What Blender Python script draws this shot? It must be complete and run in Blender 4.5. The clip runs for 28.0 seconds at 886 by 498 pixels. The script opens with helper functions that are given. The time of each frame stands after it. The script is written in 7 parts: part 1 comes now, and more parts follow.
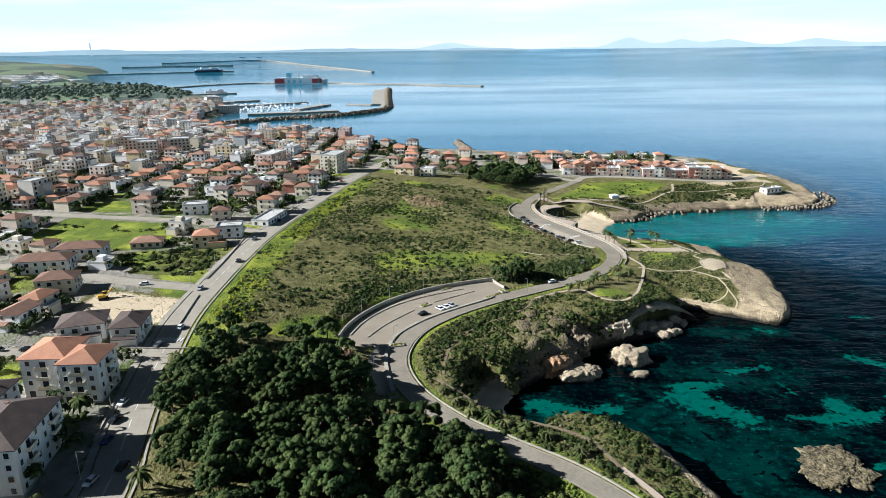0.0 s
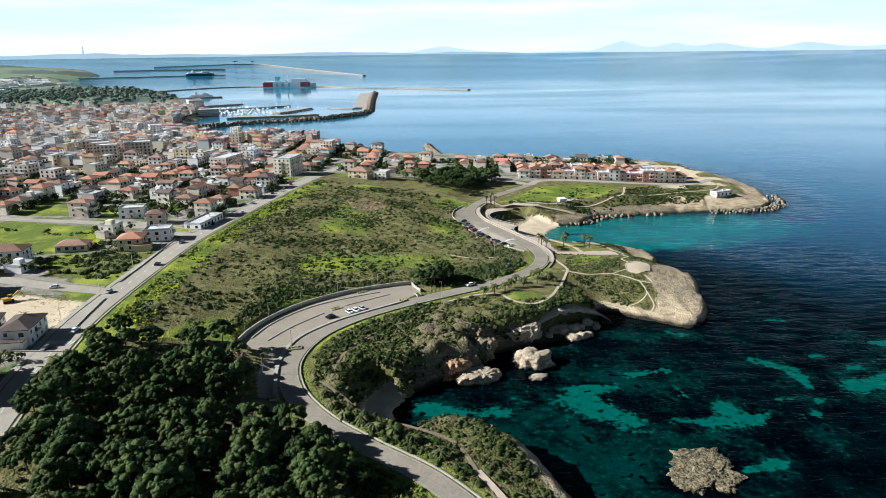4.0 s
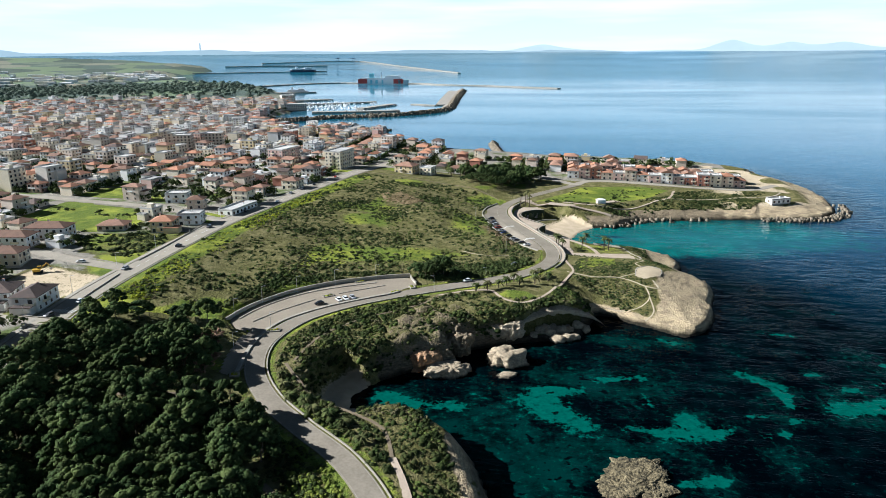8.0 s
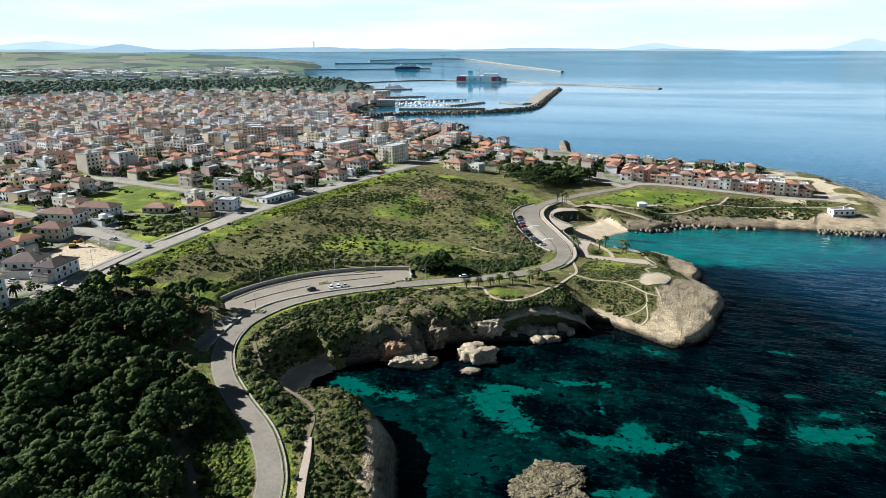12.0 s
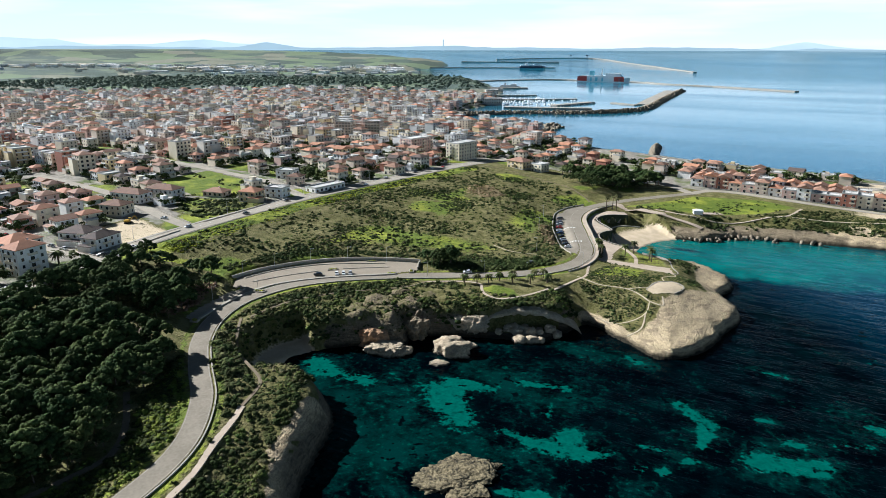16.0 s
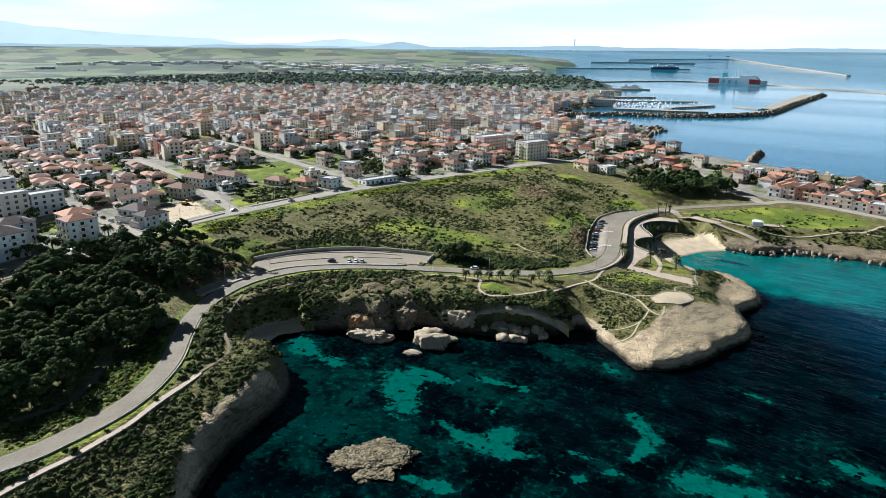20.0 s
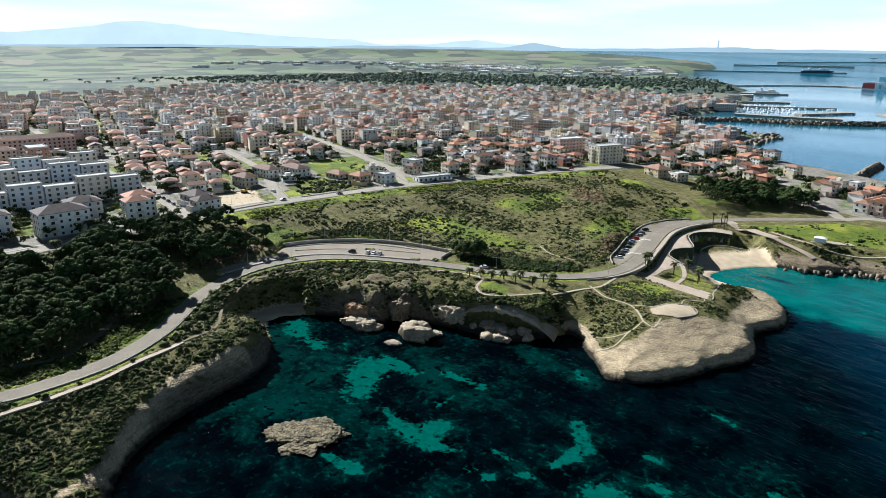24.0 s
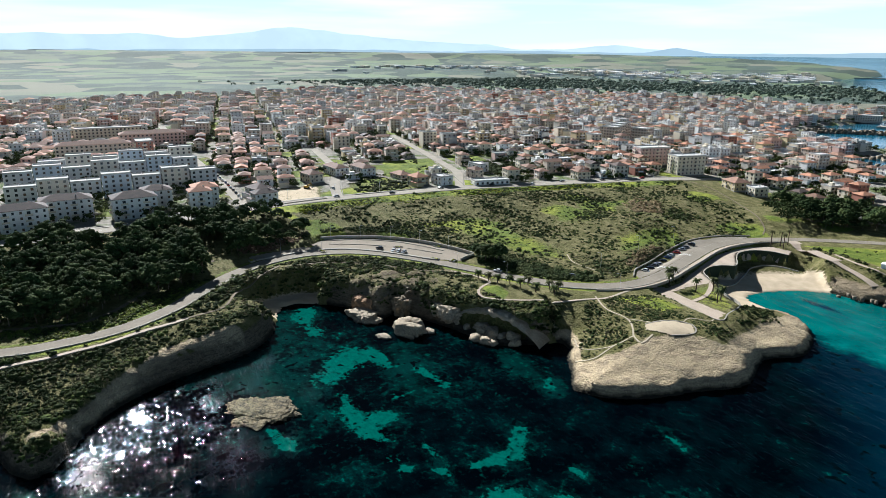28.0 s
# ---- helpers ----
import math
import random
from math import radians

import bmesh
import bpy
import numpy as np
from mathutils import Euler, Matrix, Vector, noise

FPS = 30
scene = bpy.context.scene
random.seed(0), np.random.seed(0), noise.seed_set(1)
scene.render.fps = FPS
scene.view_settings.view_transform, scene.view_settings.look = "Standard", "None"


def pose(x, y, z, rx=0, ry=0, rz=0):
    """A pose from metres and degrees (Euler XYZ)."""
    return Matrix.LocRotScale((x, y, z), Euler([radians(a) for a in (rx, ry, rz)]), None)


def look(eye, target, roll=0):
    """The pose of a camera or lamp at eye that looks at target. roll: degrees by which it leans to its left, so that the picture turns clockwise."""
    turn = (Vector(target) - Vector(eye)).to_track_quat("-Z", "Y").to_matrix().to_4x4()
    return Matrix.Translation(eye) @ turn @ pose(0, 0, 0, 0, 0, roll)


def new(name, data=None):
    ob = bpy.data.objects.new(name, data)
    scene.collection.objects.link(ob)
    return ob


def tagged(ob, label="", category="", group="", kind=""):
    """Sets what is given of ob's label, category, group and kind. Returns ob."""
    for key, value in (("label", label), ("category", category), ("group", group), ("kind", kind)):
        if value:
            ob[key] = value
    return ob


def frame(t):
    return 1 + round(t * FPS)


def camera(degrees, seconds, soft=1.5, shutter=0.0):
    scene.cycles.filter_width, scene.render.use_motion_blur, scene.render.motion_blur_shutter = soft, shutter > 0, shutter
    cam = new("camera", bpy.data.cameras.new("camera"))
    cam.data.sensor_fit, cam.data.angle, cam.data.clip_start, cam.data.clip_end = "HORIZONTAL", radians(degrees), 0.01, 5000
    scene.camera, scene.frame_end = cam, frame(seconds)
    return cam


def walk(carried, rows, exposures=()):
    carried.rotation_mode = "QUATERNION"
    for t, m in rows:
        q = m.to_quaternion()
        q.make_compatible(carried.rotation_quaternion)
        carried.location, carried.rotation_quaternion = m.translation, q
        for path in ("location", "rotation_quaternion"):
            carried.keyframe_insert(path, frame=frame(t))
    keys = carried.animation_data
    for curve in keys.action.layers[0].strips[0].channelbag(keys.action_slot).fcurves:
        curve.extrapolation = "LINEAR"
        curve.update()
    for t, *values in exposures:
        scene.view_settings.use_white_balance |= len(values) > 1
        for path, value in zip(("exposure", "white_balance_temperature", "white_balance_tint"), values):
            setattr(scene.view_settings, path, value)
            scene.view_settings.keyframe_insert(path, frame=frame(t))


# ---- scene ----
cam = camera(66.99, 28.0, 0.5)
# t, x, y, z, yaw, pitch, roll
ROWS = [
    (0.0, 3.58, -0.92, 120.12, 1.71, -16.81, -0.60),
    (0.5, 6.97, -0.70, 120.18, 1.67, -16.74, -0.63),
    (1.0, 10.81, -0.53, 120.20, 1.62, -16.68, -0.68),
    (1.5, 15.48, -0.37, 120.15, 1.58, -16.61, -0.69),
    (2.0, 20.11, -0.34, 120.06, 1.51, -16.55, -0.68),
    (2.5, 25.43, -0.33, 119.98, 1.44, -16.52, -0.67),
    (3.0, 30.56, -0.29, 119.91, 1.35, -16.53, -0.65),
    (3.5, 36.15, -0.30, 119.83, 1.38, -16.51, -0.63),
    (4.0, 41.89, -0.37, 119.78, 1.64, -16.52, -0.60),
    (4.5, 47.45, -0.37, 119.65, 2.00, -16.53, -0.57),
    (6.5, 71.09, 0.27, 118.79, 6.51, -16.53, -0.48),
    (7.0, 76.60, 0.08, 118.84, 7.60, -16.55, -0.40),
    (7.5, 82.76, 0.45, 118.67, 8.91, -16.57, -0.41),
    (8.0, 88.42, 0.65, 118.77, 10.24, -16.60, -0.36),
    (8.5, 94.48, 1.18, 118.77, 11.69, -16.64, -0.37),
    (9.0, 100.13, 1.89, 118.71, 13.03, -16.67, -0.36),
    (9.5, 106.33, 2.85, 118.50, 14.49, -16.69, -0.38),
    (10.0, 112.59, 3.87, 118.39, 15.92, -16.71, -0.35),
    (10.5, 118.71, 4.80, 118.50, 17.03, -16.73, -0.27),
    (11.0, 125.36, 6.37, 118.25, 17.53, -16.72, -0.21),
    (11.5, 131.71, 7.88, 118.22, 18.24, -16.73, -0.16),
    (12.0, 138.59, 9.61, 118.24, 19.50, -16.73, -0.11),
    (12.5, 145.57, 11.48, 118.24, 20.88, -16.71, -0.09),
    (14.5, 172.50, 20.64, 117.82, 26.31, -16.74, 0.02),
    (15.0, 179.01, 23.04, 117.77, 27.70, -16.74, 0.05),
    (15.5, 185.87, 25.93, 117.74, 29.15, -16.78, 0.08),
    (16.0, 192.69, 29.00, 117.61, 30.65, -16.81, 0.11),
    (16.5, 198.91, 32.02, 117.53, 32.04, -16.82, 0.14),
    (17.0, 205.59, 35.44, 117.43, 33.52, -16.82, 0.16),
    (17.5, 211.71, 38.77, 117.34, 34.86, -16.85, 0.20),
    (18.0, 218.18, 42.51, 117.16, 36.34, -16.85, 0.22),
    (18.5, 224.48, 46.46, 117.07, 37.83, -16.87, 0.26),
    (19.0, 230.29, 50.32, 116.96, 39.23, -16.88, 0.28),
    (19.5, 236.38, 54.55, 116.88, 40.61, -16.87, 0.30),
    (20.0, 242.07, 58.66, 116.76, 41.95, -16.86, 0.32),
    (20.5, 248.01, 63.17, 116.72, 43.45, -16.88, 0.34),
    (21.0, 253.51, 67.55, 116.64, 44.85, -16.87, 0.34),
    (21.5, 259.27, 72.38, 116.60, 46.24, -16.88, 0.36),
    (23.5, 280.33, 92.17, 116.64, 52.04, -16.82, 0.38),
    (24.0, 285.45, 97.51, 116.70, 53.49, -16.83, 0.41),
    (24.5, 290.38, 103.02, 116.75, 54.99, -16.83, 0.44),
    (25.0, 294.93, 108.29, 116.85, 56.40, -16.82, 0.45),
    (25.5, 299.66, 113.97, 116.92, 57.84, -16.75, 0.46),
    (26.0, 303.96, 119.45, 117.00, 59.19, -16.69, 0.46),
    (26.5, 308.38, 125.48, 117.06, 60.73, -16.61, 0.46),
    (27.0, 312.73, 131.58, 117.18, 62.30, -16.56, 0.46),
    (27.5, 316.74, 137.33, 117.35, 63.74, -16.54, 0.47),
    (28.0, 320.90, 143.52, 117.50, 65.28, -16.53, 0.48),
]
walk(cam, [(t, pose(x, y, z, 90 + pitch, 0, yaw) @ pose(0, 0, 0, 0, 0, roll)) for t, x, y, z, yaw, pitch, roll in ROWS],
     [(0.0, 1.20, 5600.0, 7.0), (28.0, 1.20, 5600.0, 7.0)])

# ---- light ----
SUN_YAW, SUN_HEIGHT = 93.0, 29.0
SKY, HAZE = 0.0105, 46.0
# strength of the glow that carries the far hills' haze
FAR_GLOW = 1.0
world = bpy.data.worlds.new("world")
scene.world = world
world.use_nodes = True
wn, wl = world.node_tree.nodes, world.node_tree.links
sky = wn.new("ShaderNodeTexSky")
sky.sky_type, sky.sun_disc = "NISHITA", False
sky.sun_elevation, sky.sun_rotation = radians(SUN_HEIGHT), radians(360 - SUN_YAW)
sky.air_density, sky.dust_density, sky.ozone_density = 1.0, 0.6, 1.0
# a bright hazy horizon and thin streaks of high cloud
wc = wn.new("ShaderNodeTexCoord")
wm = wn.new("ShaderNodeMapping")
wm.inputs["Scale"].default_value = (1.0, 1.0, 11.0)
wnoise = wn.new("ShaderNodeTexNoise")
wnoise.inputs["Scale"].default_value, wnoise.inputs["Detail"].default_value = 2.6, 6.0
wl.new(wc.outputs["Generated"], wm.inputs["Vector"])
wl.new(wm.outputs["Vector"], wnoise.inputs["Vector"])
wsep = wn.new("ShaderNodeSeparateXYZ")
wl.new(wc.outputs["Generated"], wsep.inputs["Vector"])


def wspan(value, lo, hi, a, b):
    t = wn.new("ShaderNodeMapRange")
    wl.new(value, t.inputs["Value"])
    for key, val in (("From Min", lo), ("From Max", hi), ("To Min", a), ("To Max", b)):
        t.inputs[key].default_value = val
    return t.outputs["Result"]


def wmix(fac, a, b):
    t = wn.new("ShaderNodeMix")
    t.data_type = "RGBA"
    wl.new(fac, t.inputs["Factor"])
    for key, val in (("A", a), ("B", b)):
        if isinstance(val, tuple):
            t.inputs[key].default_value = (*val, 1)
        else:
            wl.new(val, t.inputs[key])
    return t.outputs["Result"]


haze = wmix(wspan(wsep.outputs["Z"], 0.0, 0.07, 0, 1), (HAZE * 0.90, HAZE * 0.97, HAZE), (HAZE * 0.76, HAZE * 0.93, HAZE))
haze = wmix(wspan(wnoise.outputs["Fac"], 0.44, 0.62, 0, 1), haze, (HAZE * 1.02, HAZE * 1.04, HAZE * 1.05))
haze = wmix(wspan(wsep.outputs["Z"], 0.07, 0.17, 0, 1), haze, (HAZE * 0.29, HAZE * 0.58, HAZE * 0.86))
wl.new(wmix(wspan(wsep.outputs["Z"], 0.12, 0.33, 1, 0), sky.outputs["Color"], haze), wn["Background"].inputs["Color"])
wn["Background"].inputs["Strength"].default_value = SKY
sun = new("sun", bpy.data.lights.new("sun", "SUN"))
sun.data.energy, sun.data.angle, sun.data.color = 5.0, radians(0.53), (1.0, 0.94, 0.86)
a, b = radians(SUN_YAW), radians(SUN_HEIGHT)
sun.matrix_world = look((-math.sin(a) * math.cos(b) * 900, math.cos(a) * math.cos(b) * 900, math.sin(b) * 900), (0, 0, 0))

# ---- materials ----
def material(name, base, rough=0.8, grain=None, vary=0.0, bump=0.0, second=None, metal=0.0, spec=0.3, rand=0.0):
    """A surface: base colour, a second colour mixed by coarse and fine noise of sizes grain (metres), and a bump."""
    m = bpy.data.materials.new(name)
    m.use_nodes = True
    n, l = m.node_tree.nodes, m.node_tree.links
    p = n["Principled BSDF"]
    p.inputs["Roughness"].default_value, p.inputs["Metallic"].default_value = rough, metal
    p.inputs["Specular IOR Level"].default_value = spec
    p.inputs["Base Color"].default_value = (*base, 1)
    if grain:
        pos = n.new("ShaderNodeNewGeometry")
        fine, coarse = n.new("ShaderNodeTexNoise"), n.new("ShaderNodeTexNoise")
        for node, size in ((fine, grain[0]), (coarse, grain[1])):
            node.inputs["Scale"].default_value, node.inputs["Detail"].default_value = 1 / size, 4
            l.new(pos.outputs["Position"], node.inputs["Vector"])
        both = n.new("ShaderNodeMath")
        both.operation = "ADD"
        l.new(fine.outputs["Fac"], both.inputs[0])
        l.new(coarse.outputs["Fac"], both.inputs[1])
        span = n.new("ShaderNodeMapRange")
        span.inputs["From Min"].default_value, span.inputs["From Max"].default_value = 0.72, 1.28
        l.new(both.outputs[0], span.inputs["Value"])
        mix = n.new("ShaderNodeMix")
        mix.data_type = "RGBA"
        mix.inputs["A"].default_value = (*base, 1)
        mix.inputs["B"].default_value = (*(second or [c * (1 - vary) for c in base]), 1)
        l.new(span.outputs["Result"], mix.inputs["Factor"])
        out = mix.outputs["Result"]
        if rand:
            info, hue = n.new("ShaderNodeObjectInfo"), n.new("ShaderNodeHueSaturation")
            val = n.new("ShaderNodeMapRange")
            val.inputs["To Min"].default_value, val.inputs["To Max"].default_value = 1 - rand, 1 + rand
            l.new(info.outputs["Random"], val.inputs["Value"])
            l.new(val.outputs["Result"], hue.inputs["Value"])
            l.new(out, hue.inputs["Color"])
            out = hue.outputs["Color"]
        l.new(out, p.inputs["Base Color"])
        if bump:
            b = n.new("ShaderNodeBump")
            b.inputs["Strength"].default_value, b.inputs["Distance"].default_value = 0.6, bump
            l.new(fine.outputs["Fac"], b.inputs["Height"])
            l.new(b.outputs["Normal"], p.inputs["Normal"])
    return m


class Nodes:
    """Short hand for a node tree."""

    def __init__(self, mat):
        self.n, self.l = mat.node_tree.nodes, mat.node_tree.links

    def put(self, socket, value):
        if isinstance(value, bpy.types.NodeSocket):
            self.l.new(value, socket)
        else:
            socket.default_value = value

    def noise(self, vec, size, detail=4, rough=0.55):
        t = self.n.new("ShaderNodeTexNoise")
        t.inputs["Scale"].default_value, t.inputs["Detail"].default_value, t.inputs["Roughness"].default_value = 1 / size, detail, rough
        self.l.new(vec, t.inputs["Vector"])
        return t.outputs["Fac"]

    def math(self, op, a, b=0.0):
        t = self.n.new("ShaderNodeMath")
        t.operation = op
        self.put(t.inputs[0], a)
        self.put(t.inputs[1], b)
        return t.outputs[0]

    def span(self, v, lo, hi, a=0.0, b=1.0):
        t = self.n.new("ShaderNodeMapRange")
        self.put(t.inputs["Value"], v)
        for key, val in (("From Min", lo), ("From Max", hi), ("To Min", a), ("To Max", b)):
            t.inputs[key].default_value = val
        return t.outputs["Result"]

    def mix(self, fac, a, b):
        t = self.n.new("ShaderNodeMix")
        t.data_type = "RGBA"
        for key, val in (("Factor", fac), ("A", a), ("B", b)):
            self.put(t.inputs[key], (*val, 1) if isinstance(val, tuple) else val)
        return t.outputs["Result"]

    def attr(self, name):
        t = self.n.new("ShaderNodeAttribute")
        t.attribute_name = name
        return t

    def pos(self):
        return self.n.new("ShaderNodeNewGeometry").outputs["Position"]

    def bump(self, h, dist, strength=0.6):
        t = self.n.new("ShaderNodeBump")
        t.inputs["Strength"].default_value, t.inputs["Distance"].default_value = strength, dist
        self.l.new(h, t.inputs["Height"])
        return t.outputs["Normal"]


def ground_material():
    m = bpy.data.materials.new("ground_cover")
    m.use_nodes = True
    k = Nodes(m)
    p = k.n["Principled BSDF"]
    v = k.pos()
    a1 = k.attr("cover")
    sep = k.n.new("ShaderNodeSeparateColor")
    k.l.new(a1.outputs["Color"], sep.inputs["Color"])
    rock_w, green_w, sand_w = sep.outputs["Red"], sep.outputs["Green"], sep.outputs["Blue"]
    town_w = k.attr("town").outputs["Fac"]
    n1, n2, n3, n4 = k.noise(v, 0.9), k.noise(v, 5.0), k.noise(v, 24.0), k.noise(v, 160.0)
    scrub = k.mix(k.span(n1, 0.35, 0.65), (0.078, 0.076, 0.025), (0.147, 0.137, 0.047))
    scrub = k.mix(k.span(n2, 0.45, 0.65), scrub, (0.20, 0.175, 0.078))
    grass = k.mix(k.span(n1, 0.3, 0.7), (0.09, 0.13, 0.018), (0.165, 0.20, 0.032))
    grass = k.mix(k.span(n3, 0.45, 0.62), grass, (0.285, 0.31, 0.042))
    grass = k.mix(k.span(n2, 0.5, 0.7, 0.0, 0.7), grass, (0.07, 0.11, 0.02))
    # the plain's fields, each of its own crop; haze is put into their colours
    fields = k.n.new("ShaderNodeTexVoronoi")
    fields.inputs["Scale"].default_value, fields.inputs["Randomness"].default_value = 1 / 150.0, 0.9
    k.l.new(v, fields.inputs["Vector"])
    crop = k.n.new("ShaderNodeSeparateColor")
    k.l.new(fields.outputs["Color"], crop.inputs["Color"])
    hazed_green = k.mix(k.span(n4, 0.48, 0.54), (0.095, 0.125, 0.105), (0.15, 0.18, 0.125))
    hazed_green = k.mix(k.span(crop.outputs["Red"], 0.55, 0.62), hazed_green, (0.165, 0.21, 0.125))
    hazed_green = k.mix(k.span(crop.outputs["Green"], 0.74, 0.78), hazed_green, (0.21, 0.21, 0.155))
    hazed_green = k.mix(k.span(crop.outputs["Blue"], 0.66, 0.7), hazed_green, (0.08, 0.105, 0.085))
    rock = k.mix(k.span(n1, 0.3, 0.7), (0.60, 0.475, 0.30), (0.45, 0.35, 0.215))
    tall = k.n.new("ShaderNodeVectorMath")
    tall.operation = "MULTIPLY"
    tall.inputs[1].default_value = (0.12, 0.12, 1.0)
    k.l.new(v, tall.inputs[0])
    rock = k.mix(k.span(k.noise(tall.outputs[0], 0.8), 0.5, 0.62, 0.0, 0.7), rock, (0.21, 0.165, 0.115))
    rock = k.mix(k.span(n2, 0.5, 0.75, 0.0, 0.8), rock, (0.33, 0.265, 0.18))
    # the pitted surface of weathered limestone
    pits = k.n.new("ShaderNodeTexVoronoi")
    pits.inputs["Scale"].default_value = 1.8
    k.l.new(v, pits.inputs["Vector"])
    pit = k.span(pits.outputs["Distance"], 0.35, 0.75)
    rock = k.mix(k.math("MULTIPLY", pit, 0.35), rock, (0.24, 0.185, 0.12))
    rock = k.mix(k.span(k.noise(v, 0.55, 2), 0.55, 0.64, 0.0, 0.6), rock, (0.17, 0.135, 0.09))
    brown = k.mix(k.span(n1, 0.3, 0.7), (0.20, 0.158, 0.108), (0.10, 0.08, 0.054))
    brown = k.mix(k.span(k.noise(tall.outputs[0], 0.5), 0.5, 0.6, 0.0, 0.8), brown, (0.07, 0.056, 0.04))
    rock = k.mix(k.attr("bleached").outputs["Fac"], brown, rock)
    up = k.n.new("ShaderNodeSeparateXYZ")
    k.l.new(v, up.inputs[0])
    # wet tide band; the undercut's shade is put into its dark colour too
    wet_shade = k.math("ADD", up.outputs["Z"], k.span(n2, 0.3, 0.7, -0.6, 0.6))
    rock = k.mix(k.span(wet_shade, 0.7, 2.3), (0.03, 0.026, 0.018), rock)
    sand = k.mix(k.span(n2, 0.3, 0.7), (0.58, 0.47, 0.33), (0.45, 0.36, 0.24))
    town = k.mix(k.span(n2, 0.35, 0.65), (0.22, 0.20, 0.165), (0.31, 0.28, 0.235))
    town = k.mix(k.span(n3, 0.5, 0.62), town, (0.10, 0.13, 0.04))
    jig = k.math("ADD", k.math("MULTIPLY", n1, 0.5), k.math("MULTIPLY", n2, 0.5))

    def cut(w):
        return k.span(k.math("ADD", w, k.math("SUBTRACT", jig, 0.5)), 0.42, 0.58)
    c = k.mix(cut(green_w), scrub, grass)
    c = k.mix(k.attr("outland").outputs["Fac"], c, hazed_green)
    c = k.mix(cut(town_w), c, town)
    c = k.mix(cut(sand_w), c, sand)
    c = k.mix(cut(rock_w), c, rock)
    k.l.new(c, p.inputs["Base Color"])
    p.inputs["Roughness"].default_value, p.inputs["Specular IOR Level"].default_value = 0.95, 0.1
    relief = k.math("ADD", k.math("MULTIPLY", n1, 1.4), k.math("MULTIPLY", n2, 1.6))
    relief = k.math("MULTIPLY", relief, k.span(sand_w, 0.3, 0.6, 1.0, 0.12))
    relief = k.math("SUBTRACT", relief, k.math("MULTIPLY", k.math("MULTIPLY", pit, rock_w), 0.28))
    k.l.new(k.bump(relief, 0.9, 0.8), p.inputs["Normal"])
    return m


def sea_material():
    m = bpy.data.materials.new("sea_water")
    m.use_nodes = True
    k = Nodes(m)
    p = k.n["Principled BSDF"]
    v = k.pos()
    a = k.attr("shoal")
    sep = k.n.new("ShaderNodeSeparateColor")
    k.l.new(a.outputs["Color"], sep.inputs["Color"])
    shallow, patch, lagoon = sep.outputs["Red"], sep.outputs["Green"], sep.outputs["Blue"]
    n1, n2, n3 = k.noise(v, 2.4, 6, 0.7), k.noise(v, 14.0, 5, 0.6), k.noise(v, 60.0, 3)
    wide = k.noise(v, 34.0, 4)
    murk = k.attr("murk").outputs["Fac"]
    place = k.n.new("ShaderNodeSeparateXYZ")
    k.l.new(v, place.inputs[0])
    deep = k.mix(k.span(n3, 0.4, 0.6), (0.0010, 0.021, 0.048), (0.0016, 0.030, 0.062))
    # bluer northwards, the sky's reflection at a low angle put into the colour
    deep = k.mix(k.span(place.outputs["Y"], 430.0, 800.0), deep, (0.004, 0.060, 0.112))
    # paler towards the harbour: reflected sky and haze put into the water's colour
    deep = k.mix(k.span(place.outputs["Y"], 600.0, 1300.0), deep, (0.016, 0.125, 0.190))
    weed = k.mix(k.span(n2, 0.42, 0.62), (0.0001, 0.0008, 0.0017), (0.0003, 0.0042, 0.0056))
    weed = k.mix(k.span(n1, 0.55, 0.76), weed, (0.0008, 0.010, 0.0115))
    # silty floor showing between tufts of weed
    murky = k.mix(k.span(n2, 0.38, 0.6), (0.0006, 0.010, 0.0095), (0.0014, 0.020, 0.018))
    murky = k.mix(k.span(n1, 0.56, 0.7), murky, (0.003, 0.055, 0.04))
    sand = k.mix(k.span(n1, 0.35, 0.65), (0.003, 0.058, 0.045), (0.005, 0.092, 0.070))
    bright = k.mix(k.span(n2, 0.35, 0.65), (0.003, 0.080, 0.076), (0.006, 0.125, 0.114))
    c = k.mix(shallow, deep, weed)
    jig = k.math("ADD", k.math("MULTIPLY", n1, 1.0), k.math("ADD", k.math("MULTIPLY", n2, 1.1), k.math("MULTIPLY", wide, 0.5)))
    edge = k.math("SUBTRACT", jig, 1.3)
    c = k.mix(k.span(k.math("ADD", murk, k.math("MULTIPLY", edge, 1.6)), 0.3, 0.8), c, murky)
    c = k.mix(k.span(k.math("ADD", patch, k.math("MULTIPLY", edge, 1.5)), 0.47, 0.66), c, sand)
    # dark weed-grown stones on the sand
    c = k.mix(k.math("MULTIPLY", k.span(k.noise(v, 4.2, 2), 0.59, 0.63), k.span(n2, 0.44, 0.56)), c, (0.0003, 0.002, 0.003))
    c = k.mix(k.span(k.math("ADD", lagoon, k.math("MULTIPLY", edge, 0.8)), 0.2, 0.75), c, bright)
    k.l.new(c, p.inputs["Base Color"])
    far = k.n.new("ShaderNodeVectorMath")
    far.operation = "DISTANCE"
    far.inputs[1].default_value = (170.0, 60.0, 0.0)
    k.l.new(v, far.inputs[0])
    # slicks and wind-ruffled bands
    wind = k.n.new("ShaderNodeVectorMath")
    wind.operation = "MULTIPLY"
    wind.inputs[1].default_value = (0.3, 1.0, 1.0)
    k.l.new(v, wind.inputs[0])
    ruffle = k.span(k.noise(wind.outputs[0], 240.0, 4), 0.38, 0.62, 0.05, 0.15)
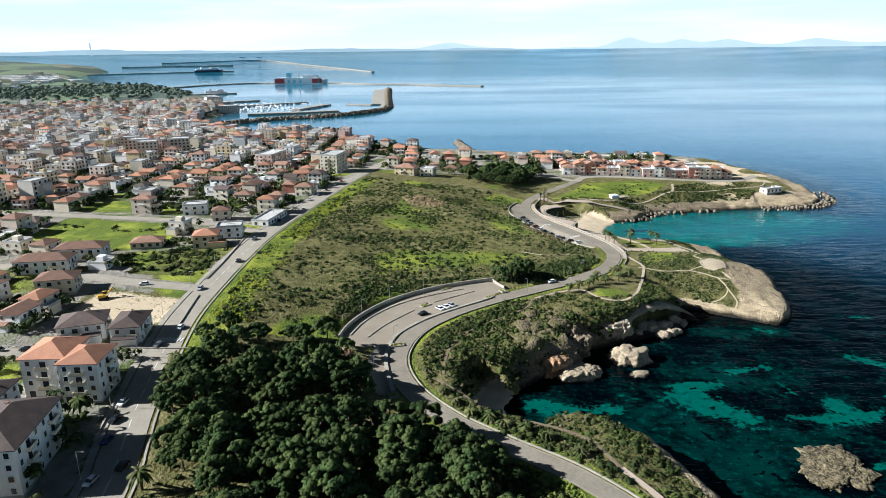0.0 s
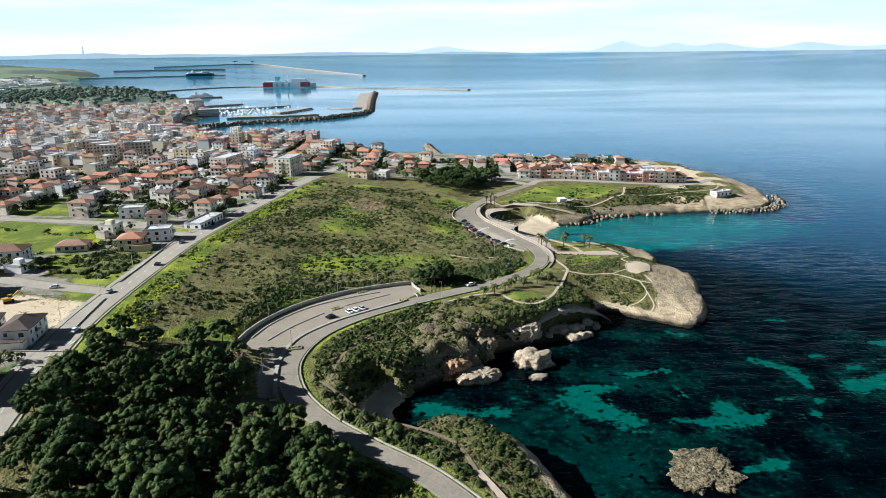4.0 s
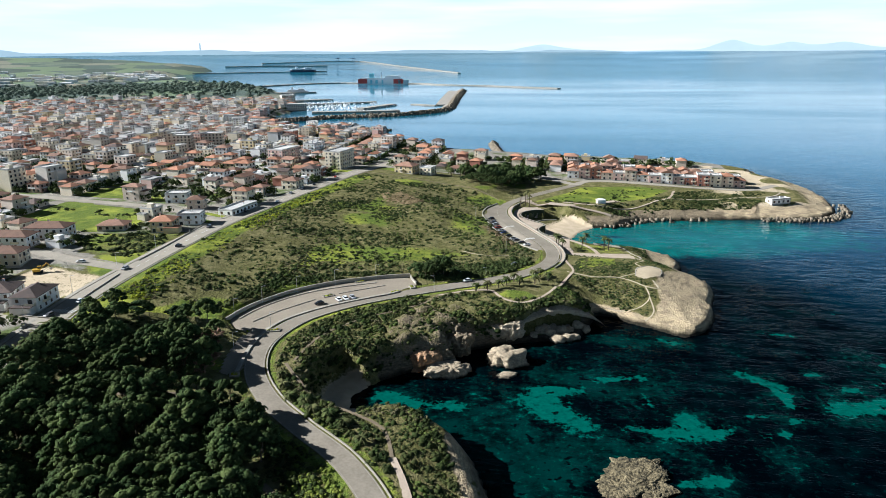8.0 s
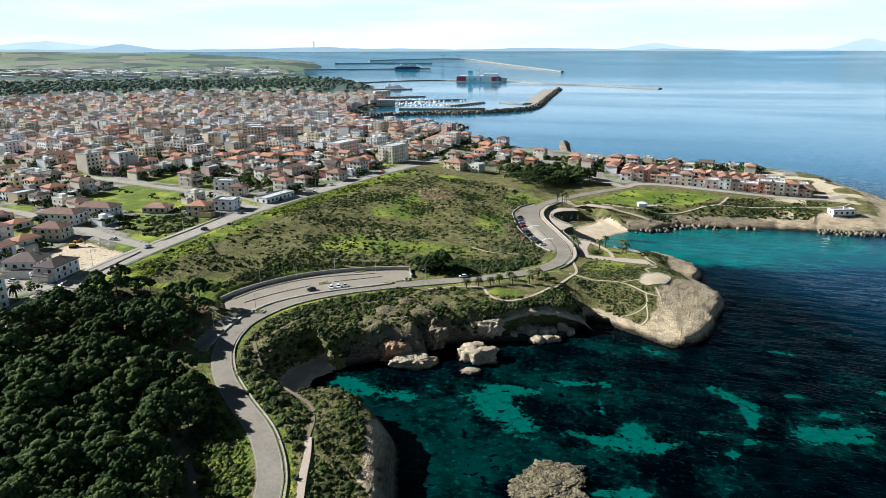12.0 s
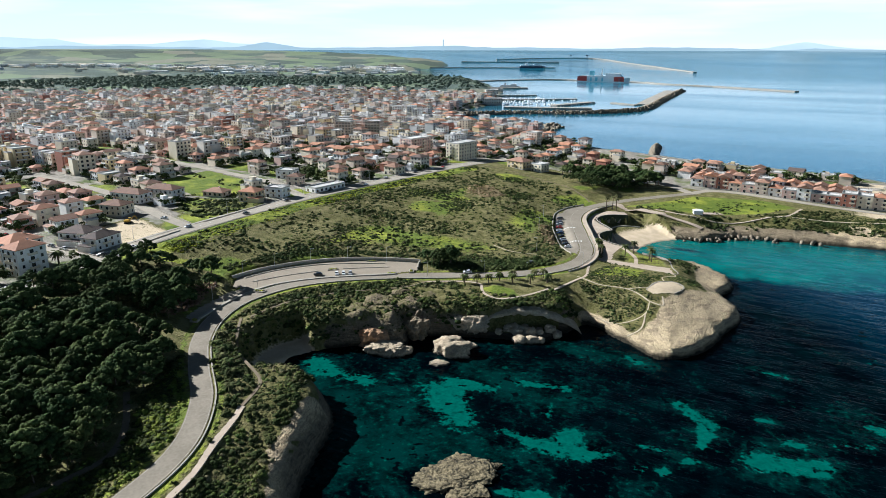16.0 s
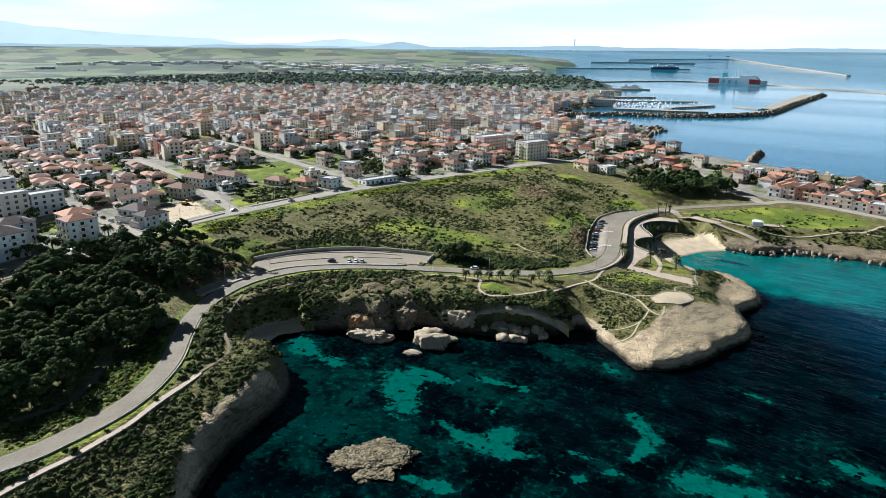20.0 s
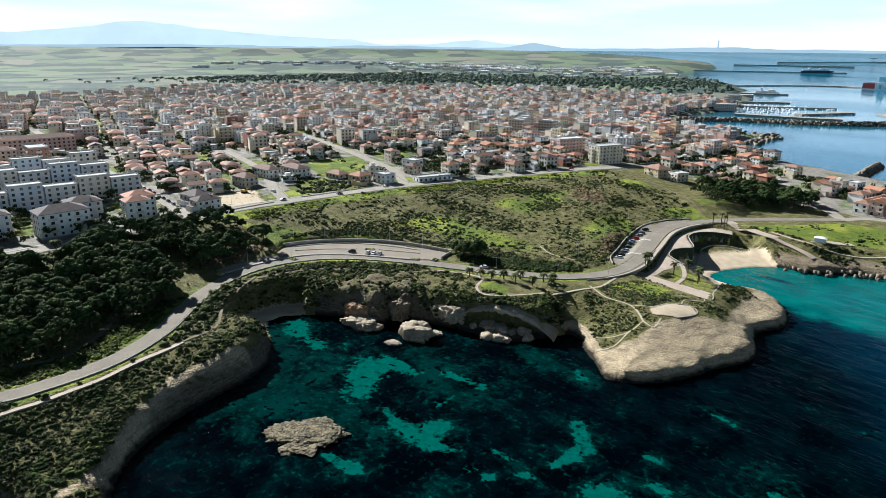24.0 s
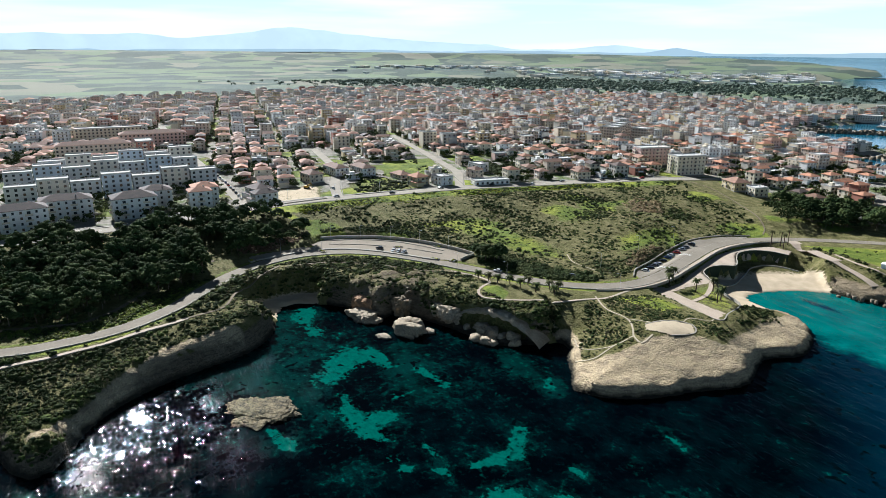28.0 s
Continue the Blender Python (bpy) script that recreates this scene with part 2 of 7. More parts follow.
    k.l.new(k.math("ADD", k.math("MULTIPLY", k.span(shallow, 0.0, 0.5, 1.0, 0.0), ruffle), k.span(n2, 0.4, 0.62, 0.012, 0.03)), p.inputs["Roughness"])
    p.inputs["IOR"].default_value = 1.33
    k.l.new(k.span(shallow, 0.0, 0.6, 0.6, 0.022), p.inputs["Specular IOR Level"])
    wave = k.math("ADD", k.math("MULTIPLY", k.noise(wind.outputs[0], 0.9, 3, 0.5), k.span(k.noise(wind.outputs[0], 5.0, 3), 0.4, 0.6, 0.3, 2.2)), k.math("MULTIPLY", k.noise(v, 5.0, 3), 1.0))
    wave = k.math("MULTIPLY", wave, k.span(shallow, 0.0, 0.5, 0.22, 1.15))
    wave = k.math("MULTIPLY", wave, k.span(far.outputs["Value"], 700.0, 3600.0, 1.0, 0.08))
    # the sheet is drawn together towards the horizon; the water itself lies level
    level = k.n.new("ShaderNodeCombineXYZ")
    level.inputs["Z"].default_value = 1.0
    ripple = k.n.new("ShaderNodeBump")
    ripple.inputs["Strength"].default_value, ripple.inputs["Distance"].default_value = 0.4, 0.27
    k.l.new(wave, ripple.inputs["Height"])
    k.l.new(level.outputs[0], ripple.inputs["Normal"])
    k.l.new(ripple.outputs["Normal"], p.inputs["Normal"])
    return m


GROUND, SEA = ground_material(), sea_material()
ASPHALT = material("asphalt", (0.185, 0.160, 0.124), 0.95, (0.8, 9.0), spec=0.1, second=(0.260, 0.226, 0.178), bump=0.02)
OLD_ASPHALT = material("sun_bleached_asphalt", (0.27, 0.24, 0.195), 0.95, (0.8, 7.0), spec=0.1, second=(0.35, 0.31, 0.25), bump=0.02)
PAINT = material("white_road_paint", (0.7, 0.69, 0.65), 0.7, (0.3, 3.0), vary=0.3)
EDGE_PAINT = material("faded_edge_paint", (0.38, 0.35, 0.29), 0.8, (0.3, 3.0), vary=0.4)
KERB = material("pale_kerb_stone", (0.37, 0.335, 0.275), 0.9, (0.5, 4.0), vary=0.35)
PARK_ASPHALT = material("worn_tan_asphalt", (0.225, 0.190, 0.146), 0.95, (0.8, 11.0), spec=0.1, second=(0.30, 0.255, 0.195), bump=0.02)
PATH = material("pinkish_paving", (0.45, 0.36, 0.275), 0.9, (0.6, 5.0), vary=0.25)
WALLSTONE = material("pale_stone_wall", (0.42, 0.38, 0.31), 0.9, (0.6, 4.0), vary=0.35, bump=0.05)

TRACK = material("trodden_sandy_earth", (0.50, 0.42, 0.30), 0.95, (0.5, 3.0), vary=0.3)
DIRT = material("brown_dirt", (0.20, 0.155, 0.10), 0.95, (0.5, 3.0), vary=0.3)
# stone in dark green, the shade on the basin wall's face put into colour
SHADE_STONE = material("shade_dark_stone", (0.055, 0.07, 0.035), 0.95, (0.4, 3.0), second=(0.03, 0.036, 0.022), bump=0.1)
# ---- the plan: shore, roads, heights ----
def spline(points, step=4.0):
    """A smooth line through the points, a row each."""
    p = np.array(points, float)
    p = np.vstack([2 * p[0] - p[1], p, 2 * p[-1] - p[-2]])
    out = []
    for a, b, c, d in zip(p, p[1:], p[2:], p[3:]):
        n = min(12, max(1, int(np.linalg.norm(c[:2] - b[:2]) / step)))
        for i in range(n):
            s = i / n
            out.append(0.5 * (2 * b + (c - a) * s + (2 * a - 5 * b + 4 * c - d) * s * s + (3 * b - a - 3 * c + d) * s ** 3))
    out.append(p[-2])
    return np.array(out)


# each stretch of shore: its points, and the run over which the land rises behind it
SHORE = [
    (9, [(60, -3000), (75, -300), (85, -60), (88, 40), (90, 74), (97, 88), (107, 95), (118, 100), (125, 105.5), (122, 111.5), (114, 115.5), (103, 119.5), (93, 126), (84, 136), (76, 149), (70, 163), (64, 176), (51, 187), (34, 193)]),
    (19, [(34, 193), (22, 198), (19, 208), (26, 220)]),
    (8, [(26, 220), (31, 225), (38, 230.5), (46, 233), (52, 236), (50, 241), (47, 246), (53, 250), (66, 257), (79, 263), (96, 268), (102, 280), (107, 298)]),
    (28, [(107, 298), (115, 296), (122, 290), (132, 285), (143, 278), (151, 283)]),
    (27, [(151, 283), (156, 291), (160, 302), (162, 318), (166, 336), (160, 350), (153, 362), (157, 380), (150, 394)]),
    (28, [(150, 394), (144, 402), (130, 411), (113, 410)]),
    (55, [(113, 410), (99, 413), (97, 428), (103, 447), (112, 459)]),
    (24, [(112, 459), (128, 463), (146, 482), (168, 487), (194, 493), (228, 499), (254, 503), (274, 510), (291, 533), (297, 561), (299, 590), (294, 630), (273, 677)]),
    (18, [(273, 677), (250, 702), (202, 724), (122, 738), (77, 746), (27, 756), (-24, 764), (-60, 787), (-94, 805), (-150, 857), (-182, 895), (-197, 960), (-215, 1030), (-232, 1005), (-250, 976), (-291, 950), (-346, 1005), (-385, 1075)]),
    (6, [(-385, 1075), (-430, 1150), (-455, 1260), (-470, 1400), (-520, 1500), (-600, 1640), (-700, 1790), (-800, 1950), (-930, 2100), (-1040, 2230), (-1280, 2350)]),
    (60, [(-1280, 2350), (-1420, 2600), (-1650, 2900), (-1830, 3100), (-1930, 3470), (-2250, 4100), (-2900, 5000), (-4200, 6300), (-8000, 9500), (-26000, 20000)]),
]
shore_line, shore_run = [], []
for run, points in SHORE:
    s = spline(points, 5.0)
    shore_line.append(s[:-1])
    shore_run += [run] * (len(s) - 1)
shore_line = np.vstack(shore_line)
shore_run = np.array(shore_run, float)
land_ring = np.vstack([shore_line, [(-30000, 20000), (-30000, -9000), (60, -9000)]])


def inside(px, py, ring):
    """Whether points lie within a ring."""
    hit = np.zeros(px.shape, bool)
    for (x0, y0), (x1, y1) in zip(ring, np.roll(ring, -1, axis=0)):
        if y0 != y1:
            hit ^= ((y0 > py) != (y1 > py)) & (px < (x1 - x0) * (py - y0) / (y1 - y0) + x0)
    return hit


def near_line(px, py, line, values=None):
    """Distance from points to a line of segments, and the line's value (or the way along it) there."""
    best = np.full(px.shape, 1e18)
    got = np.zeros(px.shape)
    along = 0.0
    for i in range(len(line) - 1):
        (x0, y0), (x1, y1) = line[i][:2], line[i + 1][:2]
        dx, dy = x1 - x0, y1 - y0
        n = dx * dx + dy * dy + 1e-12
        s = np.clip(((px - x0) * dx + (py - y0) * dy) / n, 0, 1)
        d = (px - x0 - s * dx) ** 2 + (py - y0 - s * dy) ** 2
        v = along + s * math.sqrt(n) if values is None else values[i] + s * (values[min(i + 1, len(values) - 1)] - values[i])
        m = d < best
        best, got = np.where(m, d, best), np.where(m, v, got)
        along += math.sqrt(n)
    return np.sqrt(best), got


# roads: centre line with height, half width
COAST_ROAD = spline([(15, -120, 15), (45, 20, 14), (57, 88, 13), (56, 110, 12.6), (49, 131, 12.4), (34, 150, 12.4), (15, 165, 12.4), (-1, 179, 12.4), (-14, 197, 12.5),
                     (-20, 218, 12.6), (-16, 240, 12.8), (-5, 257, 12.8), (12, 273, 12.7), (36, 290, 12.5), (58, 305, 12.3), (76, 323, 12), (85, 345, 11.8),
                     (82, 369, 11.6), (68, 400, 11.3), (51, 438, 11), (49, 468, 11), (60, 497, 11), (80, 528, 11), (100, 558, 10.5)])
MAIN_ROAD = spline([(-56, -100, 20), (-69, 60, 21), (-79.5, 128, 21.6), (-84, 146, 21.8), (-89.5, 166, 22), (-97.5, 203, 22.5), (-102.2, 232, 22.8), (-104, 262, 23), (-105, 310, 23), (-104, 350, 23), (-98, 410, 22.5), (-90, 470, 22), (-83, 525, 21), (-76, 580, 18), (-70, 640, 14), (-62, 700, 10)])
SIDE_ROADS = [
    spline([(-102, 262, 23), (-140, 270, 23.5), (-180, 282, 24), (-230, 292, 24.5), (-320, 300, 25)]),
    spline([(-104, 352, 23), (-125, 362, 23.2), (-165, 378, 23.5), (-225, 387, 24), (-290, 396, 24.5), (-400, 410, 25)]),
    spline([(-97, 203, 22.5), (-130, 201, 22.8), (-195, 198, 23.5), (-310, 188, 24.5), (-380, 184, 25), (-560, 175, 27)]),
    spline([(100, 558, 10.5), (108, 574, 10.4), (128, 580, 10.2), (168, 572, 9.8), (210, 569, 8.4), (240, 574, 7.4), (266, 598, 7)]),
    spline([(100, 558, 10.5), (60, 600, 11), (20, 640, 11), (-30, 680, 11), (-60, 705, 10)]),
]
# heights of the land away from the shore, x, y, z
HEIGHTS = np.array([(0, -300, 17), (60, -40, 13), (90, 76, 8.5), (105, 108, 6.5), (90, 119, 7.5), (76, 134, 8.2), (68, 152, 8.8), (0, 100, 15), (-40, 160, 17), (-45, 220, 15.5), (-60, 300, 19), (-20, 330, 15.5), (40, 380, 14), (0, 420, 18),
                    (-40, 480, 20), (20, 520, 16), (-300, 200, 25), (-300, 400, 24), (-200, 600, 18), (-100, 700, 11), (0, 650, 12), (-600, 300, 29), (-600, 800, 20),
                    (-450, 1000, 8), (-230, 985, 2.5), (-300, 925, 5), (-340, 985, 3), (-400, 1060, 3), (-450, 1150, 3), (-480, 1300, 3.5), (-1100, 1300, 18), (-1000, 600, 28), (-1500, 2000, 10), (-2600, 1500, 40), (-3500, 4000, 25), (-9000, 5000, 60)], float)
HEAD = np.array([(70, 290, 13), (90, 310, 12.5), (110, 330, 11.8), (130, 330, 12), (140, 345, 11.5), (120, 370, 10), (125, 305, 9.5), (100, 380, 9), (120, 400, 6),
                 (130, 520, 9.5), (170, 550, 10.5), (200, 530, 7), (240, 560, 7), (270, 560, 5.5), (200, 640, 9), (120, 660, 9), (60, 700, 9),
                 (135, 290, 6.5), (148, 302, 6.5), (151, 330, 8), (148, 372, 6), (122, 298, 7.5), (20, 205, 11), (45, 175, 11), (10, 240, 12), (35, 252, 12), (75, 270, 12)], float)
CONTROL = np.vstack([HEIGHTS, HEAD, COAST_ROAD[::6], MAIN_ROAD[::6], *[r[::8] for r in SIDE_ROADS]])


def plateau(px, py):
    num, den = np.zeros(px.shape), np.zeros(px.shape)
    for x, y, z in CONTROL:
        w = 1 / ((px - x) ** 2 + (py - y) ** 2 + 60) ** 1.6
        num += w * z
        den += w
    return num / den


# the car park's apron and the bank of its rear wall
PARK_RING = np.array(spline([(-36, 227), (-43, 236), (-41, 247), (-36, 259), (-27, 273), (-14, 285), (-1, 292.5), (10, 297.5), (19, 299), (23, 290), (16, 280), (12, 275.5), (1.5, 266.5), (-9.5, 256.5), (-17.5, 246.5), (-22.5, 237), (-24.5, 228), (-36, 227)], 3))


BASIN_WALL = [(77, 468), (68, 465), (62, 457), (62.5, 446), (69, 437), (75, 431), (79, 425), (76, 419), (75.5, 411), (80, 402), (88, 397), (95, 394)]
PLAZA_RING = np.array([(92, 366), (88.5, 379), (80.5, 393), (69, 415), (61, 431), (57, 448), (56.5, 462), (62, 474), (72, 476), (77, 468), (68, 465), (62, 457), (62.5, 446), (69, 437), (75, 431), (79, 425), (76, 419), (75.5, 411), (80, 402), (88, 397), (95, 394), (94, 380), (97, 366)], float)
PROMENADE = np.array([(86, 357), (108, 358), (131, 359), (127.5, 367.5), (110, 366), (97, 366), (90, 366.5)], float)
LAWN_RING = np.array([(97, 366), (110, 366), (127.5, 367.5), (122, 381), (108, 386), (95, 394), (94, 380)], float)
CAVE_RING = np.array([(68, 252), (80, 261), (96, 266), (104, 277), (112, 284), (99, 285), (85, 277), (73, 265)], float)
BASIN_RING = np.vstack([spline(BASIN_WALL, 2), [(101, 400), (102, 415), (98, 430), (104, 449), (86, 470)]])


# footpaths: centre line, half width
WALKS = [([(76, 60), (70, 88), (67.5, 99), (66, 108), (62, 122), (56, 134.5), (50.5, 146.5), (46, 155)], 1.15, "pinkish paved clifftop path"),
         ([(46, 155), (42, 165), (37, 171.5), (24, 177.5), (12, 185), (3, 193.5), (-5, 203)], 0.55, "narrow dirt path between the clifftop shrubs"),
         ([(-3, 206), (-2, 222), (2, 236), (10, 248), (20, 257), (31, 268), (36, 279)], 0.5, "narrow dirt path through the clifftop scrub"),
         ([(36, 279), (48, 287), (58, 289), (62, 284), (66, 279), (74, 277), (82, 285), (88, 300), (94, 318), (96, 328), (93, 340), (89, 356)], 0.9, "pale path round the clifftop lawn"),
         ([(93, 324), (105, 320.6), (118, 321.7), (126, 318), (130, 315), (136, 314), (134, 321)], 0.7, "trodden pale path over the headland"),
         ([(118, 321.7), (124, 326), (129, 328)], 0.5, "narrow trodden path to the round terrace"),
         ([(112, 300), (120, 297), (127, 299), (131, 305), (130, 315)], 0.5, "narrow trodden path through the headland scrub"),
         ([(128, 289), (132, 295), (131, 305)], 0.6, "narrow trodden path along the cliff"),
         ([(131, 339), (128, 346), (133, 352), (130, 358)], 0.45, "narrow trodden path behind the terrace"),
         ([(110, 366), (107, 376), (101, 385), (95, 392)], 1.0, "pale paved path across the palm lawn"),
         ([(56, 492), (77.5, 483.5), (93, 479), (104, 478), (112, 477), (124, 474)], 3.2, "wide pale beach access road"),
         ([(90, 488), (112, 484), (132, 490), (150, 503), (168, 520), (176, 545)], 0.9, "pale path round the seaside meadow"),
         ([(172, 520), (196, 530), (226, 540), (250, 552), (262, 570)], 1.4, "bare trodden sandy track on the far headland"),
         ([(10, 141), (26, 129.6), (35, 120), (37, 113), (36, 100), (34, 80)], 1.0, "brown dirt track along the wood's edge"),
         ([(-60, 168), (-41, 167), (-28, 170), (-20, 172)], 1.6, "bare dirt clearing between the pines"),
         ([(36, 348), (48, 344), (62, 347)], 0.4, "narrow trodden path across the hillside"),
         ([(-86, 534), (-52, 536), (-20, 528), (8, 514), (34, 498), (44, 486)], 0.4, "narrow dirt path along the meadow's upper edge")]
FOREST = [(-60, 20), (-66, 60), (-72, 115), (-77, 150), (-82, 185), (-86, 212), (-70, 224), (-54, 230), (-42, 226), (-36, 212), (-31, 200), (-26, 186), (-12, 174), (4, 161), (26, 144), (40, 128), (45, 108), (44, 80), (36, 10)]
LIME_BAND = np.array([(56, 80), (54.5, 112), (50, 127), (38, 144.5), (22, 156), (4, 170), (2, 160), (14, 148), (24, 135), (33, 120), (35, 101), (36, 80)], float)


def off_walks(x, y, gap=0.7):
    ok = np.ones(x.shape, bool)
    for pts, half, _ in WALKS:
        ok &= near_line(x, y, pts)[0] > half + gap
    return ok & ~inside(x, y, PLAZA_RING) & ~inside(x, y, PROMENADE) & ~inside(x, y, LAWN_RING)


def smooth(a, b, v):
    s = np.clip((v - a) / (b - a), 0, 1)
    return s * s * (3 - 2 * s)


def land_height(px, py):
    """Height of the bare ground, without its fine roughness, and the distance behind the shore."""
    px, py = np.asarray(px, float), np.asarray(py, float)
    d, run = near_line(px, py, shore_line, shore_run)
    land = inside(px, py, land_ring)
    top = plateau(px, py)
    rise = np.clip(d / run, 0, 1)
    # cliffs stand steep; long runs climb like beaches
    shape = np.where(run > 30, rise ** 1.3, np.where((run > 20) & (run < 26), 0.28 * smooth(0, 0.12, rise) + 0.72 * rise ** 1.3, np.where((run > 26.5) & (run < 27.5), 0.42 * smooth(0, 0.07, rise) + 0.58 * np.sin(rise * math.pi / 2), np.where(run > 26, 0.2 * smooth(0, 0.06, rise) + 0.8 * np.sin(rise * math.pi / 2), np.where((run > 18.5) & (run < 19.5), 0.16 * rise + 0.84 * smooth(0.62, 0.97, rise), np.where(run > 13, np.sin(rise * math.pi / 2) ** 0.8, smooth(0, 1, rise ** 0.6)))))))
    h = np.where(land, 0.25 + (top - 0.25) * shape, -0.6 - np.minimum(d * 0.25, 6))
    for road, half in ((COAST_ROAD, 5.0), (MAIN_ROAD, 7.5), *[(r, 5.0) for r in SIDE_ROADS]):
        rd, rz = near_line(px, py, road, road[:, 2])
        h = h + (rz - 0.12 - h) * (1 - smooth(half, half + 7, rd)) * land
    park = inside(px, py, PARK_RING)
    pd, _ = near_line(px, py, PARK_RING)
    h = h + (12.75 - h) * np.where(park, 1, 1 - smooth(0.3, 3.0, pd)) * (px < 23)
    road_gap = near_line(px, py, COAST_ROAD)[0]
    for flat in (PLAZA_RING, PROMENADE, LAWN_RING):
        qd, _ = near_line(px, py, np.vstack([flat, flat[:1]]))
        h = h + (9.3 - h) * np.where(inside(px, py, flat), 1, 1 - smooth(0.3, 3.0, qd)) * (d > 5) * smooth(4.2, 5.2, road_gap)
    h = np.where(inside(px, py, CAVE_RING), np.minimum(h, 1.0), h)
    # the beach's sunken basin, below its curved walls
    basin = inside(px, py, BASIN_RING)
    h = np.where(basin, np.minimum(h, 0.6 + 0.085 * d), h)
    return h, np.where(land, d, -d)


# ---- ground and sea ----
FLAT = 3000.0
CENTRE = (170.0, 60.0)
EYE_HEIGHT = 117.0


def far_fold(x, y, z):
    """Draws what lies past FLAT together, along the line of sight, so that the earth's far edge stays within reach."""
    dx, dy = x - CENTRE[0], y - CENTRE[1]
    d = np.hypot(dx, dy) + 1e-9
    r = np.where(d > FLAT, FLAT + 1700 * (1 - FLAT / np.maximum(d, FLAT)), d)
    s = r / d
    return CENTRE[0] + dx * s, CENTRE[1] + dy * s, EYE_HEIGHT + (z - EYE_HEIGHT) * s


def grid_lines(lo, hi, step, far_lo, far_hi, grow):
    mid = list(np.arange(lo, hi + step, step))
    out, s, x = [], step, lo
    while x > far_lo:
        s *= grow
        x -= s
        out.append(x)
    out2, s, x = [], step, mid[-1]
    while x < far_hi:
        s *= grow
        x += s
        out2.append(x)
    return np.array(out[::-1] + mid + out2)


def sheet(name, xs, ys, z, keep, mat, layers):
    """A grid mesh of the quads to keep, with colour layers on its points."""
    nx, ny = len(xs), len(ys)
    gx, gy = np.meshgrid(xs, ys)
    fx, fy, fz = far_fold(gx.ravel(), gy.ravel(), z.ravel())
    i = np.arange(nx * ny).reshape(ny, nx)
    quads = np.stack([i[:-1, :-1], i[:-1, 1:], i[1:, 1:], i[1:, :-1]], -1)[keep].reshape(-1, 4)
    used = np.unique(quads)
    renum = np.zeros(nx * ny, int)
    renum[used] = np.arange(len(used))
    quads = renum[quads]
    me = bpy.data.meshes.new(name)
    me.vertices.add(len(used))
    me.vertices.foreach_set("co", np.stack([fx, fy, fz], -1)[used].astype(np.float32).ravel())
    me.loops.add(quads.size)
    me.loops.foreach_set("vertex_index", quads.ravel().astype(np.int32))
    me.polygons.add(len(quads))
    me.polygons.foreach_set("loop_start", np.arange(0, quads.size, 4, dtype=np.int32))
    me.polygons.foreach_set("use_smooth", np.ones(len(quads), bool))
    me.update(calc_edges=True)
    for key, value in layers.items():
        if value.shape[-1] == 3:
            at = me.attributes.new(key, "FLOAT_COLOR", "POINT")
            at.data.foreach_set("color", np.concatenate([value.reshape(-1, 3), np.ones((nx * ny, 1))], 1)[used].astype(np.float32).ravel())
        else:
            at = me.attributes.new(key, "FLOAT", "POINT")
            at.data.foreach_set("value", value.ravel()[used].astype(np.float32))
    me.materials.append(mat)
    return new(name, me)


def value_noise(x, y, size, seed):
    """Smooth noise from 0 to 1 on a lattice."""
    rng = np.random.RandomState(seed)
    tab = rng.rand(256, 256)
    u, v = x / size + 1000, y / size + 1000
    i, j = np.floor(u).astype(int), np.floor(v).astype(int)
    a, b = u - i, v - j
    a, b = a * a * (3 - 2 * a), b * b * (3 - 2 * b)
    t = lambda p, q: tab[p % 256, q % 256]
    return (t(i, j) * (1 - a) + t(i + 1, j) * a) * (1 - b) + (t(i, j + 1) * (1 - a) + t(i + 1, j + 1) * a) * b


def ring_weight(px, py, points, soft=3.0):
    ring = np.array(points, float)
    d, _ = near_line(px, py, np.vstack([ring, ring[:1]]))
    return np.clip(0.5 + np.where(inside(px, py, ring), d, -d) / (2 * soft), 0, 1)


GREEN_RINGS = [
    [(-34, 306), (0, 310), (34, 326), (48, 344), (30, 352), (-6, 346), (-30, 346), (-44, 330)],
    [(18, 392), (48, 370), (52, 380), (40, 424), (28, 440), (12, 440)],
    [(70, 488), (92, 520), (104, 548), (147, 561), (172, 547), (150, 514), (116, 492)],
    [(61, 283), (74, 279), (80, 284), (75, 290), (66, 289)],
    [(-160, 372), (-235, 384), (-235, 340), (-170, 318), (-150, 330)],
    [(-150, 395), (-240, 400), (-235, 432), (-170, 425)],
    [(-112, 272), (-150, 282), (-150, 320), (-112, 330)],
    LAWN_RING,
    [(60, 100), (66, 100), (62, 116), (54, 132), (36, 152), (30, 152), (50, 130)],
    [(98, 330), (118, 340), (118, 352), (100, 350)],
    [(-30, 60), (-70, 60), (-70, 110), (-40, 110)],
]
SAND_RINGS = [
    [(-108, 214), (-108, 252), (-150, 262), (-152, 236), (-135, 218)],
    [(126, 324), (130, 321), (138, 327), (140, 337), (134, 341), (128, 336)],
]


# bare rock of the headland, and its trodden pale flank on the bay
HEAD_ROCK = [(127, 282), (132, 292), (136, 305), (134.5, 318), (137, 326), (142, 337), (150, 343), (141, 362), (136, 382), (130, 400), (128, 412), (172, 404), (184, 330), (160, 268), (127, 276)]

# pale eroded scar along the cliff's brow
BLUFF = [(20, 240), (23, 256), (32, 268), (46, 271), (56, 263), (58, 251), (52, 241), (44, 230), (34, 225), (25, 228)]
SCAR = [(60, 172), (64, 160), (69, 146), (78, 134.5), (90, 126), (104, 116), (111, 106)]


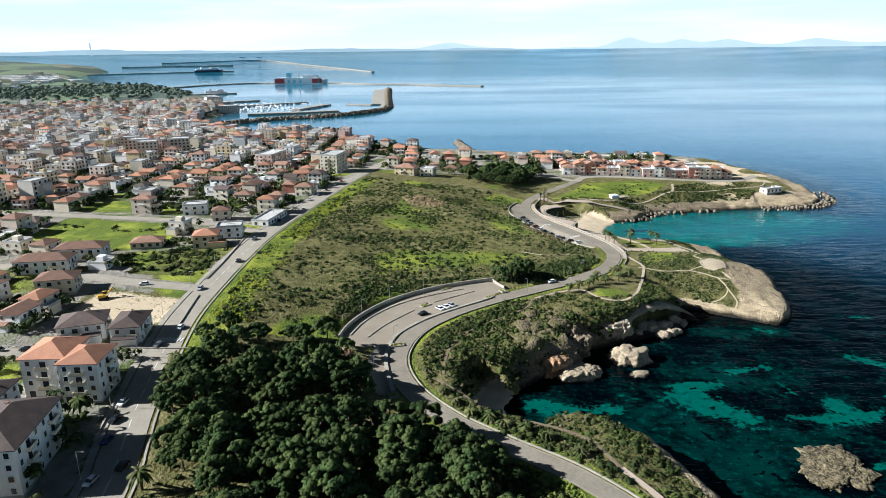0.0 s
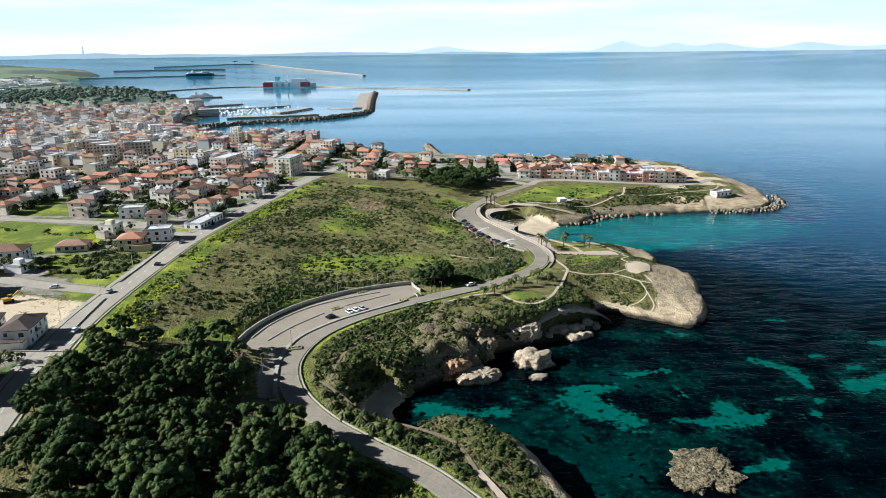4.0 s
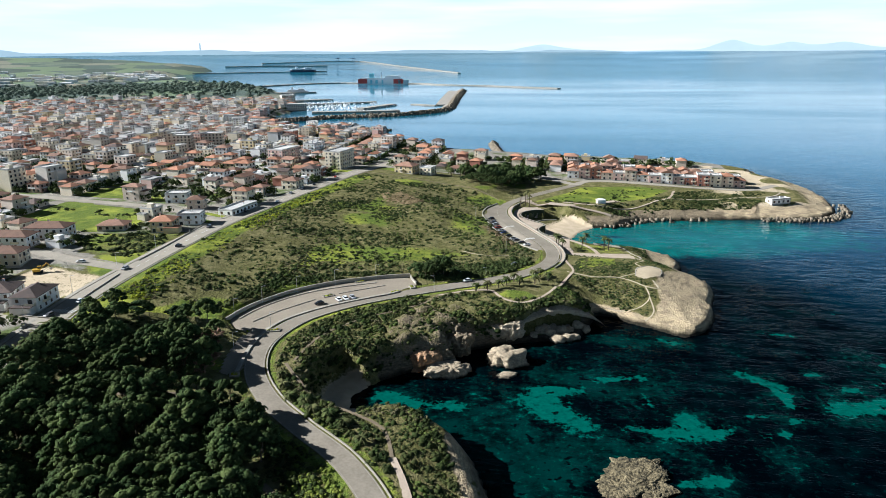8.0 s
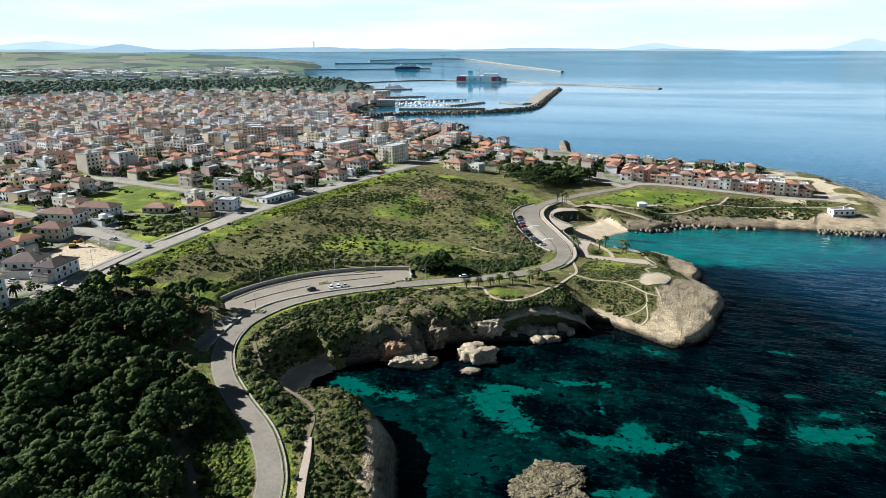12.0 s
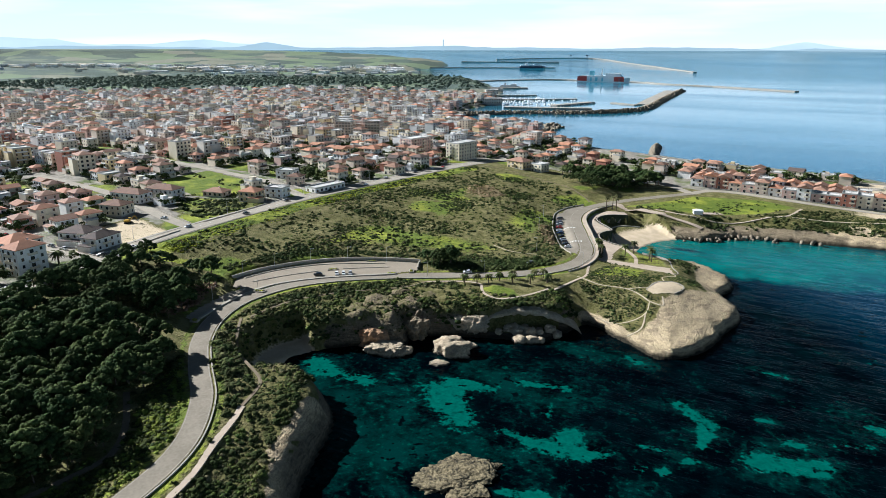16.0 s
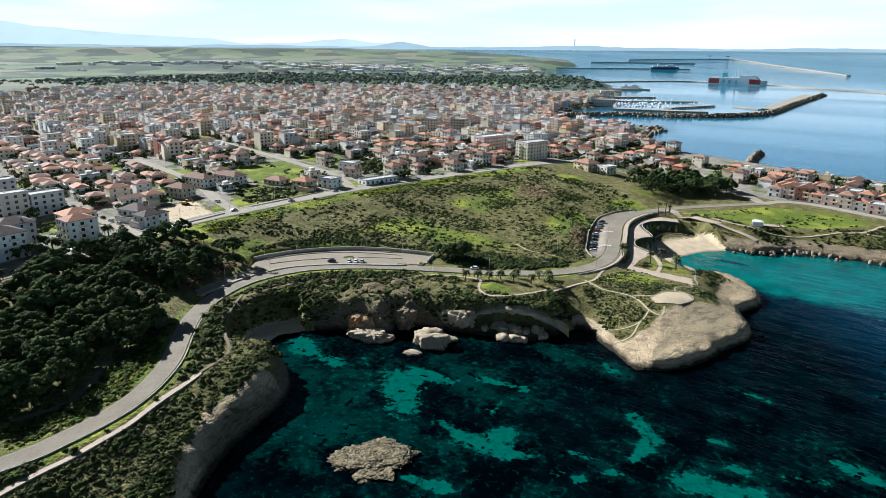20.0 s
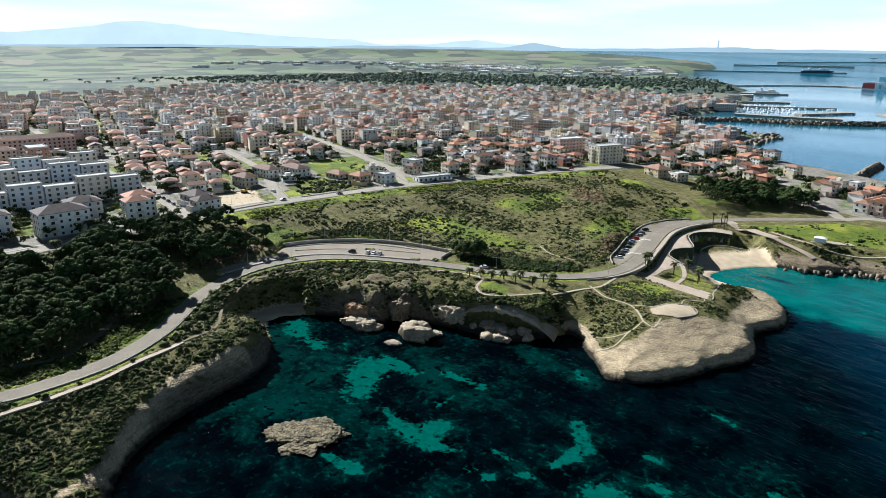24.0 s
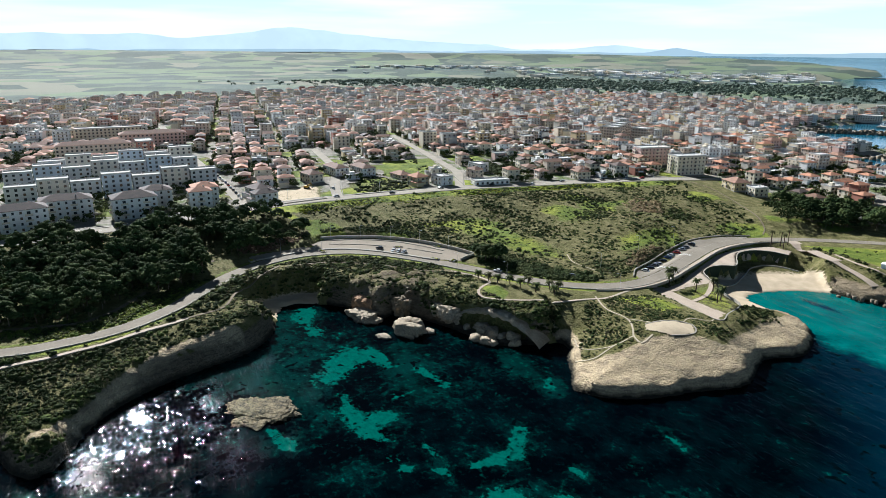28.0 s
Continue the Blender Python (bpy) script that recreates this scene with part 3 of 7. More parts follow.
def build_ground():
    xs = grid_lines(-130, 300, 1.7, -28000, 700, 1.055)
    ys = grid_lines(70, 610, 1.7, -2500, 23000, 1.05)
    gx, gy = np.meshgrid(xs, ys)
    h, d = np.zeros(gx.shape), np.zeros(gx.shape)
    for a in range(0, gx.shape[0], 64):
        h[a:a + 64], d[a:a + 64] = land_height(gx[a:a + 64], gy[a:a + 64])
    _, run = near_line_cached(gx, gy)
    # rough rock towards the shore, soft swells inland
    rough = np.clip(1 - d / 14, 0, 1) * (d > 0.5) * (run < 30)
    n = value_noise(gx, gy, 3.2, 1) + 0.5 * value_noise(gx, gy, 7, 2) - 0.75
    still = np.ones(gx.shape)
    for line, half in ((COAST_ROAD, 6), (MAIN_ROAD, 9), (PARK_RING, 4), (PLAZA_RING, 4), *[(r, 6) for r in SIDE_ROADS]):
        still *= smooth(half, half + 8, near_line(gx, gy, line)[0])
    for pts, half, _ in WALKS:
        still *= smooth(half, half + 4, near_line(gx, gy, pts)[0])
    for flat in (PARK_RING, PLAZA_RING, PROMENADE, LAWN_RING):
        still *= ~inside(gx, gy, flat)
    h = h + rough * n * 2.2 * still ** 0.5 + (d > 14) * (value_noise(gx, gy, 16, 3) - 0.5) * 0.9 * still
    h = h + ring_weight(gx, gy, BLUFF, 3.0) * (d > 2) * still * 2.6 * (value_noise(gx, gy, 4.5, 21) + 0.6 * value_noise(gx, gy, 2.2, 22) - 0.7)
    # far inland the ground lifts into low hills
    inland = np.clip((np.hypot(gx, gy) - 3500) / 9000, 0, 1) * (d > 0)
    h = h + inland * 22 * value_noise(gx, gy, 2600, 9)
    rock = np.where(run < 10, np.clip(1.3 - d / 5.0, 0, 1), np.where(run < 20, 0.6 * np.clip(1 - d / 10, 0, 1) * (gy > 400) + 0.0, np.where(run < 26, np.clip(1.25 - d / (15 + 10 * smooth(150, 230, gx)), 0, 1), np.where(run < 30, np.maximum(np.clip(1.5 - d / 4.5, 0, 1), ring_weight(gx, gy, HEAD_ROCK, 3.5)), 0))))
    scar = smooth(3.6, 1.4, near_line(gx, gy, SCAR)[0] + 3.0 * (value_noise(gx, gy, 5, 12) - 0.5))
    bluff = ring_weight(gx, gy, BLUFF, 3.0)
    rock = np.maximum(rock, np.maximum(0.9 * scar, 0.5 * bluff)) * (d > -3)
    sand = (run > 30) * np.clip(1.4 - d / 26, 0, 1) * (gx > 0) * (h < 6)
    sand = np.maximum(sand, (run > 18.5) * (run < 19.5) * np.clip(1.5 - d / 12, 0, 1))
    # bare sandy ground towards the tip of the far headland
    bare = smooth(168, 225, gx) * (gy > 490) * (gy < 680)
    sand = np.maximum(sand, 0.62 * bare * smooth(0.3, 0.6, value_noise(gx, gy, 14, 17)))
    for ring in SAND_RINGS:
        sand = np.maximum(sand, 0.58 * ring_weight(gx, gy, ring))
    green = 0.75 * np.clip((value_noise(gx, gy, 30, 5) + 0.3 * value_noise(gx, gy, 9, 6) - 0.65) * 3, 0, 1)
    seaward = inside(gx, gy, np.vstack([COAST_ROAD[:, :2], [(420, 558), (420, -120)]]))
    green = green * np.where(seaward & (gy < 400), 0.25, 1.0) * np.where((gx > 60) & (gy > 460), 0.0, 1.0)
    md, _ = near_line(gx, gy, MAIN_ROAD)
    green = np.maximum(green, np.clip(1.25 - np.abs(md - 13) / 11, 0, 1) * (gx > np.interp(gy, MAIN_ROAD[:, 1], MAIN_ROAD[:, 0])) * (gy > 215) * (gy < 520))
    cd, _ = near_line(gx, gy, COAST_ROAD)
    green = np.maximum(green, 0.62 * np.clip(1.25 - np.abs(cd - 5.8) / 2.4, 0, 1) * (gy < 420))
    for i, ring in enumerate(GREEN_RINGS):
        green = np.maximum(green, (0.7 if i < 2 else 0.5 if i in (6, 7) else 1.0) * ring_weight(gx, gy, ring, 14.0 if i < 2 else 3.0))
    green = green * (1 - 0.8 * inside(gx, gy, np.array(FOREST, float)))
    main_x = np.interp(gy, MAIN_ROAD[:, 1], MAIN_ROAD[:, 0])
    town = np.where((gx < main_x - 8) & (gy > -300) & (np.hypot(gx + 480, (gy - 520) / 1.35) < 740), 0.8, 0.0) * (green < 0.4) * (sand < 0.3)
    town = np.maximum(town, 0.8 * ((gy > 575) & (gy < 1400) & (gx > -600) & (d > 8) & (gx < 240)))
    outland = np.clip((np.hypot(gx + 480, (gy - 520) / 1.35) - 720) / 60, 0, 1) * (gx < -200)
    keep = (d > -9)
    keep = keep[:-1, :-1] | keep[1:, :-1] | keep[:-1, 1:] | keep[1:, 1:]
    ob = sheet("ground", xs, ys, h, keep, GROUND, {"cover": np.stack([rock, green, sand], -1), "town": town[..., None], "bleached": np.maximum(np.clip((run - 12) / 6.0, 0, 1), np.maximum(scar, 0.2 * bluff))[..., None] * np.where((gx > 104) & (gx < 205) & (gy > 455) & (gy < 505), 0.35, 1.0)[..., None], "outland": outland[..., None]})
    return tagged(ob, "scrubby green coastal land with pale limestone cliffs", "ground", kind="structure")


def near_line_cached(gx, gy):
    d, run = np.zeros(gx.shape), np.zeros(gx.shape)
    for a in range(0, gx.shape[0], 64):
        d[a:a + 64], run[a:a + 64] = near_line(gx[a:a + 64], gy[a:a + 64], shore_line, shore_run)
    return d, run


# sand on the bay's floor: strips from x, y to x, y with their half width
SHOALS = [(28, 208, 40, 204, 4), (42, 204, 55, 205, 4.5), (83, 214, 97, 201, 7.5), (83, 222, 97, 223, 3), (113, 201, 124, 199.5, 2), (125, 200, 143, 203, 4.5), (132, 209, 133, 201, 4),
          (106, 233, 121, 237, 2.6), (126, 173, 138, 176, 2), (158, 247, 164, 242, 2.4), (164, 242, 170, 238, 3), (169, 235, 170, 224, 2.4), (185, 224, 201, 229, 4)]
STREAKS = [(152, 214, 160, 216, 1.5), (156, 203, 157, 203.5, 2), (162, 204, 163, 205, 2), (168, 214, 170, 216, 2), (177, 289, 190, 286, 1.2), (187, 267, 193, 266, 1.3), (192, 240, 196, 240, 2), (214, 264, 226, 260, 3.5),
           (122, 215, 121, 224, 2), (130, 274, 138, 271, 1.6), (60, 214, 66, 213, 1.0), (206, 246, 214, 250, 1.6), (182, 250, 188, 251, 1.2)]
# silty, half-bare floor, and thick dark weed, in the same form
SILT = [(45, 196, 80, 172, 20), (96, 186, 112, 186, 9), (108, 270, 136, 272, 6), (88, 232, 122, 226, 10)]
WEED = [(99, 210, 120, 211, 5), (104, 205, 110, 203, 3), (140, 226, 154, 226, 7), (146, 190, 176, 196, 9)]


def strips(gx, gy, rows):
    """1 along each strip's middle, a half at its edge."""
    out = np.zeros(gx.shape)
    for x0, y0, x1, y1, half in rows:
        d, _ = near_line(gx, gy, np.array([(x0, y0), (x1, y1)], float))
        out = np.maximum(out, np.clip(1 - 0.5 * d / half, 0, 1))
    return out


def build_sea():
    xs = grid_lines(20, 330, 2.5, -28000, 24000, 1.08)
    ys = grid_lines(80, 540, 2.5, -9000, 26000, 1.09)
    gx, gy = np.meshgrid(xs, ys)
    d, run = near_line_cached(gx, gy)
    land = inside(gx, gy, land_ring)
    d = np.where(land, -d, d)
    bay = np.clip(1.7 - np.hypot(gx - 180, gy - 200) / 142, 0, 1)
    shallow = np.clip(bay + np.clip(1 - d / 60, 0, 1) * 0.5, 0, 1)
    dark = strips(gx, gy, WEED)
    patch = np.maximum(strips(gx, gy, SHOALS), 0.92 * strips(gx, gy, STREAKS)) * (1 - np.clip(1.6 * dark - 0.6, 0, 1))
    murk = np.clip(strips(gx, gy, SILT) * 0.95 - 0.8 * dark, 0, 1) * (d > 0)
    # silt spreads thinly round the bare patches
    murk = np.maximum(murk, 0.72 * strips(gx, gy, [(*q[:4], q[4] * 2.4) for q in SHOALS + STREAKS]) - 0.6 * dark)
    murk = np.maximum(murk, 0.27 * (gx < 170) * np.clip(1.5 - np.hypot(gx - 110, gy - 215) / 70, 0, 1))
    lagoon = np.clip(1.5 - np.hypot((gx - 145) / 74, (gy - 440) / 46), 0, 1) * smooth(380, 410, gy)
    lagoon = np.maximum(lagoon, np.clip(1.3 - np.hypot((gx - 205) / 90, (gy - 460) / 44), 0, 1) * 0.8 * smooth(385, 415, gy))
    # a drift of dead weed off the beach
    lagoon = lagoon * (1 - 0.9 * np.clip(1.6 - np.hypot((gx - 120) / 9.5, (gy - 437.5) / 2.6), 0, 1))
    keep = d > -30
    keep = keep[:-1, :-1] | keep[1:, :-1] | keep[:-1, 1:] | keep[1:, 1:]
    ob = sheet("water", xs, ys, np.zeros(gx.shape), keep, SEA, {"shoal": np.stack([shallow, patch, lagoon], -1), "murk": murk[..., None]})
    return tagged(ob, "calm sea, deep blue with turquoise shoals", "sea", kind="structure")


ground = build_ground()
water = build_sea()


# ---- mesh helpers ----
def mesh_from(name, verts, faces, mat, smooth=False):
    me = bpy.data.meshes.new(name)
    me.from_pydata([tuple(v) for v in verts], [], faces)
    me.materials.append(mat)
    if smooth:
        me.shade_smooth()
    return me


def sides(line):
    """Unit normals to the left of a line."""
    t = np.gradient(line[:, :2], axis=0)
    t /= np.linalg.norm(t, axis=1)[:, None] + 1e-9
    return np.stack([-t[:, 1], t[:, 0]], -1)


def strip(name, line, off0, off1, lift, mat, thick=0.25, top=None):
    """A band along a line from one offset to another (left is positive), with thickness."""
    n = sides(line)
    a, b = line[:, :2] + n * off0, line[:, :2] + n * off1
    za = line[:, 2] + lift
    zb = za if top is None else line[:, 2] + top
    verts, faces = [], []
    for i in range(len(line)):
        verts += [(*a[i], za[i]), (*b[i], zb[i]), (*b[i], zb[i] - thick), (*a[i], za[i] - thick)]
    for i in range(len(line) - 1):
        for j in range(4):
            p, q = i * 4 + j, i * 4 + (j + 1) % 4
            faces.append((p, p + 4, q + 4, q))
    e = len(verts) - 4
    faces += [(0, 1, 2, 3), (e + 3, e + 2, e + 1, e)]
    return mesh_from(name, verts, faces, mat)


def height_at(x, y):
    return float(land_height(np.array([x]), np.array([y]))[0][0])


def along(points, step=3.0, lift=0.0):
    """A smooth line laid on the ground."""
    s = spline([(x, y, 0) for x, y in points], step)
    s[:, 2] = land_height(s[:, 0], s[:, 1])[0] + lift
    return s


# ---- roads ----
def road(name, line, half, label, mat=ASPHALT, edge=True, kerb=0.0):
    ob = tagged(new(name, strip(name, line, -half, half, 0.05, mat, 0.4)), label, "road", kind="structure")
    if edge:
        for o in (-half + 0.3, half - 0.42):
            ch = new("edge_line", strip("edge_line", line, o, o + 0.14, 0.06, EDGE_PAINT, 0.01))
            ch.parent = ob
    return ob


coast_road = road("road", COAST_ROAD, 3.5, "winding grey asphalt coast road with white edge lines")
main_road = road("road", MAIN_ROAD, 5.2, "straight wide asphalt town road on the ridge", OLD_ASPHALT, False)
for line in SIDE_ROADS:
    road("road", line, 3.6, "pale asphalt side street between town lots", OLD_ASPHALT, False)


# ---- parts and plants ----
def part(name, me, parent, label="", m=None):
    ob = new(name, me)
    ob.parent = parent
    if m is not None:
        ob.matrix_basis = m
    if label:
        ob["label"] = label
    return ob


def thing(name, label, category, m=None, group="", kind=""):
    ob = new(name)
    ob.empty_display_size = 0.5
    if m is not None:
        ob.matrix_basis = m
    return tagged(ob, label, category, group, kind)


def foliage(name, dark, light, dry=None):
    m = bpy.data.materials.new(name)
    m.use_nodes = True
    k = Nodes(m)
    p = k.n["Principled BSDF"]
    isl = k.n.new("ShaderNodeNewGeometry").outputs["Random Per Island"]
    info = k.n.new("ShaderNodeObjectInfo").outputs["Random"]
    v = k.pos()
    c = k.mix(isl, dark, light)
    c = k.mix(k.span(k.noise(v, 7.0), 0.4, 0.7), c, dry or tuple(x * 0.7 for x in dark))
    hue = k.n.new("ShaderNodeHueSaturation")
    k.l.new(k.span(info, 0, 1, 0.75, 1.25), hue.inputs["Value"])
    k.l.new(c, hue.inputs["Color"])
    k.l.new(hue.outputs["Color"], p.inputs["Base Color"])
    p.inputs["Roughness"].default_value, p.inputs["Specular IOR Level"].default_value = 0.85, 0.04
    return m


PINE = foliage("pine_needles", (0.013, 0.025, 0.009), (0.048, 0.078, 0.026), (0.078, 0.098, 0.032))
SCRUB = foliage("mastic_scrub", (0.014, 0.026, 0.009), (0.042, 0.06, 0.017), (0.07, 0.08, 0.028))
GREY_SCRUB = foliage("grey_scrub", (0.065, 0.07, 0.032), (0.14, 0.13, 0.07), (0.12, 0.10, 0.055))
LIME_SCRUB = foliage("yellow_green_spurge", (0.12, 0.17, 0.015), (0.30, 0.34, 0.03), (0.36, 0.36, 0.03))
GREEN_SCRUB = foliage("green_scrub", (0.026, 0.046, 0.011), (0.072, 0.095, 0.024), (0.10, 0.115, 0.032))
FRESH_SCRUB = foliage("fresh_green_scrub", (0.045, 0.075, 0.014), (0.12, 0.16, 0.03), (0.20, 0.22, 0.04))
DRY = foliage("leafless_brown_twigs", (0.12, 0.075, 0.05), (0.22, 0.15, 0.10))
REED = foliage("dry_reeds", (0.24, 0.18, 0.10), (0.42, 0.32, 0.19))
PALM = foliage("palm_fronds", (0.03, 0.05, 0.016), (0.09, 0.11, 0.035), (0.12, 0.11, 0.05))
BARK = material("bark", (0.12, 0.085, 0.06), 0.95, (0.2, 1.5), vary=0.5, bump=0.03)


def tufts(rng, centres, radii, count, size, flat=0.75):
    """Leaf tufts: small bent triangles scattered over balls, with normals outwards. Returns verts and faces."""
    c = np.repeat(centres, count, axis=0)
    r = np.repeat(radii, count)
    d = rng.normal(size=c.shape)
    d /= np.linalg.norm(d, axis=1)[:, None]
    d[:, 2] = np.abs(d[:, 2]) * 0.9 + 0.1 * d[:, 2]
    p = c + d * (r * rng.uniform(0.65, 1.05, len(r)))[:, None] * (1, 1, flat)
    u = np.cross(d, rng.normal(size=d.shape))
    u /= np.linalg.norm(u, axis=1)[:, None] + 1e-9
    w = np.cross(d, u)
    s = (size * rng.uniform(0.6, 1.4, len(r)) * (0.6 + 0.4 * r / r.mean()))[:, None]
    tip = p + d * s * 0.45
    a, b, e = p + u * s, p - u * s * 0.6 + w * s * 0.8, p - u * s * 0.6 - w * s * 0.8
    verts = np.stack([tip, a, b, e], 1).reshape(-1, 3)
    i = np.arange(len(c)) * 4
    faces = np.concatenate([np.stack([i, i + 1, i + 2], 1), np.stack([i, i + 2, i + 3], 1), np.stack([i, i + 3, i + 1], 1)])
    return verts, faces


def ball(level):
    bm = bmesh.new()
    bmesh.ops.create_icosphere(bm, subdivisions=level, radius=1)
    v, f = np.array([x.co[:] for x in bm.verts]), np.array([[x.index for x in q.verts] for q in bm.faces])
    bm.free()
    return v, f


BALLS = {1: ball(1), 2: ball(2)}


def leafy(rng, centres, radii, count, size, level=2, flat=0.75):
    """Lumps of foliage with ragged faces, and tufts standing out of them."""
    bv, bf = BALLS[level]
    n = len(centres)
    s = rng.uniform(0.55, 1.15, (n, len(bv), 1)) * (radii * 0.76)[:, None, None]
    v = bv[None] * s * (1, 1, flat) + centres[:, None]
    f = bf[None] + (np.arange(n) * len(bv))[:, None, None]
    v, f = v.reshape(-1, 3), f.reshape(-1, 3)
    tv, tf = tufts(rng, centres, radii, count, size, flat)
    return np.vstack([v, tv]), np.vstack([f, tf + len(v)])


def mesh_np(name, verts, faces, mats, index=None):
    me = bpy.data.meshes.new(name)
    verts, faces = np.asarray(verts, np.float32), np.asarray(faces, np.int32)
    k = faces.shape[1]
    me.vertices.add(len(verts))
    me.vertices.foreach_set("co", verts.ravel())
    me.loops.add(faces.size)
    me.loops.foreach_set("vertex_index", faces.ravel())
    me.polygons.add(len(faces))
    me.polygons.foreach_set("loop_start", np.arange(0, faces.size, k, dtype=np.int32))
    for mt in mats:
        me.materials.append(mt)
    if index is not None:
        me.polygons.foreach_set("material_index", np.asarray(index, np.int32))
    me.update(calc_edges=True)
    return me


def trunk_mesh(name, height, r0, r1, lean, limbs=3, seed=0):
    rng = np.random.RandomState(seed)
    bm = bmesh.new()

    def tube(path, ra, rb, n=6):
        rings = []
        for i, q in enumerate(path):
            rr = ra + (rb - ra) * i / (len(path) - 1)
            rings.append([bm.verts.new((q[0] + rr * math.cos(2 * math.pi * j / n), q[1] + rr * math.sin(2 * math.pi * j / n), q[2])) for j in range(n)])
        for a, b in zip(rings, rings[1:]):
            for j in range(n):
                bm.faces.new((a[j], a[(j + 1) % n], b[(j + 1) % n], b[j]))
    top = np.array([lean[0], lean[1], height])
    tube([(0, 0, -0.4), tuple(top * 0.5 + (lean[1] * 0.2, 0, 0)), tuple(top)], r0, r1)
    for i in range(limbs):
        a = rng.uniform(0, 6.28)
        s = top * rng.uniform(0.55, 0.85)
        e = s + np.array([math.cos(a) * height * 0.35, math.sin(a) * height * 0.35, height * 0.22])
        tube([tuple(s), tuple((s + e) / 2 + (0, 0, 0.2)), tuple(e)], r1, r1 * 0.4, 5)
    me = bpy.data.meshes.new(name)
    bm.to_mesh(me)
    bm.free()
    me.materials.append(BARK)
    me.shade_smooth()
    return me


def crown_points(rng, height, spread, clumps):
    a = rng.uniform(0, 2 * math.pi, clumps)
    q = np.sqrt(rng.uniform(0, 1, clumps)) * spread
    z = height * (0.62 + 0.40 * (1 - (q / spread) ** 2) * rng.uniform(0.55, 1.0, clumps)) - 0.10 * height * rng.uniform(0, 1, clumps)
    return np.stack([q * np.cos(a), q * np.sin(a), z], 1)


def pine_kind(seed, height, spread):
    rng = np.random.RandomState(seed)
    c = crown_points(rng, height, spread, 58)
    v, f = leafy(rng, c, rng.uniform(0.5, 1.2, len(c)), 44, 0.27, 1, 0.85)
    crown = mesh_np("crown", v, f, [PINE])
    return trunk_mesh("trunk", height * 0.72, 0.22, 0.1, (rng.uniform(-0.6, 0.6), rng.uniform(-0.6, 0.6)), 4, seed), crown


def scatter(rng, ring, spacing, keep=None):
    """Uneven points within a ring, none closer than the spacing."""
    ring = np.array(ring, float)
    lo, hi = ring.min(0), ring.max(0)
    nx, ny = int((hi[0] - lo[0]) / spacing) + 1, int((hi[1] - lo[1]) / spacing) + 1
    gx, gy = np.meshgrid(np.arange(nx), np.arange(ny))
    x = lo[0] + (gx + 0.5 * (gy % 2) + rng.uniform(-0.36, 0.36, gx.shape)) * spacing
    y = lo[1] + (gy + rng.uniform(-0.36, 0.36, gy.shape)) * spacing
    x, y = x.ravel(), y.ravel()
    m = inside(x, y, ring)
    x, y = x[m], y[m]
    if keep is not None:
        m = keep(x, y)
        x, y = x[m], y[m]
    return x, y


def off_roads(x, y, gap=1.5):
    ok = np.ones(x.shape, bool)
    for line, half in ((COAST_ROAD, 4.5), (MAIN_ROAD, 8.0), *[(r, 4.5) for r in SIDE_ROADS]):
        ok &= near_line(x, y, line)[0] > half + gap
    ok &= ~inside(x, y, PARK_RING) & (near_line(x, y, PARK_RING)[0] > 2.5)
    return ok


GROVE = [(22, 505), (40, 510), (52, 535), (72, 562), (84, 585), (55, 592), (22, 580), (4, 548), (8, 520)]
rng = np.random.RandomState(11)
PINES = [pine_kind(20 + i, h, s) for i, (h, s) in enumerate(((8.5, 3.9), (7.5, 3.4), (9.5, 4.3), (6.5, 3.2), (8.0, 4.6)))]
TREE_LABELS = ("dark green umbrella pine in the dense roadside wood", "dark green pine tree in the grove above the beach")


def plant_pines(ring, spacing, label, group, limit, seed):
    rng = np.random.RandomState(seed)
    x, y = scatter(rng, ring, spacing, lambda a, b: off_roads(a, b, 2.5) & ~inside(a, b, LIME_BAND) & off_walks(a, b, 1.5))
    clearing = value_noise(x, y, 22, 31) > 0.15
    x, y = x[clearing], y[clearing]
    z = land_height(x, y)[0]
    order = np.argsort(-y) if limit else np.arange(len(x))
    rest = []
    for n, i in enumerate(order):
        k = rng.randint(len(PINES))
        s = rng.uniform(0.6, 1.45)
        if n >= limit:
            rest.append((x[i], y[i], z[i], s))
            continue
        t = thing("pine_tree", label, "tree", pose(x[i], y[i], z[i] - 0.1, 0, 0, rng.uniform(0, 360)) @ Matrix.Diagonal((s, s, s * rng.uniform(0.85, 1.15), 1)), group)
        part("trunk", PINES[k][0], t)
        part("crown", PINES[k][1], t)
    if rest:
        r = np.array(rest)
        vs, fs, n = [], [], 0
        for x0, y0, z0, s in r:
            c = crown_points(rng, 8 * s, 4 * s, 26) + (x0, y0, z0)
            v, f = leafy(rng, c, rng.uniform(0.7, 1.3, len(c)), 6, 0.3, 1)
            vs.append(v), fs.append(f + n)
            n += len(v)
        tagged(new("pine_wood", mesh_np("pine_wood", np.vstack(vs), np.vstack(fs), [PINE])), "dense dark green pine wood beside the road", "wood", kind="stuff")


plant_pines(FOREST, 5.4, TREE_LABELS[0], "pines of the roadside wood", 300, 5)
plant_pines([(18, 303), (24, 299), (34, 304), (34, 311), (20, 310)], 3.2, "dark round evergreen at the car park's end", "evergreens at the car park", 30, 7)
plant_pines(GROVE, 6.0, TREE_LABELS[1], "pines of the grove", 80, 6)


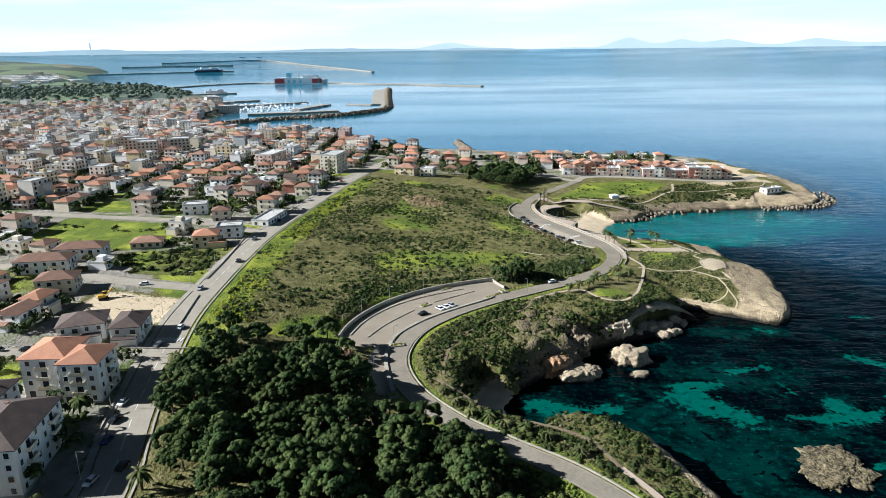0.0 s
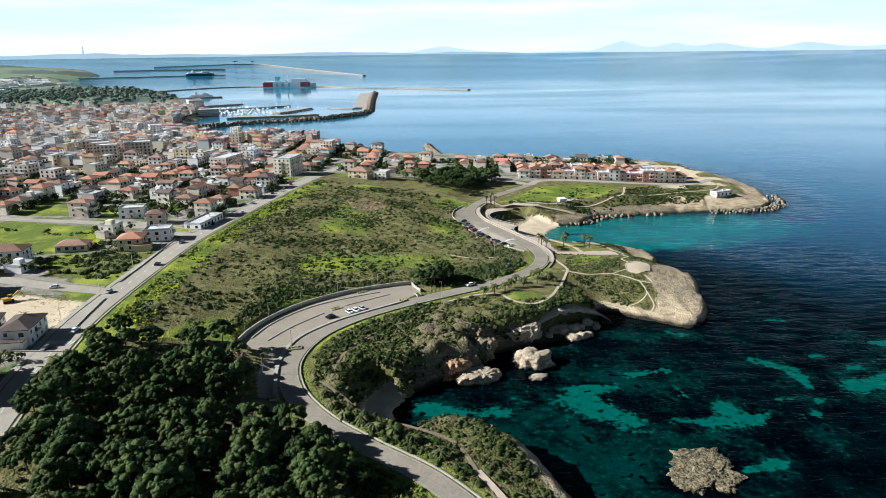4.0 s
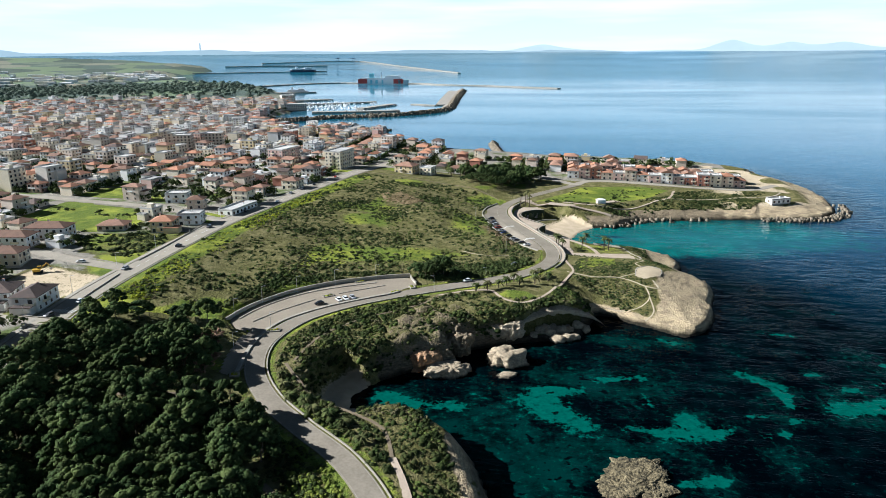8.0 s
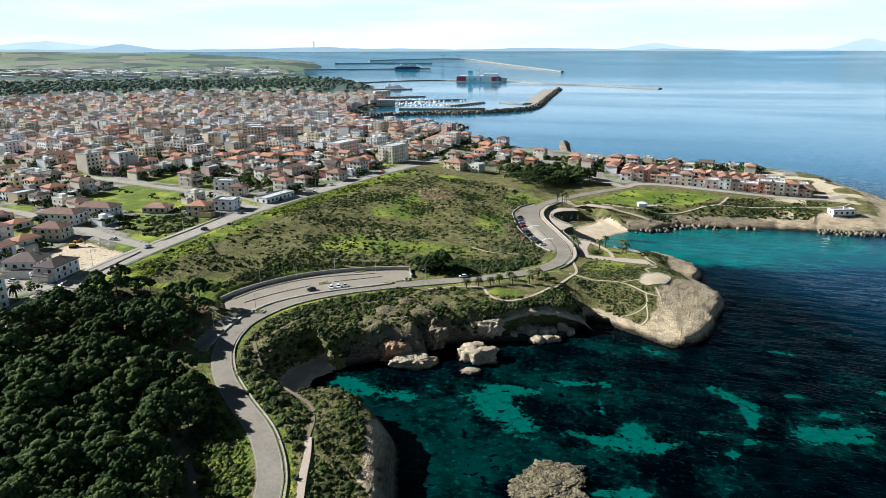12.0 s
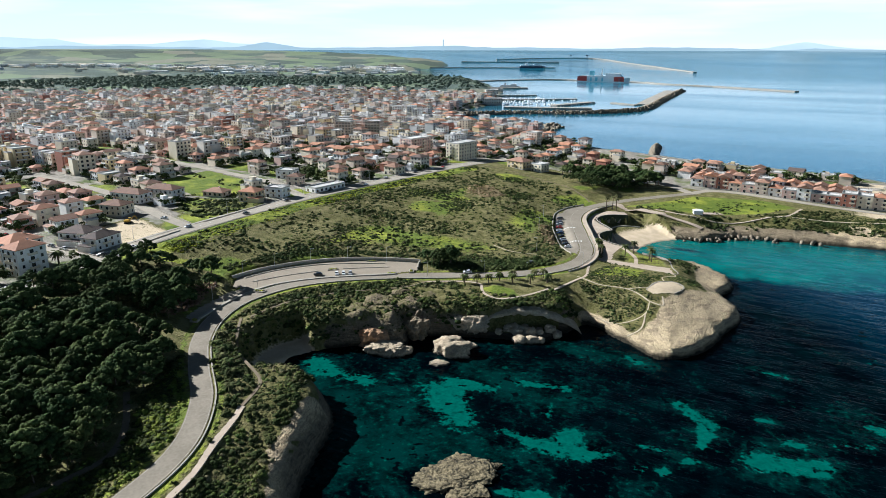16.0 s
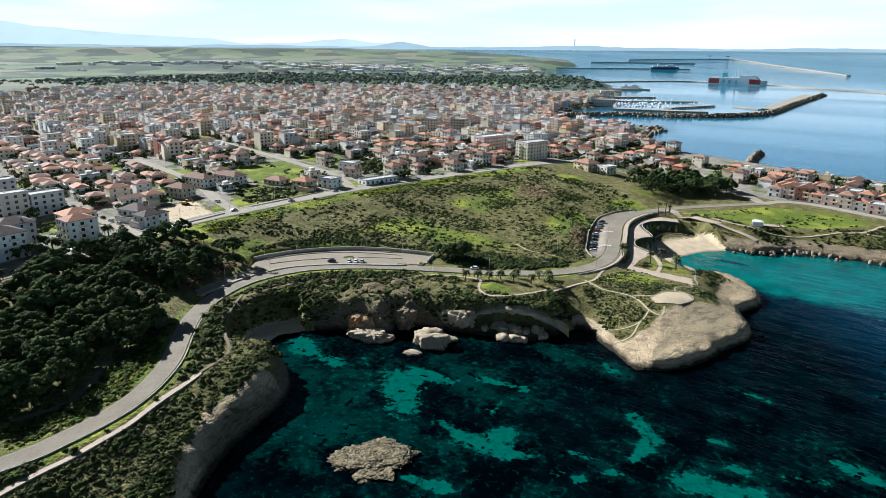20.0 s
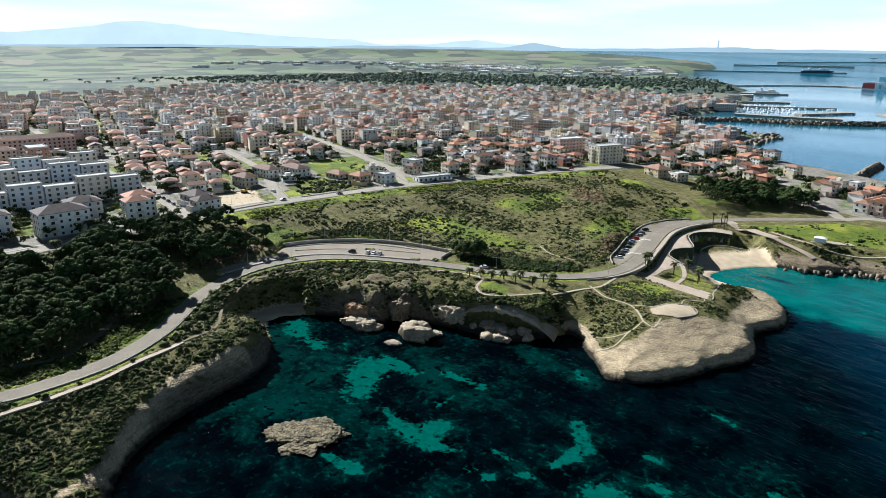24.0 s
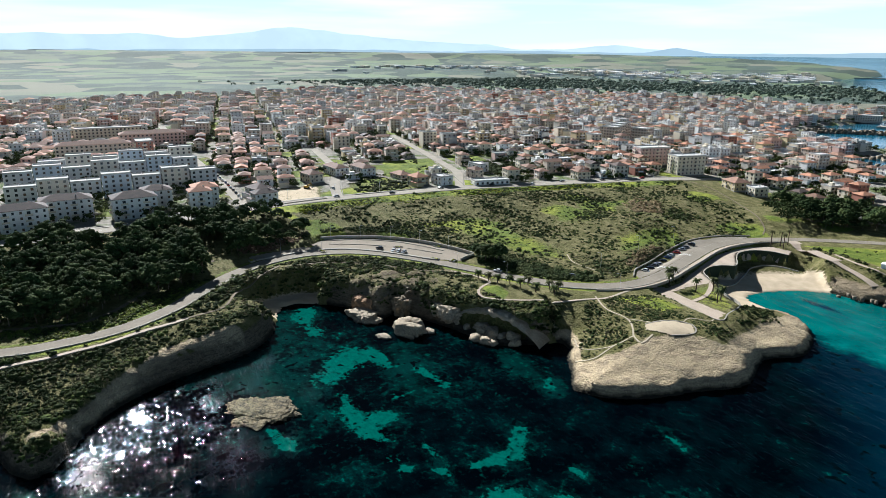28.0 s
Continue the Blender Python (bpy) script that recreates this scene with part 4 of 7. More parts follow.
def bushes(name, label, ring, spacing, sizes, mat, seed, density=None, count=13, patch=18):
    """Low shrubs over a stretch of ground, as one mesh."""
    rng = np.random.RandomState(seed)
    x, y = scatter(rng, ring, spacing, lambda a, b: off_roads(a, b, 0.6 if seed == 54 else 2.2 if seed == 59 else 1.4) & off_walks(a, b))
    if seed in (41, 42):
        open_grass = inside(x, y, np.array(GREEN_RINGS[0], float)) | inside(x, y, np.array(GREEN_RINGS[1], float))
        m = ~open_grass | (rng.rand(len(x)) < 0.3)
        x, y = x[m], y[m]
    if seed in (44, 45, 67):
        bare = inside(x, y, np.array(BLUFF, float))
        m = ~inside(x, y, np.array(GREEN_RINGS[8], float)) & (~bare | (rng.rand(len(x)) < 0.5))
        x, y = x[m], y[m]
    if density:
        keep = value_noise(x, y, patch, seed + 50) + 0.25 * rng.uniform(-1, 1, len(x)) > density
        x, y = x[keep], y[keep]
    z, d = land_height(x, y)
    m = (d > 1.6) & (z > 3.0) & (near_line(x, y, SCAR)[0] > 3.0)
    x, y, z = x[m], y[m], z[m]
    n = len(x)
    s = rng.uniform(sizes[0], sizes[1], n) * rng.choice((0.7, 1.0, 1.35), n)
    k = 3
    c = np.repeat(np.stack([x, y, z], 1), k, axis=0)
    sr = np.repeat(s, k)
    c = c + rng.normal(size=c.shape) * sr[:, None] * (0.5, 0.5, 0.08)
    v, f = leafy(rng, c, sr * rng.uniform(0.6, 1.0, len(sr)), count, 0.21 * (sizes[0] + sizes[1]) / 2.4, 1, 0.8)
    return tagged(new(name, mesh_np(name, v, f, [mat])), label, "scrub", kind="stuff")


HILL = [(-90, 235), (-93, 270), (-96, 320), (-94, 370), (-88, 430), (-80, 490), (-74, 530), (-40, 524), (0, 515), (34, 492), (40, 470), (34, 445), (44, 412), (62, 384), (76, 354), (72, 332), (48, 310), (18, 304), (-8, 292), (-30, 276), (-42, 256), (-46, 236), (-60, 232)]
BAY_SLOPE = [(60, 96), (58, 114), (48, 138), (34, 156), (14, 170), (2, 184), (-8, 202), (-12, 222), (-8, 240), (4, 256), (24, 274), (50, 286), (62, 280), (82, 284), (92, 308), (104, 296), (98, 270), (70, 258), (46, 246), (54, 230), (30, 222), (18, 208), (6, 200), (24, 196), (46, 186), (64, 160), (74, 142), (92, 122), (128, 106), (130, 92), (110, 70), (80, 70)]
HEADLAND = [(96, 316), (96, 334), (100, 350), (112, 354), (130, 356), (139, 362), (147, 346), (141, 340), (126, 342), (125, 322), (133, 320), (134, 305), (128, 292), (112, 302)]
EAST = [(70, 486), (88, 476), (112, 470), (132, 478), (160, 496), (190, 506), (226, 512), (238, 530), (222, 545), (196, 536), (170, 528), (140, 506), (118, 486), (90, 492)]
bushes("hill_scrub", "dark mastic bushes dotted over the grassy hillside", HILL, 2.3, (0.5, 1.4), SCRUB, 41, 0.57, 13, 20)
bushes("lone_bushes", "single dark bushes scattered over the meadow", HILL, 6.5, (0.9, 1.7), SCRUB, 66, 0.45, 14, 12)
bushes("grey_scrub", "low grey-brown shrubs on the hillside", HILL, 2.5, (0.4, 0.9), GREY_SCRUB, 42, 0.60, 8, 34)
bushes("spurge", "bright yellow-green spurge along the ridge road", [(-94, 228), (-98, 270), (-100, 320), (-98, 370), (-90, 430), (-84, 470), (-74, 470), (-76, 420), (-80, 360), (-80, 310), (-78, 260), (-76, 232)], 2.0, (0.45, 0.9), LIME_SCRUB, 43, 0.2, 9)
bushes("slope_scrub", "dense dark scrub on the slope above the bay", BAY_SLOPE, 1.9, (0.6, 1.7), SCRUB, 44, 0.19)
bushes("slope_grey_scrub", "grey-green shrubs on the slope above the bay", BAY_SLOPE, 2.3, (0.5, 1.2), GREY_SCRUB, 45, 0.45, 9)
bushes("slope_green_scrub", "mid-green bushes among the dark scrub above the bay", BAY_SLOPE, 2.3, (0.6, 1.4), GREEN_SCRUB, 67, 0.42, 12, 9)
bushes("hill_green_scrub", "mid-green low bushes on the grassy hillside", HILL, 3.2, (0.5, 1.1), GREEN_SCRUB, 68, 0.55, 10, 12)
bushes("headland_scrub", "low olive-brown scrub on the headland", HEADLAND, 1.5, (0.45, 1.0), SCRUB, 46, 0.22, 9)
bushes("headland_grey_scrub", "low dry scrub on the headland", HEADLAND, 2.0, (0.4, 0.8), GREY_SCRUB, 47, 0.5, 8)
bushes("shore_scrub", "dark scrub above the far shore", EAST, 2.0, (0.7, 1.6), SCRUB, 48, 0.28)
bushes("meadow_shrubs", "scattered dark shrubs round the seaside meadow", [(76, 492), (92, 522), (104, 545), (150, 558), (172, 546), (158, 524), (120, 494)], 4.0, (0.6, 1.4), SCRUB, 64, 0.62, 12, 9)
bushes("tip_scrub", "low scrub between sandy tracks on the far headland", [(176, 540), (198, 556), (222, 562), (250, 566), (258, 552), (226, 536), (196, 522), (172, 522)], 2.2, (0.6, 1.3), SCRUB, 65, 0.42)
bushes("brown_thicket", "leafless brown bushes beside the wood", [(-38, 188), (-28, 188), (-30, 202), (-36, 216), (-42, 224), (-44, 214)], 2.2, (1.0, 1.9), DRY, 49, None, 16)
bushes("field_shrubs", "dark round shrubs in the town's open fields", [(-113, 278), (-150, 286), (-176, 312), (-172, 322), (-145, 345), (-116, 336), (-113, 300)], 3.2, (1.0, 2.2), SCRUB, 55, 0.45, 13, 14)
bushes("field_shrubs", "dark shrubs and trees beside the open field", [(-148, 398), (-200, 402), (-205, 440), (-170, 450), (-140, 440)], 3.0, (1.2, 2.6), SCRUB, 56, 0.45, 13, 14)
bushes("field_shrubs", "row of dark shrubs across the green field", [(-165, 350), (-225, 362), (-225, 368), (-165, 357)], 3.0, (0.9, 1.7), SCRUB, 57, 0.4, 12, 12)
bushes("reed_thicket", "pale dry reeds on the hillside", [(-34, 440), (-14, 436), (-8, 452), (-24, 466), (-38, 458)], 2.2, (0.9, 1.7), REED, 50, None, 14)
bushes("reed_thicket", "pale dry reeds beside the parking strip", [(38, 404), (48, 384), (57, 370), (66, 367), (57, 383), (45, 405)], 1.8, (0.8, 1.5), REED, 61, None, 14)
bushes("understorey", "green undergrowth between the pines", FOREST, 3.0, (0.8, 1.5), SCRUB, 51, 0.35, 10)
bushes("hedge", "dark clipped bushes behind the car park wall", [(-48, 236), (-45, 256), (-34, 276), (-14, 292), (8, 303), (8, 307), (-16, 296), (-38, 279), (-49, 258), (-53, 238)], 1.7, (0.9, 1.4), SCRUB, 52)
bushes("thicket", "dark bank of shrubs beside the car park's end", [(22, 302), (30, 298), (48, 306), (66, 321), (75, 337), (72, 344), (60, 336), (42, 322), (24, 312)], 1.6, (1.2, 2.1), SCRUB, 53)
bushes("roadside_lime", "lime-green bushes along the wood's edge", LIME_BAND, 2.0, (0.7, 1.3), FRESH_SCRUB, 54, 0.42, 12)
bushes("roadside_scrub", "dark green bushes among the lime-green ones by the wood", LIME_BAND, 2.0, (0.8, 1.5), SCRUB, 58, 0.5, 12)
bushes("bank_hedge", "dark planted bank between the road and the paved terrace", [(88, 358), (91, 366), (87.5, 379), (79.5, 393), (68, 415), (60, 431), (56, 448), (50, 448), (52, 436), (70, 398), (84, 368)], 1.2, (0.45, 0.8), SCRUB, 59)
bushes("promenade_hedge", "clipped dark hedge along the promenade", [(88, 353), (112, 354.5), (112, 356), (87, 355)], 1.2, (0.5, 0.8), SCRUB, 60)
bushes("grey_carpet", "low grey heath carpeting the slope above the road", [(48, 334), (40, 350), (43, 363), (60, 362), (74, 356), (76, 344), (68, 338), (58, 338)], 1.5, (0.45, 0.75), GREY_SCRUB, 62, None, 9)
bushes("beach_scrub", "dark scrub below the palm lawn above the beach", [(122, 384), (108, 389), (112, 398), (126, 398), (138, 388), (136, 366), (131, 366)], 1.6, (0.6, 1.2), SCRUB, 63, 0.2)


def palm_kind(seed, height, spread, fronds):
    rng = np.random.RandomState(seed)
    verts, faces = [], []
    for i in range(fronds):
        a, lift = rng.uniform(0, 2 * math.pi), rng.uniform(-0.5, 1.1)
        side = np.array([-math.sin(a), math.cos(a), 0])
        n = len(verts)
        for j in range(5):
            s = j / 4
            q = np.array([math.cos(a) * s * spread, math.sin(a) * s * spread, height + lift * s * spread * 0.8 - s * s * spread * 0.75])
            w = spread * 0.13 * math.sin(math.pi * min(0.95, s * 0.8 + 0.15))
            verts += [q + side * w - (0, 0, w * 0.5), q + (0, 0, w * 0.25), q - side * w - (0, 0, w * 0.5)]
        for j in range(4):
            b = n + j * 3
            faces += [(b, b + 1, b + 4, b + 3), (b + 1, b + 2, b + 5, b + 4)]
    return trunk_mesh("trunk", height, 0.3, 0.24, (0.2, 0.1), 0, seed), mesh_np("crown", np.array(verts), np.array(faces), [PALM])


PALMS = [palm_kind(61, 4.5, 2.6, 34), palm_kind(62, 6.5, 2.4, 30), palm_kind(63, 2.2, 2.8, 34), palm_kind(64, 9.0, 1.9, 24)]


def palm(x, y, kind, label, group, scale=1.0):
    t = thing("palm_tree", label, "palm", pose(x, y, height_at(x, y) - 0.1, 0, 0, (x * 37 + y * 11) % 360) @ Matrix.Scale(scale, 4), group)
    part("trunk", PALMS[kind][0], t)
    part("crown", PALMS[kind][1], t)


for x, y in ((52, 286), (57, 289), (65, 296), (71, 298), (78, 302), (77, 310), (80, 313), (62, 291), (84, 308), (68, 304)):
    palm(x, y, 0, "date palm on the clifftop lawn beside the road", "palms of the clifftop lawn", 0.95)
for x, y in ((103.8, 384), (113.8, 378.4), (101.3, 375.7), (116, 374), (88, 371), (90.5, 369.4), (87, 375)):
    palm(x, y, 1, "palm on the lawn above the beach", "palms above the beach")
for x, y in ((60, 474), (63, 478), (66, 477), (64, 483)):
    palm(x, y, 3, "tall slim palm at the road's bend", "tall palms at the bend")
for x, y in ((1, 187), (6, 180), (12, 178), (22, 172), (28, 168), (-2, 194), (16, 174), (36, 160)):
    palm(x, y, 2, "short bushy fan palm above the bay", "fan palms above the bay", 0.9)
for x, y in ((-71.5, 131), (-82.2, 167), (-83.6, 172), (-85, 178), (-86.5, 184), (-88, 191)):
    palm(x, y, 0, "date palm at the edge of the ridge road", "palms of the ridge road", 1.15)
for x, y in ((-103, 162), (-107, 190), (-100, 150), (-5, 560), (2, 566), (-8, 572), (5, 572)):
    palm(x, y, 0, "palm tree in a front garden of the town", "garden palms", 1.3)


# ---- buildings ----
def plaster(name, base):
    return material(name, base, 0.9, (0.7, 5.0), vary=0.16, bump=0.01, spec=0.2, rand=0.06)


WALLS = {"white": plaster("white_plaster", (0.84, 0.82, 0.79)), "cream": plaster("cream_plaster", (0.74, 0.65, 0.50)), "yellow": plaster("yellow_plaster", (0.62, 0.50, 0.30)),
         "peach": plaster("peach_plaster", (0.64, 0.53, 0.43)), "pink": plaster("pink_plaster", (0.60, 0.42, 0.36)), "red": plaster("brick_red_plaster", (0.38, 0.17, 0.12)),
         "grey": plaster("grey_plaster", (0.54, 0.54, 0.54)), "beige": plaster("beige_plaster", (0.64, 0.59, 0.51)), "blue": plaster("pale_blue_plaster", (0.54, 0.60, 0.66))}


def tiles(name, a, b):
    """Clay roof tiles, in courses down the slope."""
    m = material(name, a, 0.85, (0.35, 3.0), second=b, bump=0.04, spec=0.2, rand=0.3)
    return m


ROOFS = {"orange": tiles("orange_clay_tiles", (0.41, 0.20, 0.118), (0.29, 0.145, 0.09)), "brown": tiles("brown_clay_tiles", (0.29, 0.165, 0.112), (0.19, 0.115, 0.082)),
         "dark": tiles("dark_weathered_tiles", (0.12, 0.085, 0.07), (0.07, 0.055, 0.05)), "flat": material("pale_roof_screed", (0.54, 0.52, 0.49), 0.9, (0.8, 6.0), vary=0.35, rand=0.15)}
GLASS = material("dark_window_glass", (0.02, 0.025, 0.03), 0.15, spec=0.5)
FRAME = material("white_window_frame", (0.6, 0.6, 0.58), 0.6)
SHUTTER = material("brown_shutter", (0.12, 0.07, 0.04), 0.7, (0.1, 1.0), vary=0.3)
CONCRETE = material("pale_concrete", (0.46, 0.44, 0.40), 0.9, (0.6, 5.0), vary=0.3)


def box(x0, x1, y0, y1, z0, z1):
    v = [(x, y, z) for z in (z0, z1) for x, y in ((x0, y0), (x1, y0), (x1, y1), (x0, y1))]
    return v, [(0, 3, 2, 1), (4, 5, 6, 7), (0, 1, 5, 4), (1, 2, 6, 5), (2, 3, 7, 6), (3, 0, 4, 7)]


class Lump:
    """Gathers boxes and other solids into one mesh with several materials."""

    def __init__(self):
        self.v, self.f, self.m, self.mats = [], [], [], []

    def add(self, shape, mat, at=None):
        v, f = shape
        if at is not None:
            v = [tuple(at @ Vector(p)) for p in v]
        if mat not in self.mats:
            self.mats.append(mat)
        n, k = len(self.v), self.mats.index(mat)
        self.v += v
        self.f += [tuple(i + n for i in q) for q in f]
        self.m += [k] * len(f)
        return self

    def mesh(self, name):
        me = bpy.data.meshes.new(name)
        me.from_pydata(self.v, [], self.f)
        for mt in self.mats:
            me.materials.append(mt)
        me.polygons.foreach_set("material_index", np.array(self.m, np.int32))
        me.update()
        return me


def hip(w, d, z, rise, over=0.5, gable=False):
    """A tiled roof over a plan w by d, with eaves."""
    a, b = w / 2 + over, d / 2 + over
    if w >= d:
        r = a if gable else max(0.05, a - b)
        top = [(-r, 0, z + rise), (r, 0, z + rise)]
    else:
        r = b if gable else max(0.05, b - a)
        top = [(0, -r, z + rise), (0, r, z + rise)]
    base = [(-a, -b, z), (a, -b, z), (a, b, z), (-a, b, z)]
    low = [(x, y, z - 0.22) for x, y, _ in base]
    v = low + base + top
    f = [(0, 3, 2, 1), (0, 1, 5, 4), (1, 2, 6, 5), (2, 3, 7, 6), (3, 0, 4, 7)]
    if w >= d:
        f += [(4, 5, 9, 8), (6, 7, 8, 9), (5, 6, 9), (7, 4, 8)]
    else:
        f += [(4, 5, 8), (5, 6, 9, 8), (6, 7, 9), (7, 4, 8, 9)]
    return v, f


def flat_top(w, d, z):
    """A flat roof with its parapet."""
    lump = Lump()
    lump.add(box(-w / 2 + 0.22, w / 2 - 0.22, -d / 2 + 0.22, d / 2 - 0.22, z - 0.2, z + 0.05), 0)
    for s in (box(-w / 2 - 0.06, w / 2 + 0.06, -d / 2 - 0.06, -d / 2 + 0.2, z - 0.2, z + 0.8), box(-w / 2 - 0.06, w / 2 + 0.06, d / 2 - 0.2, d / 2 + 0.06, z - 0.2, z + 0.8),
              box(-w / 2 - 0.06, -w / 2 + 0.2, -d / 2 + 0.2, d / 2 - 0.2, z - 0.2, z + 0.8), box(w / 2 - 0.2, w / 2 + 0.06, -d / 2 + 0.2, d / 2 - 0.2, z - 0.2, z + 0.8)):
        lump.add(s, 0)
    return lump.v, lump.f


def window_mesh(w, h, glass=GLASS):
    u = Lump()
    u.add(box(-w / 2, w / 2, -0.03, 0.03, 0, h), glass)
    t = 0.09
    for s in (box(-w / 2 - t, w / 2 + t, -0.06, 0.05, -t, 0), box(-w / 2 - t, w / 2 + t, -0.06, 0.05, h, h + t), box(-w / 2 - t, -w / 2, -0.06, 0.05, 0, h), box(w / 2, w / 2 + t, -0.06, 0.05, 0, h)):
        u.add(s, FRAME)
    return u.mesh("window")


WINDOWS = [window_mesh(1.1, 1.4), window_mesh(1.2, 1.4, SHUTTER), window_mesh(1.7, 2.1)]
BALCONY = Lump().add(box(-1.9, 1.9, -1.3, 0, -0.16, 0), CONCRETE).add(box(-1.9, 1.9, -1.3, -1.2, 0, 0.95), WALLS["cream"]).add(box(-1.9, -1.8, -1.2, 0, 0, 0.95), WALLS["cream"]).add(box(1.8, 1.9, -1.2, 0, 0, 0.95), WALLS["cream"]).mesh("balcony")
CHIMNEY = Lump().add(box(-0.35, 0.35, -0.35, 0.35, -1.2, 1.0), WALLS["white"]).add(box(-0.45, 0.45, -0.45, 0.45, 1.0, 1.15), ROOFS["brown"]).mesh("chimney")
STOREY = 3.1


def faces_of(w, d):
    """The four walls: length, turn, distance from the middle."""
    return ((w, 0, d / 2), (d, 90, w / 2), (w, 180, d / 2), (d, 270, w / 2))


def shell(lump, w, d, h, mat):
    lump.add(box(-w / 2, w / 2, -d / 2, d / 2, -3.0, h), mat)
    lump.add(box(-w / 2 - 0.05, w / 2 + 0.05, -d / 2 - 0.05, d / 2 + 0.05, -3.0, 0.5), CONCRETE)


def window_row(row, length, n, k, m, size=1.4):
    """One storey's windows along one wall of a far block."""
    for i in range(n):
        u = (i + 0.5) / n * length - length / 2
        row.add(box(u - 0.8, u + 0.8, -0.03, 0.03, -0.1, size + 0.15), SHUTTER if (i * 7 + k) % 4 == 0 else GLASS, m)
        row.add(box(u - 0.95, u + 0.95, -0.14, 0.03, -0.24, -0.12), FRAME, m)


def house(name, label, category, x, y, w, d, storeys, turn, wall="white", roof="orange", kind="hip", group="", balconies=True, seed=0, extra=()):
    """A building whose windows and balconies are parts of their own."""
    rng = random.Random(seed * 7919 + int(x * 13 + y * 7))
    z = height_at(x, y)
    t = thing(name, label, category, pose(x, y, z, 0, 0, turn), group)
    h = storeys * STOREY
    body = Lump()
    shell(body, w, d, h, WALLS[wall])
    part("wall", body.mesh("wall"), t)
    rise = min(w, d) * 0.22
    top = Lump()
    if kind == "flat":
        top.add(flat_top(w, d, h + 0.2), ROOFS["flat"])
    else:
        top.add(hip(w, d, h + 0.22, rise, 0.6, kind == "gable"), ROOFS[roof])
    part("roof", top.mesh("roof"), t)
    part("chimney", CHIMNEY, t, "", Matrix.Translation((w * rng.uniform(-0.25, 0.25), d * 0.2, h + (0.6 if kind == "flat" else rise * 0.7))))
    panes = Lump()
    for length, rot, off in faces_of(w, d):
        n = max(1, int(length / 3.6))
        for s in range(storeys):
            if not balconies:
                window_row(panes, length, n, s, pose(0, 0, 0, 0, 0, rot) @ Matrix.Translation((0, -off - 0.03, s * STOREY + 1.0)))
                continue
            for i in range(n):
                u = (i + 0.5) / n * length - length / 2
                loggia = balconies and s > 0 and i % 3 == 1
                if s == 0 and i == 0 and rot == 0:
                    k = 2
                else:
                    k = 2 if loggia else rng.choice((0, 0, 1))
                m = pose(0, 0, 0, 0, 0, rot) @ Matrix.Translation((u, -off - 0.03, s * STOREY + (0.1 if k == 2 else 1.0)))
                part("door" if (k == 2 and s == 0) else "window", WINDOWS[k], t, "", m)
                if loggia:
                    part("balcony", BALCONY, t, "", pose(0, 0, 0, 0, 0, rot) @ Matrix.Translation((u, -off, s * STOREY)))
    if panes.v:
        tagged(part("glazing", panes.mesh("glazing"), t), kind="stuff")
    for (ex, ey, ew, ed, eh, mat) in extra:
        part("wing", Lump().add(box(ex - ew / 2, ex + ew / 2, ey - ed / 2, ey + ed / 2, -2.0, eh), WALLS[mat]).add(box(ex - ew / 2 - 0.2, ex + ew / 2 + 0.2, ey - ed / 2 - 0.2, ey + ed / 2 + 0.2, eh, eh + 0.25), ROOFS["flat" if kind == "flat" else roof]).mesh("wing"), t)
    return t


TAKEN = []


def put(name, label, category, x, y, w, d, *rest, **more):
    TAKEN.append((x, y, math.hypot(w, d) / 2 + 2))
    return house(name, label, category, x, y, w, d, *rest, **more)


# the blocks by the wood
put("apartment_building", "white four-storey block of flats under red tiled hip roofs", "apartment building", -119, 180, 13, 15, 4, 4, "white", "orange")
put("apartment_building", "white four-storey flats with a red tiled roof beside the ridge road", "apartment building", -107, 176, 11, 13, 4, 4, "white", "orange")
for x, y, w, d, turn in ((-107, 139, 15, 24, 8), (-99, 82, 13, 26, 12), (-118, 103, 13, 27, 7), (-124, 152, 13, 17, 6)):
    put("apartment_building", "pale blue-white block of flats with dark brown hip roof", "apartment building", x, y, w, d, 4, turn, "white", "dark", group="hip-roofed flats by the wood")
for row, (x0, y0, y1, st) in enumerate(((-172, 74, 200, 4), (-228, 66, 190, 4), (-266, 84, 190, 4))):
    for i, y in enumerate(np.arange(y0, y1, 18.5)):
        put("apartment_block", "pale grey slab of flats with flat roofs", "apartment building", x0 - i * 1.2, y, 17.6, 11, st + i % 2, 94, ("grey", "beige", "grey", "blue")[(i + 2 * row) % 4], "brown", "flat", group="slab blocks", balconies=False)
put("apartment_block", "brick-red tower of flats with a flat roof", "apartment building", -300, 150, 22, 13, 6, 4, "red", "brown", "flat")
put("apartment_block", "long pink block of flats with a tiled roof", "apartment building", -345, 110, 60, 14, 4, 94, "peach", "brown", "hip", balconies=False)
put("apartment_block", "long red-brown block of flats with a tiled roof", "apartment building", -400, 160, 60, 14, 4, 94, "pink", "brown", "hip", balconies=False)
put("school_building", "long cream building with rows of windows and a flat roof", "building", -470, 120, 64, 16, 4, 94, "cream", "brown", "flat", balconies=False)
